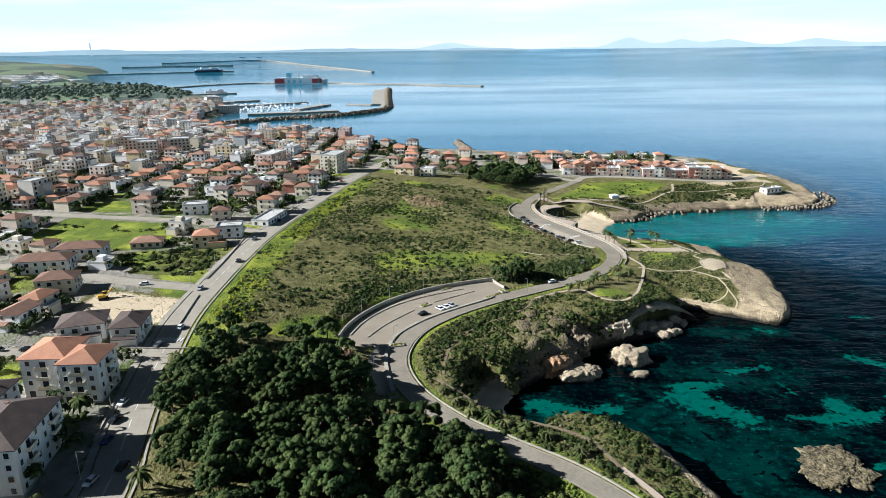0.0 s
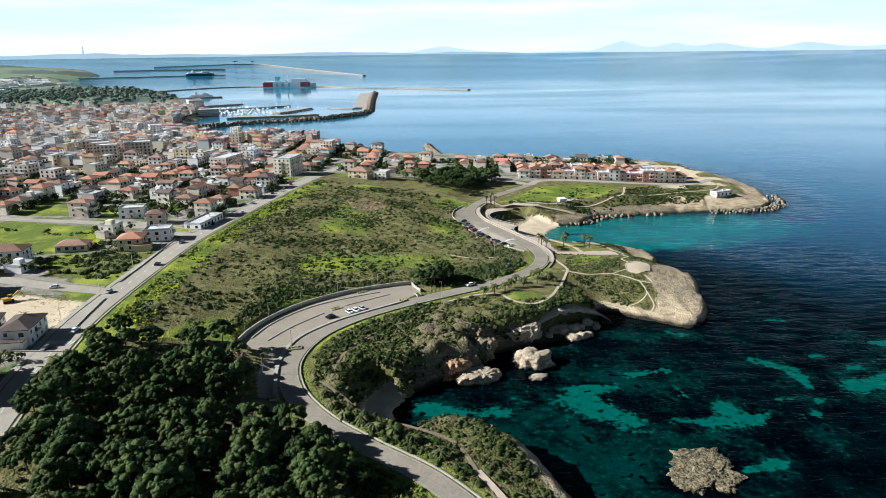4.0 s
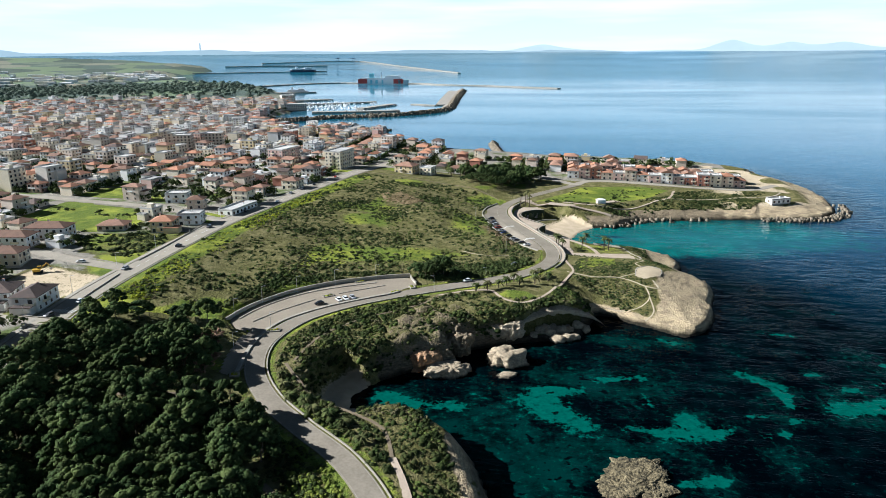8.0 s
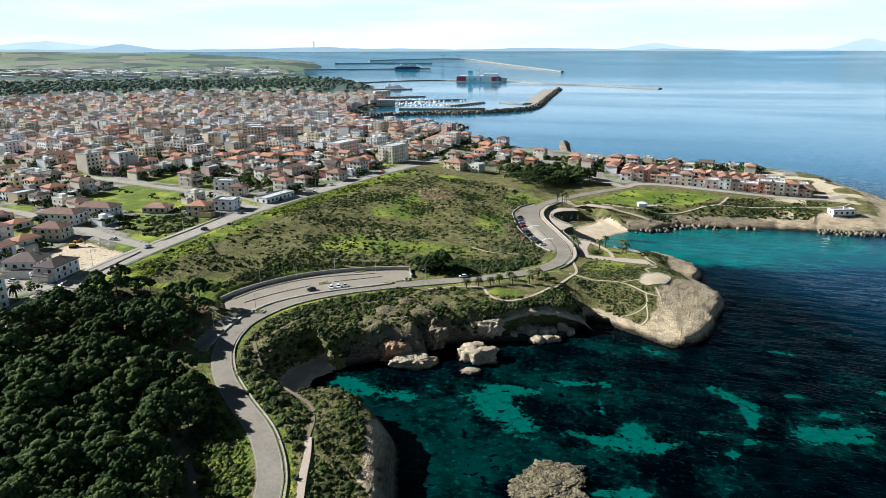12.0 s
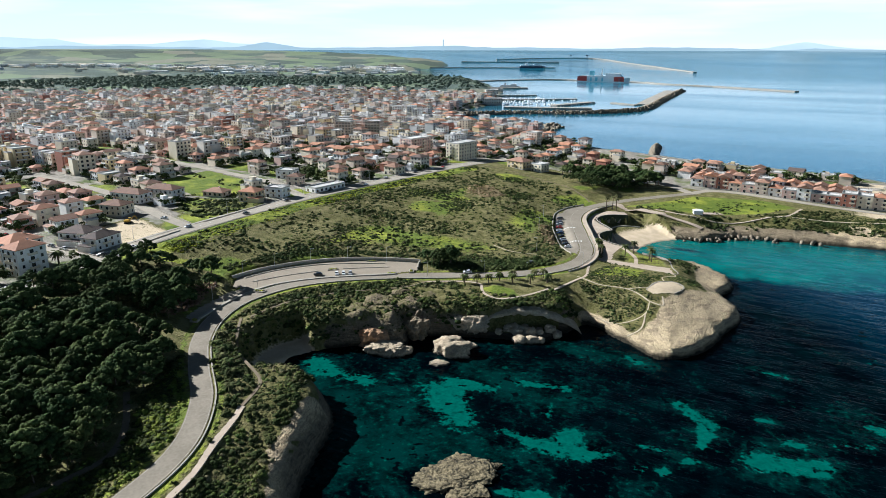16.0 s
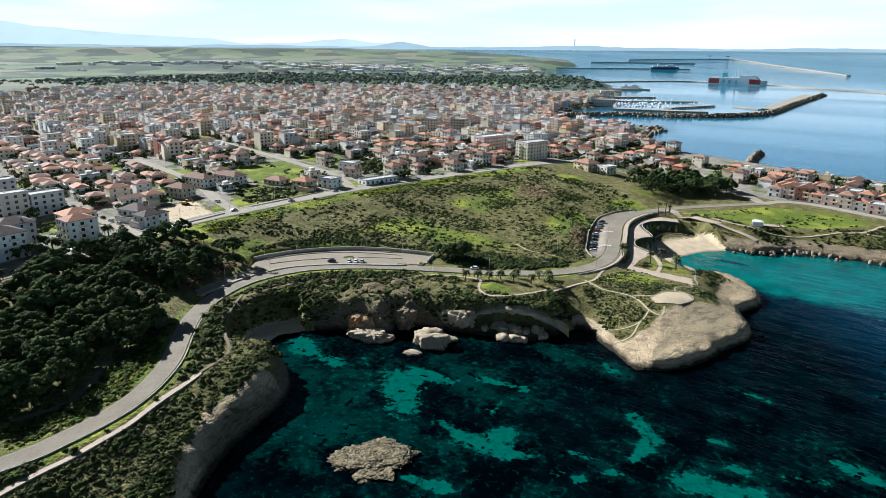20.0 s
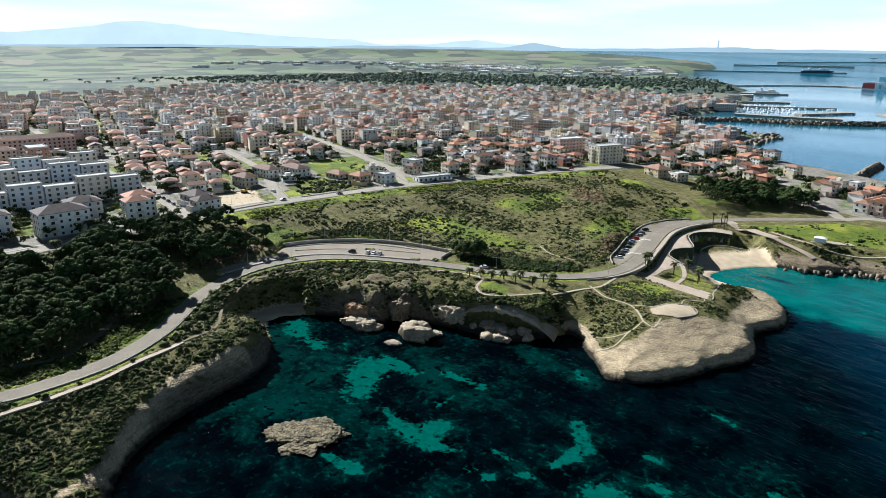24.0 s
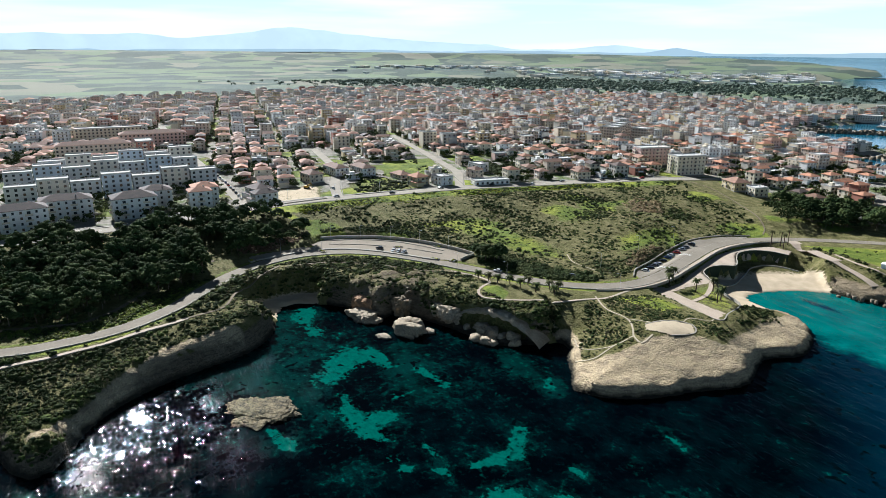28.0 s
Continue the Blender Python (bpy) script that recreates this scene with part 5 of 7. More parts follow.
# villas and houses along the ridge road
put("villa", "white two-storey villa with grey tiled roof and terraces", "house", -131, 216, 15, 13, 2, 20, "white", "dark", extra=((0, -8.2, 12, 3.6, 3.0, "white"),))
put("villa", "white villa with dark tiled roofs beside the junction", "house", -114, 216, 10, 15, 2, 10, "white", "dark", extra=((0, -9, 8, 3.4, 3.0, "white"),))
put("house", "cream two-storey house with brown hip roof by the bare lot", "house", -166, 260, 15, 11, 2, 15, "cream", "brown")
put("house", "long white two-storey house with dark red roof", "house", -186, 284, 23, 11, 2, 10, "white", "brown")
put("house", "white two-storey terrace with dark red roof and balconies", "house", -180, 304, 22, 11, 2, 10, "white", "brown")
put("house", "white modern flat-roofed house", "house", -122, 346, 13, 10, 2, 12, "white", "brown", "flat")
put("villa", "orange-yellow villa with red tiled roofs and terraces", "house", -129, 330, 12, 11, 2, 12, "yellow", "orange", extra=((6, -5, 8, 6, 3.0, "yellow"),))
put("bungalow", "low house with wide brown tiled roof among trees", "house", -159, 328, 15, 10, 1, 12, "peach", "brown", balconies=False)
put("low_building", "long low white building with a flat roof by the road", "building", -110, 380, 10, 27, 1, -8, "white", "brown", "flat", balconies=False)
put("house", "white flat-roofed house with a terrace", "house", -160, 396, 14, 10, 2, 14, "white", "brown", "flat")
put("house", "orange house with a brown tiled roof", "house", -139, 382, 10, 9, 2, 14, "peach", "brown")
put("house", "cream house with brown hip roof beside the ridge road", "house", -106, 458, 12, 11, 2, -8, "cream", "brown")
put("apartment_building", "cream six-storey flats with banded balconies", "apartment building", -106, 566, 26, 15, 5, 80, "cream", "brown", "flat")
put("apartment_building", "pink six-storey flats with balconies", "apartment building", -163, 578, 15, 30, 5, -10, "pink", "brown", "flat")
put("villa", "large pale yellow villa with a tiled hip roof above the meadow", "house", -43, 556, 17, 13, 2, -14, "yellow", "brown", "hip")
put("villa", "square pale yellow annexe with a flat roof", "house", -25, 558, 11, 11, 2, -14, "cream", "brown", "flat")
for x, y in ((-402, 935), (-418, 918), (-372, 905)):
    put("apartment_tower", "white tower of flats above the harbour quarter", "apartment building", x, y, 15, 18, 7, 30, "white", "brown", "flat", group="white towers")
for x, y in ((-300, 640), (-318, 660), (-280, 668), (-338, 684)):
    put("apartment_tower", "pale pink block of flats in the town", "apartment building", x, y, 18, 16, 6, 20, "peach", "brown", "flat", group="pink towers", balconies=False)

# terraced houses on the far headland
rng2 = random.Random(3)
for row, (gap, count) in enumerate(((12, 15), (28, 15), (46, 13))):
    for i in range(count):
        x = 98 + i * 9.6
        y = float(np.interp(x, (100, 128, 168, 210, 240), (582, 580, 572, 569, 574))) + gap + rng2.uniform(-1, 1)
        z, dd = land_height(np.array([x]), np.array([y]))
        if dd[0] < 12:
            continue
        put("terraced_house", "seaside terraced house with tiled roof and balconies", "house", x, y, 9.5, 11, rng2.choice((2, 2, 2, 3)) if row < 2 else 2, -2, rng2.choice(("pink", "peach", "cream", "red", "pink", "white", "peach", "red")), rng2.choice(("orange", "brown")),
            rng2.choice(("hip", "gable", "flat", "hip")), group="seaside terrace", balconies=row == 0)


# the rest of the town, lot by lot, on its street grid
def blocks_of(w, d, storeys, rng):
    """A house's volumes: the main one and perhaps a lower wing; x, y, w, d, storeys."""
    out = [(0, 0, w, d, storeys)]
    if storeys > 1 and rng.random() < 0.65:
        side = rng.choice((-1, 1))
        if rng.random() < 0.5:
            out.append((side * w * 0.18, -d / 2 - 1.6, w * 0.6, 3.2, rng.choice((1, storeys - 1))))
        else:
            out.append((side * (w / 2 + 1.5), d * 0.1, 3.0, d * 0.7, rng.choice((1, storeys - 1))))
    return out


def house_shell(body, top, w, d, storeys, wall, roof, kind, rng, m=None, pieces=None):
    """Walls and roofs of a town house; with pieces, its wings, huts and balconies are gathered one by one."""
    m = m or Matrix.Identity(4)

    def lump(name, whole):
        if pieces is None:
            return whole
        pieces.append((name, Lump()))
        return pieces[-1][1]
    trim = WALLS["white" if wall not in ("white", "cream") else "cream"]
    for i, (x, y, bw, bd, st) in enumerate(blocks_of(w, d, storeys, rng)):
        h, q = st * STOREY, m @ Matrix.Translation((x, y, 0))
        (lump("wing", body) if i else body).add(box(-bw / 2, bw / 2, -bd / 2, bd / 2, -3, h), WALLS[wall], q)
        cover = lump("wing_roof", top) if i else top
        if kind == "flat" or (i and rng.random() < 0.6):
            cover.add(flat_top(bw, bd, h + 0.2), ROOFS["flat"], q)
            if i == 0 and rng.random() < 0.5:
                lump("stair_hut", top).add(box(-1.8, 1.6, -1.5, 1.8, h, h + 2.5), WALLS[wall], q)
        else:
            cover.add(hip(bw, bd, h + 0.22, min(bw, bd) * 0.2, 0.5, kind == "gable"), ROOFS[roof], q)
    for s in range(1, storeys):
        for rot, length, off in ((0, w, d / 2), (90, d, w / 2)):
            if rng.random() < 0.6:
                c, half = rng.uniform(-0.2, 0.2) * length, length * rng.uniform(0.14, 0.34)
                q = m @ pose(0, 0, 0, 0, 0, rot)
                deck = lump("balcony", body)
                deck.add(box(c - half, c + half, -off - 1.2, -off, s * STOREY - 0.15, s * STOREY), CONCRETE, q)
                deck.add(box(c - half, c + half, -off - 1.2, -off - 1.1, s * STOREY, s * STOREY + 0.9), trim, q)


def simple_house(lump, m, w, d, storeys, wall, roof, kind, rng):
    house_shell(lump, lump, w, d, storeys, wall, roof, kind, rng, m)
    for length, rot, off in faces_of(w, d)[:2]:
        n = max(1, int(length / 3.4))
        q = m @ pose(0, 0, 0, 0, 0, rot)
        for s in range(storeys):
            for i in range(n):
                u = (i + 0.5) / n * length - length / 2
                b = s * STOREY + 0.9
                lump.add(([(u - 0.6, -off - 0.05, b), (u + 0.6, -off - 0.05, b), (u + 0.6, -off - 0.05, b + 1.5), (u - 0.6, -off - 0.05, b + 1.5)], [(0, 1, 2, 3)]), GLASS if (i + s) % 3 else SHUTTER, q)


OPEN_RINGS = [np.array(r, float) for r in GREEN_RINGS[4:7]] + [np.array(SAND_RINGS[0], float), np.array([(-150, 300), (-112, 300), (-112, 330), (-150, 330)], float)]


def build_town():
    rng = random.Random(8)
    blocks, singles, gardens = {}, [], []
    lots = []
    for i in range(-72, 26):
        for j in range(-14, 84):
            lots.append((i * 15.2 + (i // 3) * 7.5 + rng.uniform(-1.2, 1.2) + 30, 60 + j * 14.6 + (j // 4) * 7.5 + rng.uniform(-1.2, 1.2)))
    ux, vy = np.array([l[0] for l in lots]), np.array([l[1] for l in lots])
    # the grid leans with the coast
    x = ux + (vy - 200) * -0.05 - 30
    y = vy + (ux + 100) * -0.13
    main_x = np.interp(y, MAIN_ROAD[:, 1], MAIN_ROAD[:, 0])
    z, d = land_height(x, y)
    ok = (d > 16) & off_roads(x, y, 6.0) & ((x < main_x - 14) | (y > 590)) & (np.hypot(x + 480, (y - 520) / 1.35) < 700)
    ok &= ~((x > -260) & (y < 200)) & ~((x > 84) & (y < 655)) & ~((x > 0) & (y < 600)) & ~((x > -30) & (y > 690))
    for ring in OPEN_RINGS:
        ok &= ~inside(x, y, ring)
    for i in np.where(ok)[0]:
        if any((x[i] - a) ** 2 + (y[i] - b) ** 2 < (r + 5.5) ** 2 for a, b, r in TAKEN):
            continue
        near = x[i] > -255 and y[i] < 470
        inner = min(1.0, max(0.0, (-x[i] - 200) / 250 + (y[i] - 500) / 500))
        if rng.random() < 0.10 + 0.06 * (1 - inner):
            for _ in range(4):
                gardens.append((x[i] + rng.uniform(-5, 5), y[i] + rng.uniform(-5, 5), z[i]))
            continue
        tall = rng.random() < 0.06 + 0.42 * inner
        tall = tall and not (x[i] > -90 and y[i] > 560) and not (x[i] > -260 and y[i] < 540)
        st = rng.choice((3, 4, 4, 5)) if tall else rng.choice((1, 2, 2, 2, 3))
        w, dd = (rng.uniform(12, 14.5), rng.uniform(10.5, 13)) if tall else (rng.uniform(9, 13), rng.uniform(8, 11))
        wall = rng.choice(("white", "white", "white", "cream", "cream", "cream", "beige", "peach", "peach", "pink", "yellow", "red" if rng.random() < 0.4 else "white", "grey" if inner > 0.5 else "cream"))
        roof = rng.choice(("orange", "orange", "orange", "brown", "brown", "brown", "dark"))
        kind = rng.choice(("flat", "flat", "hip") if tall else ("hip", "hip", "hip", "gable", "flat"))
        turn = -7 + rng.choice((0, 90)) + rng.uniform(-4, 4)
        m = pose(x[i], y[i], z[i], 0, 0, turn)
        if near or (x[i] > -345 and y[i] < 640):
            singles.append((m, w, dd, st, wall, roof, kind, near))
        else:
            simple_house(blocks.setdefault((int(x[i] // 260), int(y[i] // 260)), Lump()), m, w, dd, st, wall, roof, kind, rng)
        for _ in range(7 if inner < 0.6 else 3):
            gardens.append((x[i] + rng.uniform(6, 8.5) * rng.choice((-1, 1)), y[i] + rng.uniform(-8, 8), z[i]))
    singles.sort(key=lambda q: (q[0].translation - Vector((60, 250, 0))).length)
    for q in singles[285:]:
        simple_house(blocks.setdefault((int(q[0].translation.x // 260), int(q[0].translation.y // 260)), Lump()), *q[:7], rng)
    singles = singles[:285]
    words = {"hip": "hip", "gable": "gabled", "flat": "flat"}
    for m, w, dd, st, wall, roof, kind, near in singles:
        t = thing("house", f"{wall} plastered house of the town with a {words[kind]} {'concrete' if kind == 'flat' else roof + ' tiled'} roof", "house", m, "town houses")
        h = st * STOREY
        body, top = Lump(), Lump()
        pieces = []
        house_shell(body, top, w, dd, st, wall, roof, kind, rng, None, pieces)
        for piece, lump in pieces:
            part(piece, lump.mesh(piece), t)
        part("wall", body.mesh("wall"), t)
        part("roof", top.mesh("roof"), t)
        if not near:
            panes = Lump()
            for length, rot, off in faces_of(w, dd)[:2]:
                for s in range(st):
                    window_row(panes, length, max(1, int(length / 3.6)), s, pose(0, 0, 0, 0, 0, rot) @ Matrix.Translation((0, -off - 0.03, s * STOREY + 1.0)))
            tagged(part("glazing", panes.mesh("glazing"), t), kind="stuff")
            continue
        for length, rot, off in faces_of(w, dd)[:2]:
            n = max(1, int(length / 4.2))
            for s in range(st):
                for i in range(n):
                    uu = (i + 0.5) / n * length - length / 2
                    part("window", WINDOWS[(i + s) % 2], t, "", pose(0, 0, 0, 0, 0, rot) @ Matrix.Translation((uu, -off - 0.03, s * STOREY + 1.0)))
        if rng.random() < 0.5:
            part("chimney", CHIMNEY, t, "", Matrix.Translation((w * 0.2, dd * 0.15, h + 0.9)))
    for lump in blocks.values():
        tagged(new("town_quarter", lump.mesh("town_quarter")), "crowded far quarter of pale houses with tiled roofs", "houses", kind="stuff")
    return gardens


gardens = build_town()
g = np.array(gardens)
rngp = np.random.RandomState(77)
# trees between the blocks of flats
yard = np.stack([rngp.uniform(-275, -92, 420), rngp.uniform(62, 204, 420)], 1)
yard = yard[[all((x - a) ** 2 + (y - b) ** 2 > (r * 0.72) ** 2 for a, b, r in TAKEN) for x, y in yard]]
g = np.vstack([g, np.column_stack([yard, land_height(yard[:, 0], yard[:, 1])[0] + 0.8])])
g = g[off_roads(g[:, 0], g[:, 1], 0.0)]
tall = rngp.choice((1.4, 2.4, 3.6), len(g))
c = np.repeat(g, 4, axis=0) + rngp.normal(size=(len(g) * 4, 3)) * (1.3, 1.3, 0.7)
c[:, 2] += np.repeat(tall, 4)
v, f = tufts(rngp, c, rngp.uniform(1.1, 2.2, len(c)), 15, 0.75)
tagged(new("garden_trees", mesh_np("garden_trees", v, f, [SCRUB])), "dark green garden trees between the town's houses", "trees", kind="stuff")


# ---- car park, paths, walls ----
def drape(name, ring, mat, lift, cell, label, category, level=None):
    """Paving laid over the ground within a ring."""
    ring = np.array(ring, float)
    lo, hi = ring.min(0), ring.max(0)
    xs, ys = np.arange(lo[0], hi[0] + cell, cell), np.arange(lo[1], hi[1] + cell, cell)
    gx, gy = np.meshgrid(xs, ys)
    z = land_height(gx, gy)[0] + lift if level is None else np.full(gx.shape, level)
    i = np.arange(gx.size).reshape(gx.shape)
    q = np.stack([i[:-1, :-1], i[:-1, 1:], i[1:, 1:], i[1:, :-1]], -1).reshape(-1, 4)
    mid = np.stack([gx.ravel()[q].mean(1), gy.ravel()[q].mean(1)], 1)
    q = q[inside(mid[:, 0], mid[:, 1], ring)]
    used, inv = np.unique(q, return_inverse=True)
    v = np.stack([gx.ravel(), gy.ravel(), z.ravel()], 1)[used]
    ob = new(name, mesh_np(name, v, inv.reshape(-1, 4), [mat]))
    return tagged(ob, label, category, kind="structure")


def wall_along(name, line, width, height, mat, label, category="wall", foot=1.0, offset=0.0, sink=None):
    """A low wall along a line, with a coping."""
    n = sides(line) * (width / 2)
    base = line.copy()
    base[:, :2] += sides(line) * offset
    ob = thing(name, label, category)
    low = base.copy()
    low[:, 2] += height
    part("wall_body", strip("wall_body", low, -width / 2, width / 2, 0, mat, height + foot), ob)
    cap = low.copy()
    part("coping", strip("coping", cap, -width / 2 - 0.06, width / 2 + 0.06, 0.08, KERB, 0.12), ob)
    return ob


def level_line(points, z, step=2.0):
    return spline([(x, y, z) for x, y in points], step)


PARK_Z = 12.78
drape("car_park", PARK_RING, PARK_ASPHALT, 0, 0.8, "sun-bleached asphalt car park beside the coast road", "car park", PARK_Z + 0.10)
drape("lay_by", [(-29, 228), (-24, 234), (-21, 222), (-19.5, 205), (-18, 192), (-24, 191), (-28, 204), (-30, 216)], PARK_ASPHALT, 0.14, 0.9, "worn asphalt strip below the car park", "lay-by")
REAR = [(-44, 234), (-42, 246), (-37, 259), (-28, 273), (-15, 285), (-2, 293), (9, 298), (18, 301)]
wall_along("retaining_wall", level_line(REAR, PARK_Z, 2), 0.5, 1.7, WALLSTONE, "long pale retaining wall behind the car park", foot=2)
wall_along("retaining_wall", level_line([(18, 301), (20, 296), (23, 291)], PARK_Z, 2), 0.5, 1.2, WALLSTONE, "short pale wall closing the car park", foot=2)
wall_along("kerb", level_line([(-40, 238), (-37, 250), (-31, 262), (-22, 273), (-10, 282), (4, 290)], PARK_Z, 2), 0.5, 0.35, KERB, "raised kerb along the rear of the car park", "kerb")
MEDIAN = [(-24, 229), (-22, 238), (-17, 247), (-9, 257), (2, 267), (13, 276), (17, 280)]
wall_along("kerb", level_line(MEDIAN, 12.7, 2), 1.3, 0.45, KERB, "kerbed strip between the car park and the road", "kerb")
wall_along("kerb", level_line([(-19, 194), (-22, 206), (-24, 218), (-24, 229)], 12.5, 2), 1.2, 0.5, KERB, "kerbed strip between the lay-by and the road", "kerb")
wall_along("divider", level_line([(-33, 236), (-27, 249), (-17, 264)], PARK_Z, 2), 0.35, 0.3, KERB, "long low divider across the car park", "kerb")
wall_along("divider", level_line([(-9, 273), (0, 280), (9, 287)], PARK_Z, 2), 0.35, 0.3, KERB, "low divider across the car park", "kerb")


def planter(x, y, w, d, turn, label):
    z = max(height_at(x, y), 12.7)
    t = thing("planter", label, "planter", pose(x, y, z, 0, 0, turn))
    rim = Lump()
    for s in (box(-w / 2, w / 2, -d / 2, -d / 2 + 0.35, -0.3, 0.5), box(-w / 2, w / 2, d / 2 - 0.35, d / 2, -0.3, 0.5), box(-w / 2, -w / 2 + 0.35, -d / 2, d / 2, -0.3, 0.5), box(w / 2 - 0.35, w / 2, -d / 2, d / 2, -0.3, 0.5)):
        rim.add(s, KERB)
    part("rim", rim.mesh("rim"), t)
    r = np.random.RandomState(int(x * 3 + y))
    c = np.stack([r.uniform(-w / 2 + 0.6, w / 2 - 0.6, 7), r.uniform(-d / 2 + 0.5, d / 2 - 0.5, 7), np.full(7, 0.45)], 1)
    v, f = tufts(r, c, r.uniform(0.3, 0.5, 7), 14, 0.2)
    part("plants", mesh_np("plants", v, f, [LIME_SCRUB]), t)


planter(-12.5, 269.5, 5, 2.6, 40, "kerbed planting bed in the middle of the car park")
planter(15.5, 279.5, 4.5, 2.2, 40, "kerbed bed at the car park's end")
planter(-21, 229, 5.5, 2.6, 15, "kerbed bed at the car park entrance")
planter(-30, 226, 4.5, 3, 60, "kerbed bed with dark shrubs at the lay-by")
planter(22, 287, 4, 2.5, -60, "kerbed bed beside the thicket")
planter(-18.6, 191.4, 3.2, 2.4, 20, "kerbed bed at the tip of the lay-by")
planter(-4, 290, 5, 1.6, 35, "narrow bed by the rear wall")

# pale verge kerb along the seaward side of the coast road
road_s = COAST_ROAD
wall_along("verge_kerb", road_s[(road_s[:, 1] > 60) & (road_s[:, 1] < 400)], 0.32, 0.25, KERB, "pale kerb along the seaward edge of the coast road", "kerb", 0.5, -4.3)
wall_along("verge_kerb", road_s[(road_s[:, 1] > 330) & (road_s[:, 1] < 490)], 0.35, 0.45, KERB, "low pale wall along the beach side of the road", "kerb", 0.9, -6.6)

bend = road_s[(road_s[:, 1] > 338) & (road_s[:, 1] < 474)]
tagged(new("pavement", strip("pavement", bend, -6.4, -4.25, 0.12, PATH, 0.7)), "pinkish paved pavement along the seaward side of the bend", "pavement", kind="structure")
# stretches of walkway
for pts, half, label in WALKS:
    half *= 0.5 if "trodden" in label else 0.7 if "clifftop lawn" in label else 1.0
    earth = DIRT if "dirt" in label else TRACK if "trodden" in label else PATH
    tagged(new("pavement", strip("pavement", along(pts, 2.0, 0.16), -half, half, 0, earth, 0.4)), label, "path", kind="structure")
drape("promenade", PROMENADE, PATH, 0.16, 0.8, "pinkish paved promenade out to the headland", "promenade")
wall_along("low_wall", level_line([(86, 356.5), (108, 357.5), (131.5, 358.5), (128, 368), (122, 381.5), (108, 386.5)], 9.3, 2), 0.4, 0.45, WALLSTONE, "low pale wall round the promenade and its lawn")
drape("plaza", PLAZA_RING, PATH, 0.14, 1.0, "pinkish paved terrace between road and beach", "plaza")
basin_line = spline([(x, y, 9.3) for x, y in BASIN_WALL], 1.5)
# the wall's shaded face is darkened by its material
wall_along("basin_wall", basin_line, 0.5, 0.35, SHADE_STONE, "curved retaining wall above the beach, its shade put into dark colour", foot=8.0)
wall_along("basin_wall", along([(80, 400), (86, 409), (85, 420), (81, 428), (76, 438), (72, 446), (72, 456), (78, 463), (86, 466)], 1.5), 0.45, 0.5, WALLSTONE, "low curved stone wall at the edge of the sand")
drape("round_terrace", SAND_RINGS[1], material("pale_gravel", (0.52, 0.42, 0.285), 0.95, (0.3, 3.0), vary=0.25), 0.25, 0.7, "pale gravel terrace on the headland", "terrace")
TERRACE = SAND_RINGS[1]
wall_along("terrace_wall", along(TERRACE[2:] + TERRACE[:1], 1.5), 0.4, 0.3, WALLSTONE, "low stone wall round the gravel terrace")
# the long car bay beside the bend
BAY2 = [(80, 360), (75, 362), (69, 369), (60, 385), (49, 406), (41, 427), (37, 442), (38, 458), (44, 474), (47, 462), (47, 440), (64, 400), (78, 370)]
drape("parking_bay", BAY2, ASPHALT, 0.13, 1.0, "grey asphalt parking strip beside the bend", "car park")
bay_edge = along([(77, 359), (68, 368), (59, 384.5), (48, 405.5), (40, 426.5), (36, 442), (37, 460), (43, 476)], 2.0)
wall_along("bay_wall", bay_edge, 0.4, 0.6, WALLSTONE, "low pale wall along the parking strip")
for i in range(14):
    y = 372 + i * 3.0
    x = float(np.interp(y, (369, 385, 406, 427), (69, 60, 49, 41))) + 3.6
    t = new("bay_line", strip("bay_line", np.array([(x - 2, y - 1, height_at(x, y) + 0.2), (x + 3, y + 1.4, height_at(x, y) + 0.2)]), -0.1, 0.1, 0.02, PAINT, 0.01))
    tagged(t, "white parking bay line on the asphalt", "road marking", kind="structure")
# boundary walls of the ridge road, pavement and zebra crossing
for off, label in ((6.6, "pale paved pavement along the ridge road"), (-6.4, "narrow pale verge kerb along the ridge road")):
    line = MAIN_ROAD[(MAIN_ROAD[:, 1] > 40) & (MAIN_ROAD[:, 1] < 560)]
    tagged(new("pavement", strip("pavement", line, off - (1.0 if off > 0 else 0.3), off + (1.0 if off > 0 else 0.3), 0.14, KERB, 0.4)), label, "pavement", kind="structure")
zebra = thing("zebra_crossing", "worn white zebra crossing on the ridge road", "road marking", kind="structure")
for i in range(9):
    x = -104 + i * 1.15
    part("stripe", strip("stripe", np.array([(x, 210.5, 22.72), (x + 0.3, 213.5, 22.74)]), -0.28, 0.28, 0.06, PAINT, 0.02), zebra)
for y0 in np.arange(64, 540, 9.0):
    seg = MAIN_ROAD[(MAIN_ROAD[:, 1] > y0) & (MAIN_ROAD[:, 1] < y0 + 9.0)]
    if len(seg) > 1:
        tagged(new("road_marking", strip("road_marking", seg, -0.1, 0.1, 0.07, PAINT, 0.02)), "worn white centre line of the ridge road", "road marking", kind="structure")
for pts, label in (([(-90, 205), (-112, 205)], ""), ([(-112, 268), (-150, 277)], ""), ([(-113, 345), (-112, 330), (-110, 300), (-109, 275)], ""), ([(-105, 255), (-103, 240), (-101, 226)], ""), ([(-93, 150), (-98, 172), (-103, 192)], ""),
                   ([(-112, 366), (-150, 382), (-190, 391)], ""), ([(-108, 358), (-150, 368), (-210, 379)], ""), ([(108, 584), (130, 586), (168, 578), (212, 575), (236, 580)], "")):
    wall_along("garden_wall", along(pts, 3.0), 0.3, 0.55, WALLSTONE, "pale plastered garden wall along the street")

# ---- street furniture ----
STEEL = material("galvanised_steel", (0.5, 0.5, 0.5), 0.4, metal=0.8)


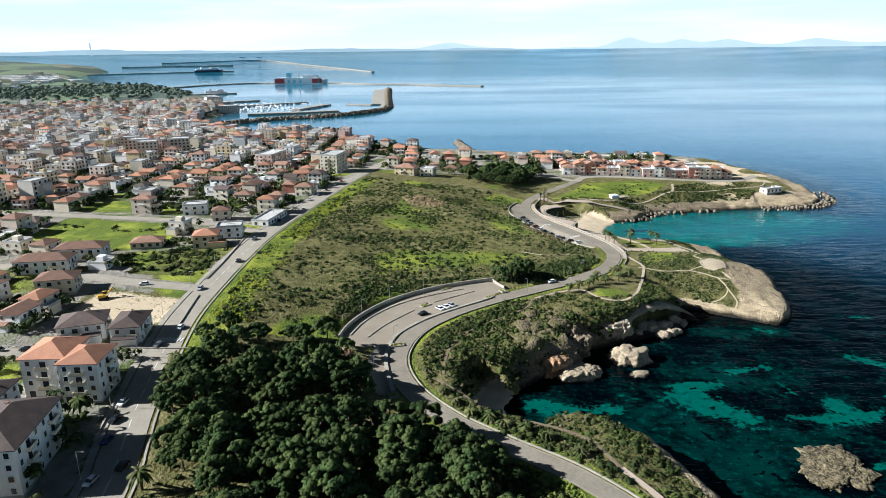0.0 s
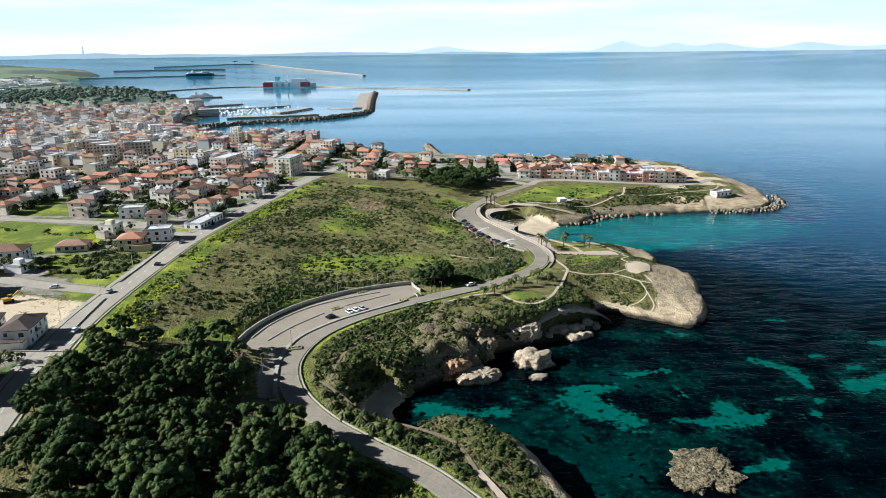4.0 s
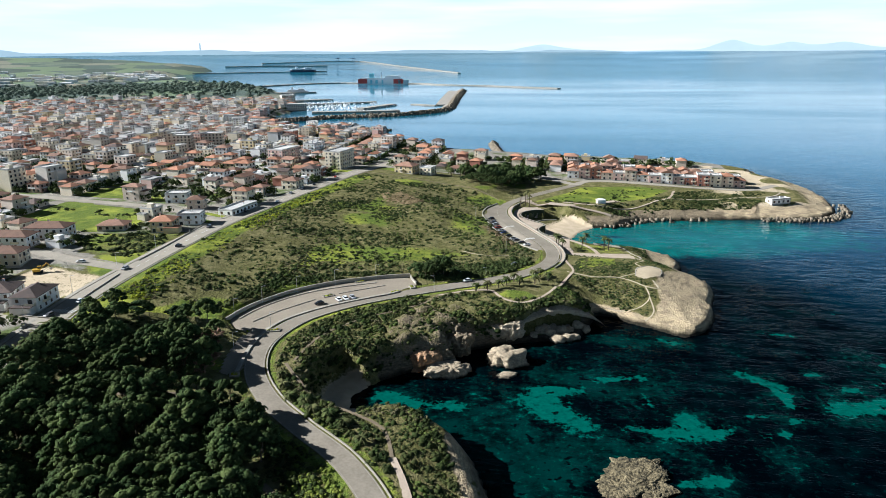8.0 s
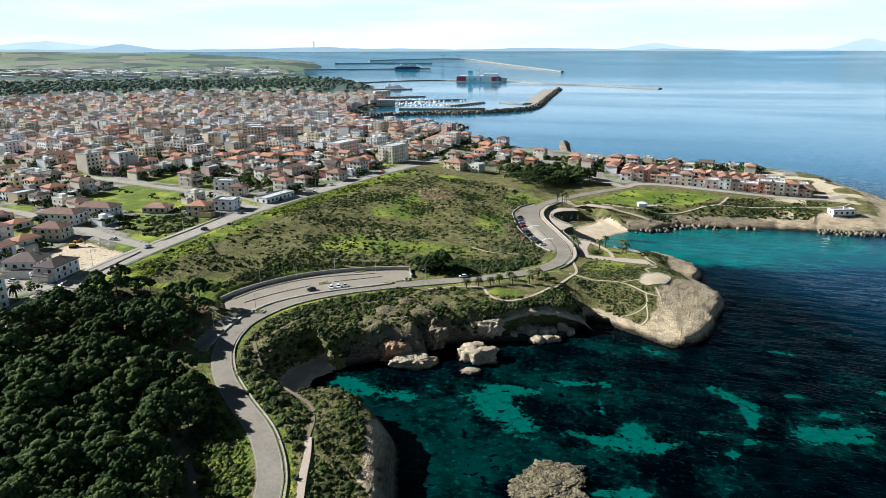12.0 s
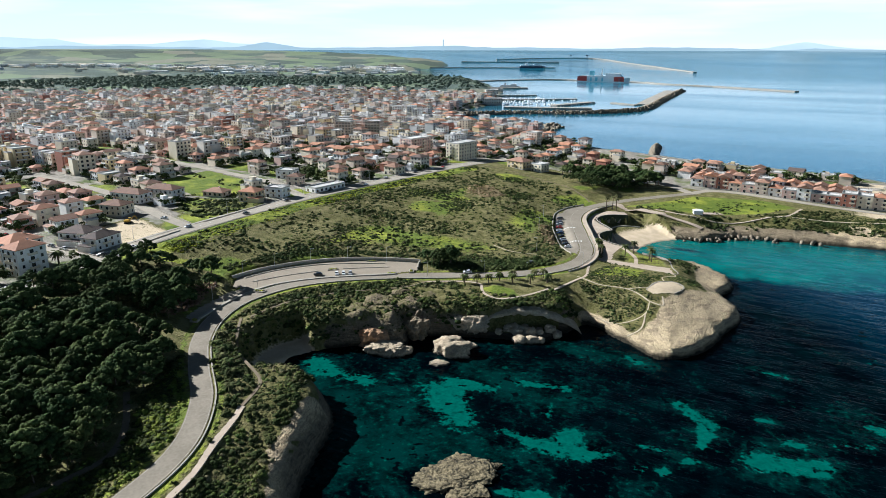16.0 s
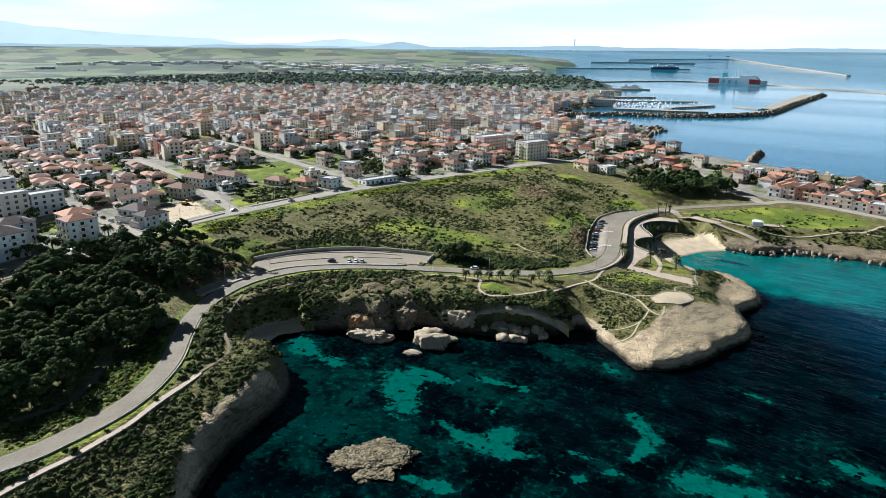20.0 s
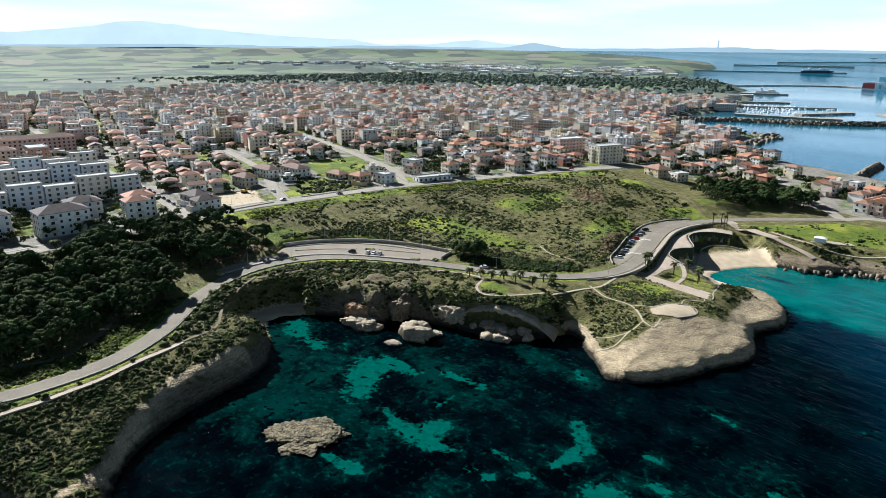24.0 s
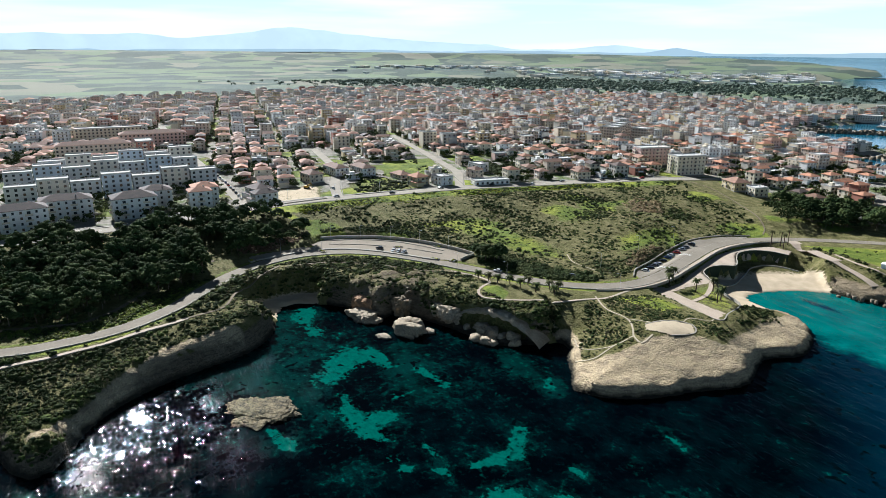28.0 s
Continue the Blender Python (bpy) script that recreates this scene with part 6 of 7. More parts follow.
def lamp_kind():
    post = trunk_mesh("post", 8.0, 0.1, 0.06, (0, 0), 0)
    post.materials.clear()
    post.materials.append(STEEL)
    arm = Lump().add(box(-0.04, 0.04, -1.4, 0.05, 7.9, 8.0), STEEL).mesh("arm")
    head = Lump().add(box(-0.14, 0.14, -1.9, -1.2, 7.86, 8.02), STEEL).mesh("lamp_head")
    return post, arm, head


LAMP = lamp_kind()


def street_lamp(x, y, turn, label="tall steel street lamp beside the road"):
    t = thing("street_lamp", label, "street lamp", pose(x, y, height_at(x, y), 0, 0, turn), "street lamps")
    for n, me in zip(("post", "arm", "lamp_head"), LAMP):
        part(n, me, t)


for x, y in ((-43, 240), (-38, 256), (-28, 271), (-14, 283), (3, 293), (-27, 208), (-22, 229)):
    street_lamp(x, y, 130, "steel lamp post at the car park")
for y in range(70, 540, 32):
    street_lamp(float(np.interp(y, MAIN_ROAD[:, 1], MAIN_ROAD[:, 0])) - 7.0, y, 90)
for x, y in ((60, 352), (46, 388), (34, 424), (90, 340), (55, 300), (33, 284)):
    street_lamp(x, y, -40)

PAINTS = [material("car_" + n, c, 0.25, metal=0.1, spec=0.5) for n, c in (("white", (0.75, 0.75, 0.75)), ("silver", (0.42, 0.43, 0.45)), ("black", (0.015, 0.015, 0.018)), ("red", (0.35, 0.03, 0.02)), ("blue", (0.03, 0.06, 0.18)), ("grey", (0.12, 0.12, 0.13)))]
CAR_WORDS = ("white", "silver", "black", "red", "dark blue", "dark grey")
TYRE = material("tyre_rubber", (0.02, 0.02, 0.02), 0.9)


def car_body(mat):
    bm = bmesh.new()
    prof = ((-2.1, 0.35), (-2.1, 0.75), (-1.9, 0.92), (-1.0, 0.98), (-0.9, 0.98), (1.2, 0.98), (2.0, 0.9), (2.1, 0.7), (2.1, 0.35))
    a = [bm.verts.new((x, -0.85, z)) for x, z in prof]
    b = [bm.verts.new((x, 0.85, z)) for x, z in prof]
    n = len(prof)
    bm.faces.new(a)
    bm.faces.new(b[::-1])
    for i in range(n):
        bm.faces.new((a[i], b[i], b[(i + 1) % n], a[(i + 1) % n]))
    bmesh.ops.bevel(bm, geom=bm.edges[:], offset=0.06, segments=1, affect="EDGES")
    me = bpy.data.meshes.new("body")
    bm.to_mesh(me)
    bm.free()
    me.materials.append(mat)
    return me


def car_cabin(mat):
    v = [(-1.2, -0.8, 0.97), (1.7, -0.8, 0.97), (1.7, 0.8, 0.97), (-1.2, 0.8, 0.97), (-0.5, -0.62, 1.46), (1.2, -0.62, 1.46), (1.2, 0.62, 1.46), (-0.5, 0.62, 1.46)]
    return mesh_from("glasshouse", v, [(0, 1, 5, 4), (1, 2, 6, 5), (2, 3, 7, 6), (3, 0, 4, 7)], GLASS), Lump().add(box(-0.52, 1.22, -0.63, 0.63, 1.45, 1.5), mat).mesh("roof_panel")


def wheel_mesh():
    bm = bmesh.new()
    bmesh.ops.create_cone(bm, cap_ends=True, segments=12, radius1=0.33, radius2=0.33, depth=0.22, matrix=Matrix.Rotation(radians(90), 4, "X"))
    me = bpy.data.meshes.new("wheel")
    bm.to_mesh(me)
    bm.free()
    me.materials.append(TYRE)
    return me


WHEEL = wheel_mesh()
RIM = Lump().add(box(-0.16, 0.16, -0.125, 0.125, -0.16, 0.16), STEEL).mesh("rim")
CARS = [(car_body(m), *car_cabin(m)) for m in PAINTS]


def car(x, y, turn, k, where, z=None):
    z = (height_at(x, y) + 0.17) if z is None else z
    t = thing("car", f"{CAR_WORDS[k]} car parked {where}" if "lane" not in where else f"{CAR_WORDS[k]} car standing {where}", "car", pose(x, y, z, 0, 0, turn), "cars")
    for n, me in zip(("body", "glasshouse", "roof_panel"), CARS[k]):
        part(n, me, t)
    for wx in (-1.3, 1.3):
        for wy in (-0.78, 0.78):
            part("rim", RIM, part("wheel", WHEEL, t, "", Matrix.Translation((wx, wy, 0.33))))


for i, (x, y, turn, k) in enumerate(((-13, 259, 42, 2), (-6, 264.5, 130, 0), (-3.5, 266.5, 130, 0), (-1, 268.5, 130, 1))):
    car(x, y, turn, k, "in the clifftop car park", PARK_Z + 0.12)
for i in range(11):
    y = 372 + i * 5.6 + (i % 3) * 0.8
    x = float(np.interp(y, (369, 385, 406, 427, 442, 458), (72.2, 63.2, 52.2, 44.2, 40.2, 41)))
    car(x, y, 20 + i * 1.5, (0, 2, 5, 1, 2, 4, 0, 3, 1, 5, 2)[i], "nose-in along the parking strip")
for y, off, k, head in ((133, 4.2, 0, 84), (150, 4.4, 4, 84), (160, 4.4, 2, 84), (169, 4.3, 0, 84), (139, -1.8, 2, 264), (207, 2.5, 5, 80), (222, -1.8, 0, 268), (300, -2, 2, 270), (262, 3, 1, 90), (338, 2, 5, 90), (378, 2.5, 2, 100), (408, -2, 0, 278), (436, 4, 1, 98), (452, 4, 5, 98), (470, 4, 2, 98), (490, 3.8, 0, 98), (505, 3.8, 3, 98)):
    car(float(np.interp(y, MAIN_ROAD[:, 1], MAIN_ROAD[:, 0])) - off, y, head, k, "beside the ridge road's lane", float(np.interp(y, MAIN_ROAD[:, 1], MAIN_ROAD[:, 2])) + 0.06)
for i in range(14):
    x = -125 - i * 9.5
    car(x, 200.5 - (i // 7) * 0.8 + 2.6 - i * 0.45, 3, (0, 1, 2, 5, 0, 3, 4)[i % 7], "along a town street")
for x, y, turn, k in ((46, 300, 36, 0), (-133, 266.5, 13, 0), (-92, 100, 10, 0), (-93, 92, 10, 1), (-95, 86, 10, 2), (66, 330, 50, 5)):
    car(x, y, turn, k, "beside the road")
kx, ky = 117, 492
kiosk = thing("kiosk", "small white kiosk with a pitched top on the meadow", "kiosk", pose(kx, ky, height_at(kx, ky), 0, 0, 20))
part("wall", Lump().add(box(-3, 3, -2, 2, -0.5, 2.6), WALLS["white"]).mesh("wall"), kiosk)
part("roof", Lump().add(hip(6, 4, 2.7, 1.0, 0.3), WALLS["white"]).mesh("roof"), kiosk)
drape("kiosk_terrace", [(114, 488), (124, 496), (132, 502), (128, 506), (118, 499), (111, 493)], PATH, 0.2, 0.8, "pale paved terrace round the kiosk", "terrace")
house("bathing_hut", "long low white building on the far headland", "building", 248, 527, 16, 7, 1, 25, "white", "brown", "flat", balconies=False)


for x0, y0, x1, y1 in ((53.1, 410.7, 59.9, 412.8), (67.7, 382.6, 73.9, 385.4)):
    hatch = thing("hatched_marking", "white hatched bars painted across the parking strip", "road marking", kind="structure")
    for i in range(8):
        s = (i + 0.5) / 8
        x, y = x0 + (x1 - x0) * s, y0 + (y1 - y0) * s
        z = height_at(x, y) + 0.2
        part("stripe", strip("stripe", np.array([(x + 0.4, y - 1.1, z), (x - 0.4, y + 1.1, z)]), -0.22, 0.22, 0.02, PAINT, 0.02), hatch)


def excavator(x, y, turn):
    """A small tracked digger."""
    z = height_at(x, y)
    t = thing("excavator", "yellow tracked excavator parked on the bare lot", "excavator", pose(x, y, z, 0, 0, turn))
    yellow = material("digger_yellow", (0.55, 0.33, 0.03), 0.5, (0.3, 2.0), vary=0.3)
    for sy in (-1.1, 1.1):
        part("track", Lump().add(box(-1.9, 1.9, sy - 0.3, sy + 0.3, 0.0, 0.8), TYRE).mesh("track"), t)
    part("body", Lump().add(box(-2.0, 1.0, -1.2, 1.2, 0.9, 2.0), yellow).mesh("body"), t)
    part("cab", Lump().add(box(0.0, 1.4, 0.1, 1.2, 2.0, 3.0), GLASS).add(box(-0.05, 1.45, 0.05, 1.25, 3.0, 3.12), yellow).mesh("cab"), t)
    part("boom", Lump().add(box(-0.2, 0.2, -0.25, 0.25, 0, 4.2), yellow, pose(1.0, -0.3, 1.8, 0, 48, 0)).mesh("boom"), t)
    part("dipper", Lump().add(box(-0.16, 0.16, -0.2, 0.2, 0, 2.8), yellow, pose(4.0, -0.3, 4.5, 0, 150, 0)).mesh("dipper"), t)
    part("bucket", Lump().add(box(-0.5, 0.5, -0.5, 0.5, -0.4, 0.5), STEEL, pose(5.3, -0.3, 1.7, 0, 30, 0)).mesh("bucket"), t)


excavator(-142.6, 250.6, 35)

# ---- rocks in the sea ----
def rock_material():
    m = bpy.data.materials.new("limestone")
    m.use_nodes = True
    k = Nodes(m)
    p = k.n["Principled BSDF"]
    v = k.pos()
    c = k.mix(k.span(k.noise(v, 0.7), 0.35, 0.65), (0.44, 0.35, 0.235), (0.24, 0.19, 0.125))
    c = k.mix(k.span(k.noise(v, 4.0), 0.55, 0.75), c, (0.22, 0.18, 0.125))
    up = k.n.new("ShaderNodeNewGeometry")
    sep = k.n.new("ShaderNodeSeparateXYZ")
    k.l.new(up.outputs["Position"], sep.inputs[0])
    # wet, weedy stone at the waterline
    c = k.mix(k.span(sep.outputs["Z"], 0.25, 0.9), (0.05, 0.04, 0.025), c)
    k.l.new(c, p.inputs["Base Color"])
    p.inputs["Roughness"].default_value = 0.9
    k.l.new(k.bump(k.math("ADD", k.noise(v, 0.5), k.noise(v, 1.8)), 0.5, 0.8), p.inputs["Normal"])
    return m


ROCK = rock_material()
RUBBLE = material("dark_rubble", (0.255, 0.21, 0.15), 0.95, (1.2, 6.0), second=(0.095, 0.077, 0.055), bump=0.1)
HUMP = material("weathered_brown_limestone", (0.255, 0.20, 0.13), 0.95, (0.8, 3.5), second=(0.09, 0.072, 0.046), bump=0.7)
ORANGE_ROCK = material("orange_stained_limestone", (0.45, 0.27, 0.145), 0.95, (0.8, 3.0), second=(0.22, 0.135, 0.08), bump=0.5)
PALE_ROCK = material("bleached_limestone", (0.48, 0.395, 0.28), 0.95, (0.7, 4.0), second=(0.26, 0.21, 0.145), bump=0.8)


def rock_mesh(name, rx, ry, rz, seed, rough=0.3, flat=0.5, detail=4):
    bm = bmesh.new()
    bmesh.ops.create_icosphere(bm, subdivisions=detail, radius=1)
    for v in bm.verts:
        n = v.co.normalized()
        q = n * 1.3 + Vector((seed * 7.1, seed * 3.3, 0))
        s = 1 + rough * noise.noise(q * 1.1) + rough * 0.7 * noise.noise(q * 2.7) + rough * 0.4 * noise.noise(q * 7.0) + (rough * 0.14 * noise.noise(q * 15.0) if detail > 4 else 0)
        c = n * s
        c.z = (c.z if c.z < flat else flat + (c.z - flat) * 0.25)
        v.co = (c.x * rx, c.y * ry, c.z * rz)
    me = bpy.data.meshes.new(name)
    bm.to_mesh(me)
    bm.free()
    me.materials.append(ROCK)
    me.shade_smooth()
    return me


def sea_rock(x, y, z, rx, ry, rz, turn, seed, label, **more):
    ob = new("sea_rock", rock_mesh("sea_rock", rx, ry, rz, seed, **more))
    ob.matrix_basis = pose(x, y, z, 0, 0, turn)
    return tagged(ob, label, "rock", "rocks of the bay")


islet = sea_rock(113.5, 173.5, -1.0, 12.0, 9.4, 4.4, 52, 1, "flat pitted brown rock islet in the bay", rough=0.40, flat=0.32, detail=6)
islet.data.materials.clear()
islet.data.materials.append(material("weathered_brown_reef", (0.25, 0.20, 0.112), 0.95, (0.8, 2.6), second=(0.018, 0.016, 0.009), bump=1.6))
sea_rock(71, 231, -0.6, 4.2, 2.6, 2.4, 20, 2, "small low rock in the bay")
sea_rock(69.5, 243, -0.8, 8.6, 6.4, 7.4, 12, 3, "large pale rock standing off the cliff", flat=0.72, rough=0.34, detail=5)
sea_rock(47.5, 229.5, -0.6, 8.0, 5.2, 5.6, 22, 4, "pale rock shelf below the orange cliff", flat=0.6, rough=0.4, detail=5)
sea_rock(53, 231.5, -0.6, 5.5, 4, 4.0, 60, 5, "pale rock shelf below the orange cliff", flat=0.5)
sea_rock(74, 251, -0.4, 3, 2, 2.6, 0, 6, "small pale block below the cave")
for i, (x, y, r) in enumerate(((90, 266, 3.4), (94, 268, 3.2), (92.5, 271, 2.6), (97, 270, 2.4))):
    sea_rock(x, y, 0.2, r, r * 0.8, r * 0.9, i * 40, 10 + i, "white boulder at the foot of the cliff", rough=0.35, flat=0.7, detail=3)
rr = random.Random(4)
for i in range(16):
    x = 80 + i * 1.5 + rr.uniform(-1, 1)
    y = 266 + i * 0.75 + rr.uniform(0, 5)
    sea_rock(x, y, 0.6 + rr.uniform(0, 2.2), rr.uniform(1.6, 3.2), rr.uniform(1.5, 2.6), rr.uniform(1.5, 2.6), rr.uniform(0, 180), 30 + i, "fallen grey boulder below the cave arch", rough=0.3, flat=0.8, detail=3)


def cave_arch():
    """A band of pale rock arching over the cave in the cliff."""
    verts, faces, n, k = [], [], 40, 9
    for i in range(n + 1):
        s = i / n
        base = Vector((69 + 43 * s, 255 + 26 * s, 0)) + Vector((-0.52, 0.85, 0)) * (4.5 + 3.5 * math.sin(math.pi * s))
        low = 0.6 + 7.6 * math.sin(math.pi * s) ** 0.75
        thick = 0.5 + 3.4 * math.sin(math.pi * s) ** 0.7
        for j in range(k):
            a = j / (k - 1)
            # from the lip, out over the face and back into the slope
            out = 1.6 * math.sin(math.pi * min(1, a * 1.15)) - 10.0 * a * a
            p = base + Vector((0.52, -0.85, 0)) * out + Vector((0, 0, low + thick * a ** 0.8))
            p += Vector((noise.noise(p * 0.35), noise.noise(p * 0.35 + Vector((9, 0, 0))), noise.noise(p * 0.5))) * 1.0 * math.sin(math.pi * s)
            p += Vector((noise.noise(p * 1.4), noise.noise(p * 1.4 + Vector((5, 0, 0))), noise.noise(p * 1.7))) * 0.5 * math.sin(math.pi * s)
            verts.append(p)
    for i in range(n):
        for j in range(k - 1):
            q = i * k + j
            faces.append((q, q + k, q + k + 1, q + 1))
    return tagged(new("cave_arch", mesh_from("cave_arch", verts, faces, PALE_ROCK, True)), "pale limestone arch over a sea cave full of boulders", "rock arch")


cave_arch()


def stained(ob, mat):
    ob.data.materials.clear()
    ob.data.materials.append(mat)
    return ob


stained(sea_rock(38.5, 233, 2.0, 6.5, 4.5, 6.5, 32, 64, "orange-brown rock buttress above the shelf", rough=0.4, flat=0.7, detail=5), ORANGE_ROCK)
for x, y, z, a, b, h, turn, seed in ((57, 258, 3, 5.5, 3.2, 5, 30, 71), (64, 260, 4, 5, 3, 4.6, 20, 72), (71, 262, 5, 5, 3, 4.4, 25, 73)):
    stained(sea_rock(x, y, z, a, b, h, turn, seed, "bleached face of limestone in the cliff beside the cave", rough=0.45, flat=0.8, detail=5), PALE_ROCK)
for x, y, z, a, b, h, turn, seed in ((51, 247, 5, 4, 3.5, 6, 10, 81), (44, 239, 6, 4.5, 4, 5.5, 60, 82), (36, 246, 9, 6, 5, 5, 40, 83), (46, 256, 9, 6, 4.5, 4.5, 100, 84), (30, 236, 7, 5, 4, 5, 0, 85)):
    stained(sea_rock(x, y, z - 1.5, a, b, h, turn, seed, "weathered grey-brown limestone hump of the bluff", rough=0.6, flat=0.8, detail=5), HUMP)


def boulder_field(name, label, line, width, top, size, seed, density=1.0):
    """Armour stones heaped along a line."""
    rng = np.random.RandomState(seed)
    length = np.linalg.norm(np.diff(line[:, :2], axis=0), axis=1).sum()
    n = int(length * width / (size * size) * density)
    t = rng.uniform(0, len(line) - 1.001, n)
    i = t.astype(int)
    p = line[i] + (line[i + 1] - line[i]) * (t - i)[:, None]
    off = rng.uniform(-1, 1, n)
    p[:, :2] += sides(line)[i] * (off * width / 2)[:, None]
    z = top * (1 - np.abs(off) ** 1.5) + rng.uniform(-0.3, 0.3, n) * size
    base = np.array([(1, 1, 1), (-1, 1, 0.8), (-1, -1, 1), (1, -1, 0.7), (1, 1, -1), (-1, 1, -1), (-1, -1, -1), (1, -1, -1)], float) * 0.5
    faces = np.array([(0, 1, 2, 3), (0, 4, 5, 1), (1, 5, 6, 2), (2, 6, 7, 3), (3, 7, 4, 0)])
    v = base[None] * rng.uniform(0.6, 1.3, (n, 8, 1)) * size
    a = rng.uniform(0, 6.28, n)
    c, s = np.cos(a)[:, None], np.sin(a)[:, None]
    v = np.stack([v[..., 0] * c - v[..., 1] * s, v[..., 0] * s + v[..., 1] * c, v[..., 2]], -1) + np.stack([p[:, 0], p[:, 1], z], 1)[:, None]
    x, y, zz = far_fold(v[..., 0].ravel(), v[..., 1].ravel(), v[..., 2].ravel())
    f = (faces[None] + (np.arange(n) * 8)[:, None, None]).reshape(-1, 4)
    return tagged(new(name, mesh_np(name, np.stack([x, y, zz], 1), f, [RUBBLE])), label, "rocks", kind="stuff")


boulder_field("groyne", "rubble groyne running out from the shore", level_line([(26, 745), (16, 785), (6, 830), (-2, 874)], 0), 10, 3.6, 2.4, 1, 2.2)
boulder_field("shore_boulders", "broken boulders round the far headland", level_line([(230, 498), (256, 501), (278, 508), (296, 528), (302, 556)], 0), 9, 1.4, 1.6, 2, 0.5)
boulder_field("shore_boulders", "rocks along the shore beside the beach", level_line([(112, 460), (128, 463), (146, 481), (168, 486), (198, 492)], 0), 8, 1.5, 1.7, 3, 0.22)
boulder_field("reef", "dark low reefs off the town shore", level_line([(-165, 845), (-150, 868), (-120, 872)], 0), 20, 0.5, 5.0, 4, 0.25)
boulder_field("reef", "dark low reefs off the rocky point", level_line([(-215, 1030), (-190, 1010), (-180, 960), (-172, 915)], 0), 26, 0.8, 5.0, 5, 0.4)

# ---- harbour ----
QUAY = material("pale_quay_concrete", (0.36, 0.325, 0.275), 0.9, (1.5, 20.0), vary=0.25)
RED, CYAN, NAVY, SHIPWHITE = [material(n, c, 0.5, (2.0, 20.0), vary=0.1) for n, c in (("red_ship_paint", (0.42, 0.06, 0.05)), ("cyan_ship_paint", (0.2, 0.5, 0.6)), ("navy_ship_paint", (0.03, 0.05, 0.1)), ("white_ship_paint", (0.75, 0.76, 0.77)))]


def pier(name, points, half, top, label, mat=QUAY, off=0.0):
    line = level_line(points, top, 25)
    x, y, z = far_fold(line[:, 0], line[:, 1], line[:, 2])
    line = np.stack([x, y, z], 1)
    tagged(new(name, strip(name, line, off - half, off + half, 0, mat, top + 2)), label, "pier", kind="structure")
    return line


MOLE = [(-400, 1090), (-335, 1168), (-239, 1224), (-168, 1310), (-150, 1400), (-182, 1700), (-214, 2030)]
mole = pier("mole", MOLE, 9, 3.5, "long harbour mole with rubble armour on its seaward side", off=6)
boulder_field("mole_armour", "dark rubble armour of the harbour mole", level_line(MOLE, 0, 25), 20, 5.0, 3.4, 6, 0.9)
pier("quay", [(-178, 1480), (-204, 1700), (-236, 1990)], 15, 2.6, "broad pale quay behind the mole")
pier("quay", [(-250, 1500), (-215, 1480), (-190, 1470)], 7, 2.0, "short quay of the marina")
for pts, half, label in (([(-490, 1440), (-350, 1552)], 5, "marina jetty"), ([(-400, 1270), (-300, 1300), (-240, 1330)], 10, "marina quay along the mole"), ([(-330, 1360), (-290, 1480)], 9, "marina pontoon"),
                         ([(-780, 1830), (-626, 1899)], 9, "short commercial pier"), ([(-560, 1560), (-480, 1620)], 8, "fishing pier"),
                         ([(-980, 2120), (-880, 2320), (-760, 2448), (-600, 2432), (-440, 2424), (-326, 2336), (-170, 2280)], 9, "long ferry pier"), ([(-175, 2284), (-60, 2214), (67, 2143)], 10, "brown-walled outer breakwater"),
                         ([(-1290, 2352), (-1240, 2300)], 18, "low spit of land"), ([(-1940, 3470), (-1306, 3844)], 8, "dark fuel jetty"), ([(-2577, 5000), (-1838, 5274)], 9, "far jetty"), ([(-2900, 6300), (-2405, 7535), (-1160, 5018), (-467, 3540)], 9, "long far breakwater")):
    pier("pier", pts, half, 3.2, label + " of the harbour")


def folded(x, y, z=0.0):
    a, b, c = far_fold(np.array([x], float), np.array([y], float), np.array([z], float))
    return float(a[0]), float(b[0]), float(c[0])


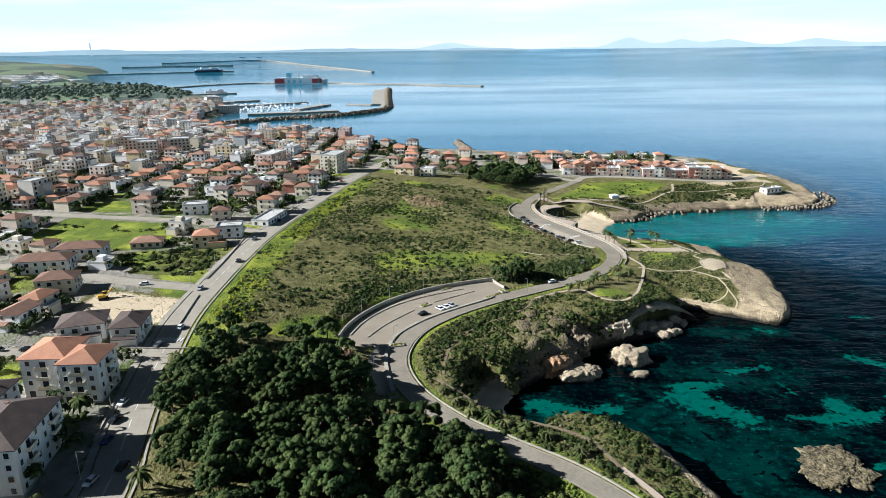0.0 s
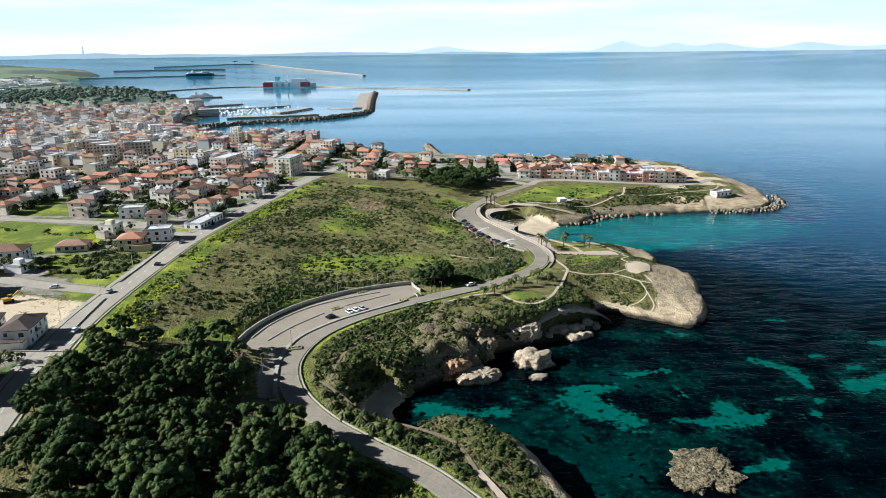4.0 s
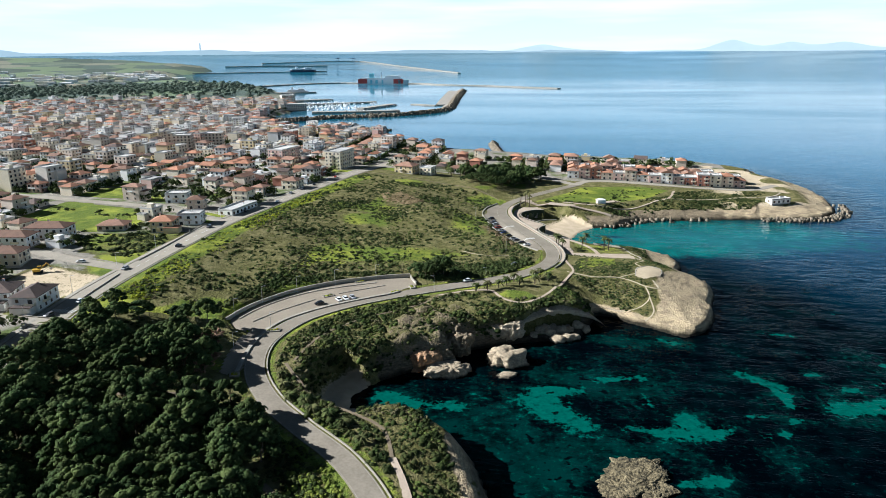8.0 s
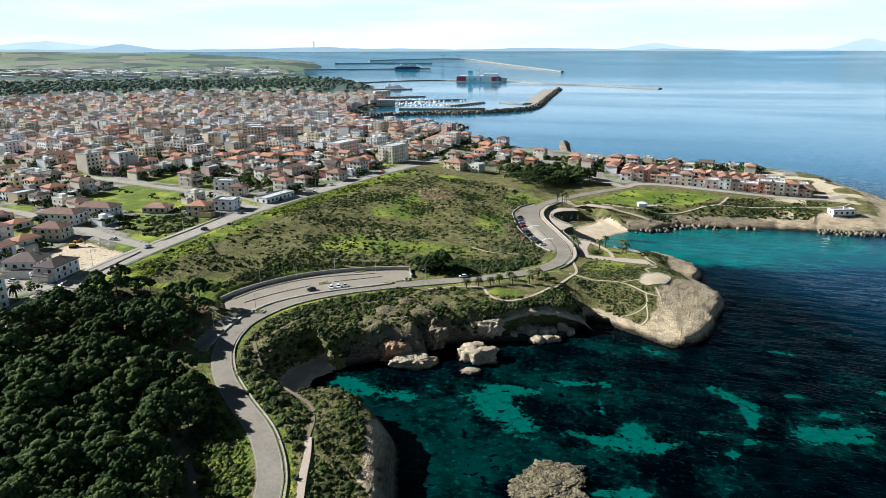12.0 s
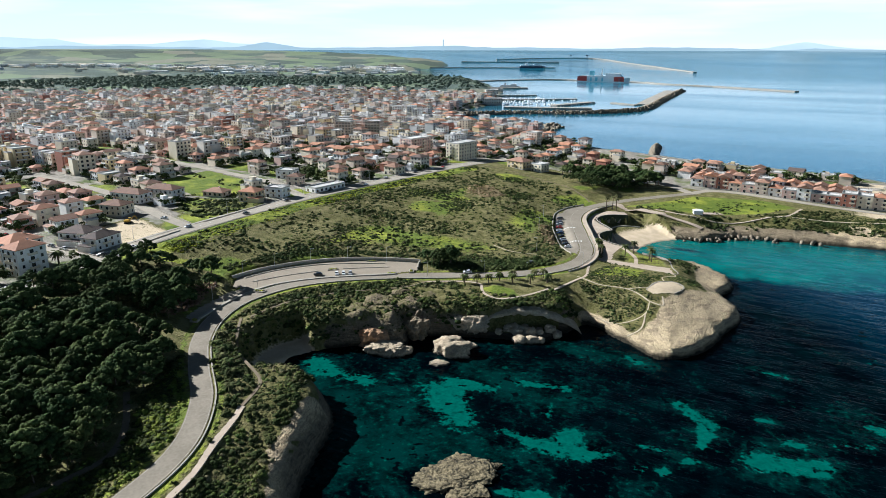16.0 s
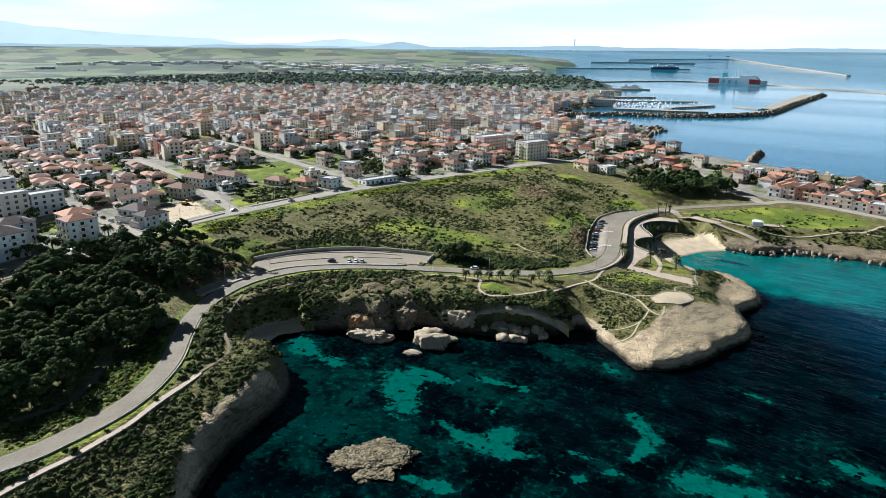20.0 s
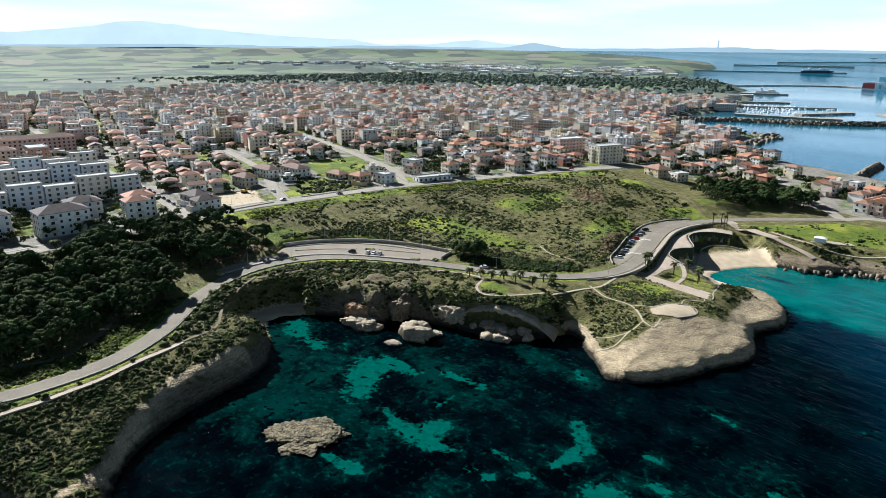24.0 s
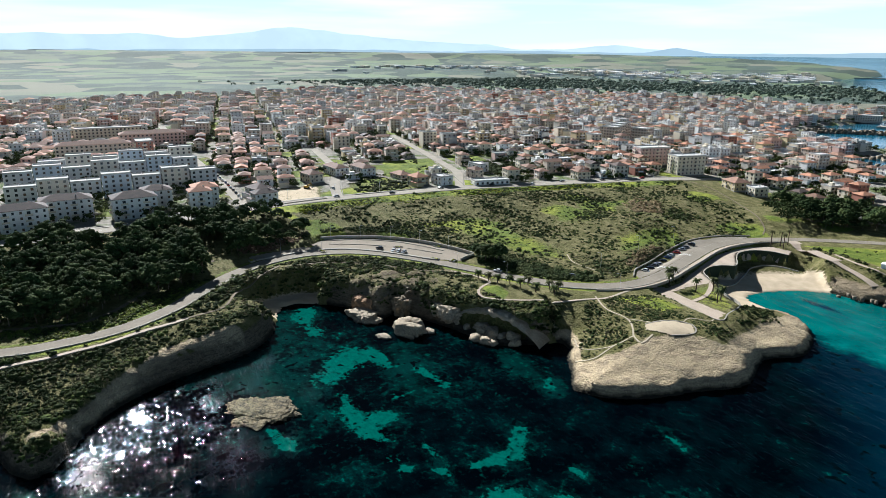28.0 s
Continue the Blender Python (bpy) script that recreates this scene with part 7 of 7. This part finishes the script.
def ship(name, label, x, y, turn, length, beam, height, hull, top, red=False):
    d = math.hypot(x - CENTRE[0], y - CENTRE[1])
    px, py, pz = folded(x, y)
    s = (math.hypot(px - CENTRE[0], py - CENTRE[1])) / d
    t = thing(name, label, "ship", pose(px, py, pz, 0, 0, turn) @ Matrix.Scale(s, 4))
    l, b = length / 2, beam / 2
    hv = [(-l, -b, -1), (l * 0.8, -b, -1), (l * 0.97, 0, -1), (l * 0.8, b, -1), (-l, b, -1), (-l, -b, height * 0.5), (l * 0.84, -b, height * 0.55), (l, 0, height * 0.6), (l * 0.84, b, height * 0.55), (-l, b, height * 0.5)]
    part("hull", mesh_from("hull", hv, [(0, 1, 6, 5), (1, 2, 7, 6), (2, 3, 8, 7), (3, 4, 9, 8), (4, 0, 5, 9), (5, 6, 7, 8, 9)], hull), t)
    part("superstructure", Lump().add(box(-l * 0.9, l * 0.7, -b * 0.95, b * 0.95, height * 0.5, height * 0.85), top).add(box(l * 0.1, l * 0.62, -b * 0.85, b * 0.85, height * 0.85, height * 1.15), top).mesh("superstructure"), t)
    part("funnel", Lump().add(box(-l * 0.55, -l * 0.38, -b * 0.4, b * 0.4, height * 0.8, height * 1.45), CYAN if red else top).mesh("funnel"), t)
    if red:
        for x0, x1, m in ((-0.99, -0.62, RED), (-0.5, -0.42, CYAN), (-0.3, -0.2, CYAN), (-0.05, 0.02, CYAN), (0.42, 0.8, RED), (0.6, 0.7, CYAN)):
            part("painted_panel", Lump().add(box(l * x0, l * x1, -b - 0.25, -b + 0.2, height * 0.12, height * (0.72 if m is RED else 0.6)), m).mesh("painted_panel"), t)
        part("ramp_mast", Lump().add(box(-l * 0.1, -l * 0.06, -1, 1, height * 0.85, height * 1.7), SHIPWHITE).mesh("ramp_mast"), t)
    return t


ship("ferry", "white ferry with red and cyan painted sides at the pier", -557, 2398, 2, 184, 27, 26, SHIPWHITE, SHIPWHITE, True)
ship("cargo_ship", "dark blue-hulled cargo ship at the far jetty", -1420, 3770, 30, 150, 24, 20, NAVY, SHIPWHITE)
ship("cargo_ship", "small white ship at the harbour pier", -680, 1890, 20, 60, 11, 11, SHIPWHITE, SHIPWHITE)
HULL = mesh_from("hull", [(-4.5, -1.5, -0.3), (2.5, -1.5, -0.3), (5, 0, -0.3), (2.5, 1.5, -0.3), (-4.5, 1.5, -0.3), (-4.5, -1.6, 1.1), (2.8, -1.6, 1.3), (5.6, 0, 1.6), (2.8, 1.6, 1.3), (-4.5, 1.6, 1.1)],
                 [(0, 1, 6, 5), (1, 2, 7, 6), (2, 3, 8, 7), (3, 4, 9, 8), (4, 0, 5, 9), (5, 6, 7, 8, 9)], SHIPWHITE)
CABIN = Lump().add(box(-1.5, 1.6, -1.0, 1.0, 1.1, 2.3), SHIPWHITE).add(box(-1.4, 1.7, -1.02, 1.02, 1.6, 2.0), GLASS).mesh("cabin")
MAST = Lump().add(box(0.1, 0.3, -0.1, 0.1, 1.2, 12), SHIPWHITE).mesh("mast")
rb = random.Random(12)
BERTHS = (((-485, 1435), (-352, 1545)), ((-395, 1285), (-250, 1345)), ((-335, 1365), (-292, 1478)), ((-470, 1390), (-380, 1465)), ((-440, 1330), (-345, 1410)), ((-520, 1475), (-430, 1560)))
for i in range(240):
    a, b = BERTHS[i % len(BERTHS)]
    s = rb.random()
    x, y = a[0] + (b[0] - a[0]) * s, a[1] + (b[1] - a[1]) * s
    side = rb.choice((-1, 1)) * 11
    ang = math.atan2(b[1] - a[1], b[0] - a[0])
    x, y = x - math.sin(ang) * side, y + math.cos(ang) * side
    t = thing("moored_boat", "small white boat moored in the marina", "boat", pose(x, y, 0, 0, 0, math.degrees(ang) + 90) @ Matrix.Scale(rb.uniform(0.65, 1.1), 4), "boats of the marina")
    part("hull", HULL, t)
    part("cabin", CABIN, t)
    if rb.random() < 0.5:
        part("mast", MAST, t)
for x, y, w, d, st in ((-470, 1330, 60, 30, 3), (-520, 1440, 40, 26, 2), (-235, 1960, 22, 40, 2), (-440, 1250, 30, 24, 3), (-640, 1700, 50, 30, 2), (-560, 1530, 30, 24, 3)):
    house("harbour_building", "pale harbour building with a flat roof", "building", x, y, w, d, st, 35, "beige", "brown", "flat", balconies=False) if height_at(x, y) > 0 else None
for x, y in ((-2500, 7350), (-2300, 7300)):
    px, py, pz = folded(x, y)
    t = thing("harbour_crane", "tall gantry crane on the far quay", "crane", pose(px, py, pz, 0, 0, 20) @ Matrix.Scale(0.55, 4))
    part("gantry", Lump().add(box(-9, -7, -2, 2, 0, 30), NAVY).add(box(7, 9, -2, 2, 0, 30), NAVY).add(box(-12, 12, -2, 2, 26, 30), NAVY).mesh("gantry"), t)
    part("boom", Lump().add(box(-32, 30, -1.5, 1.5, 31, 34), NAVY).mesh("boom"), t)


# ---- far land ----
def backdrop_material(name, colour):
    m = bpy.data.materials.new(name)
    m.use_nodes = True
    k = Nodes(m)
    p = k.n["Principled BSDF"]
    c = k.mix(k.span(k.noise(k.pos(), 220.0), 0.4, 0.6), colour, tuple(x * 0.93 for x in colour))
    # black surface; haze and daylight are put into the glow colour
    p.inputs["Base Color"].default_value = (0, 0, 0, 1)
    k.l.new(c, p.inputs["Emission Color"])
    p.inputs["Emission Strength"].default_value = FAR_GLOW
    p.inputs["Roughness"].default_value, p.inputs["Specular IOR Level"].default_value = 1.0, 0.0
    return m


def hills(name, label, radius, yaw0, yaw1, peaks, base, mat, seed, rough):
    """Far hills as a ridge seen across the plain: peaks are yaw, height, breadth."""
    yaws = np.linspace(yaw0, yaw1, 360)
    h = np.full(yaws.shape, float(base)) + rough * (value_noise(yaws, yaws * 0, 2.3, seed) + 0.5 * value_noise(yaws, yaws * 0, 0.8, seed + 1) - 0.75)
    for y, top, wide in peaks:
        h += top * np.exp(-np.abs((yaws - y) / wide) ** 1.6)
    h *= np.clip((yaws - yaw0) / 2.5, 0, 1) * np.clip((yaw1 - yaws) / 2.5, 0, 1)
    a = np.radians(yaws)
    verts, faces = [], []
    for i in range(len(yaws)):
        for rad, z in ((radius, 60.0), (radius + 70, 96 + h[i] * 0.7), (radius + 140, 96 + h[i])):
            verts.append((CENTRE[0] - math.sin(a[i]) * rad, CENTRE[1] + math.cos(a[i]) * rad, z))
    for i in range(len(yaws) - 1):
        for j in range(2):
            p = i * 3 + j
            faces.append((p, p + 3, p + 4, p + 1))
    return tagged(new(name, mesh_from(name, verts, faces, mat, True)), label, "hills", kind="structure")


# pale blue is haze put into the hills' glow, paler with distance
FAR_HAZE, NEAR_HAZE = backdrop_material("far_hill_haze_glow", (0.33, 0.395, 0.425)), backdrop_material("near_hill_haze_glow", (0.215, 0.28, 0.31))
hills("backdrop", "pale blue mountains on the horizon", 4560, 20, 130, ((76.5, 125, 5.5), (70, 60, 5), (88, 70, 7), (62, 45, 6), (50, 50, 3.5), (100, 90, 9)), 14, FAR_HAZE, 3, 14)
hills("backdrop", "low hazy hills across the plain", 4440, -4, 132, ((45, 38, 1.8), (30, 16, 5), (58, 12, 6), (75, 16, 8), (14, 8, 5)), 10, NEAR_HAZE, 7, 10)
hills("backdrop", "faint islands across the sea", 4570, -45, 12, ((3, 46, 2.2), (-11.5, 62, 1.7), (-15.5, 44, 1.5), (-19, 42, 1.8), (-25, 46, 2.0), (-32, 44, 3.4)), 8, FAR_HAZE, 13, 6)
cx, cy = CENTRE[0] - math.sin(radians(30.6)) * 4400, CENTRE[1] + math.cos(radians(30.6)) * 4400
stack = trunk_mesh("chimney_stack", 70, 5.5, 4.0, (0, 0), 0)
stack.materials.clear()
# the stack glows in the same haze colour instead of taking light
stack.materials.append(NEAR_HAZE)
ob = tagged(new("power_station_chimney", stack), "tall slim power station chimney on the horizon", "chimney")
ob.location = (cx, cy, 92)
industry = Lump()
ri = random.Random(21)
for i in range(420):
    s = ri.random()
    x, y = -2900 + s * 1600 + ri.uniform(-250, 250), 1500 + s * 1500 + ri.gauss(0, 330)
    h, dd = land_height(np.array([x]), np.array([y]))
    if dd[0] < 30:
        continue
    px, py, pz = folded(x, y, float(h[0]))
    w, d = ri.uniform(12, 60), ri.uniform(10, 30)
    industry.add(box(-w / 2, w / 2, -d / 2, d / 2, -4, ri.uniform(5, 10)), WALLS[ri.choice(("white", "white", "cream", "beige", "grey"))], pose(px, py, pz, 0, 0, ri.uniform(0, 40)))
tagged(new("industrial_zone", industry.mesh("industrial_zone")), "pale sheds and works of the far industrial zone", "buildings", kind="stuff")
rw = np.random.RandomState(5)
n = 3600
s = rw.uniform(0, 1, n)
x, y = -2400 + s * 1600 + rw.normal(0, 200, n), 650 + s * 1400 + rw.normal(0, 230, n)
h, dd = land_height(x, y)
m = (dd > 20) & (x > -1900) & (np.hypot(x + 480, (y - 620) / 1.15) > 700)
c = np.stack(far_fold(x[m], y[m], h[m] + 3), 1)
v, f = tufts(rw, c, rw.uniform(5, 9, len(c)), 12, 3.2, 0.5)
# leaf colours lifted to hold the haze that lies over the woods
tagged(new("far_woods", mesh_np("far_woods", v, f, [foliage("hazed_evergreens", (0.085, 0.115, 0.088), (0.12, 0.15, 0.11))])), "dark belt of woods beyond the town", "woods", kind="stuff")
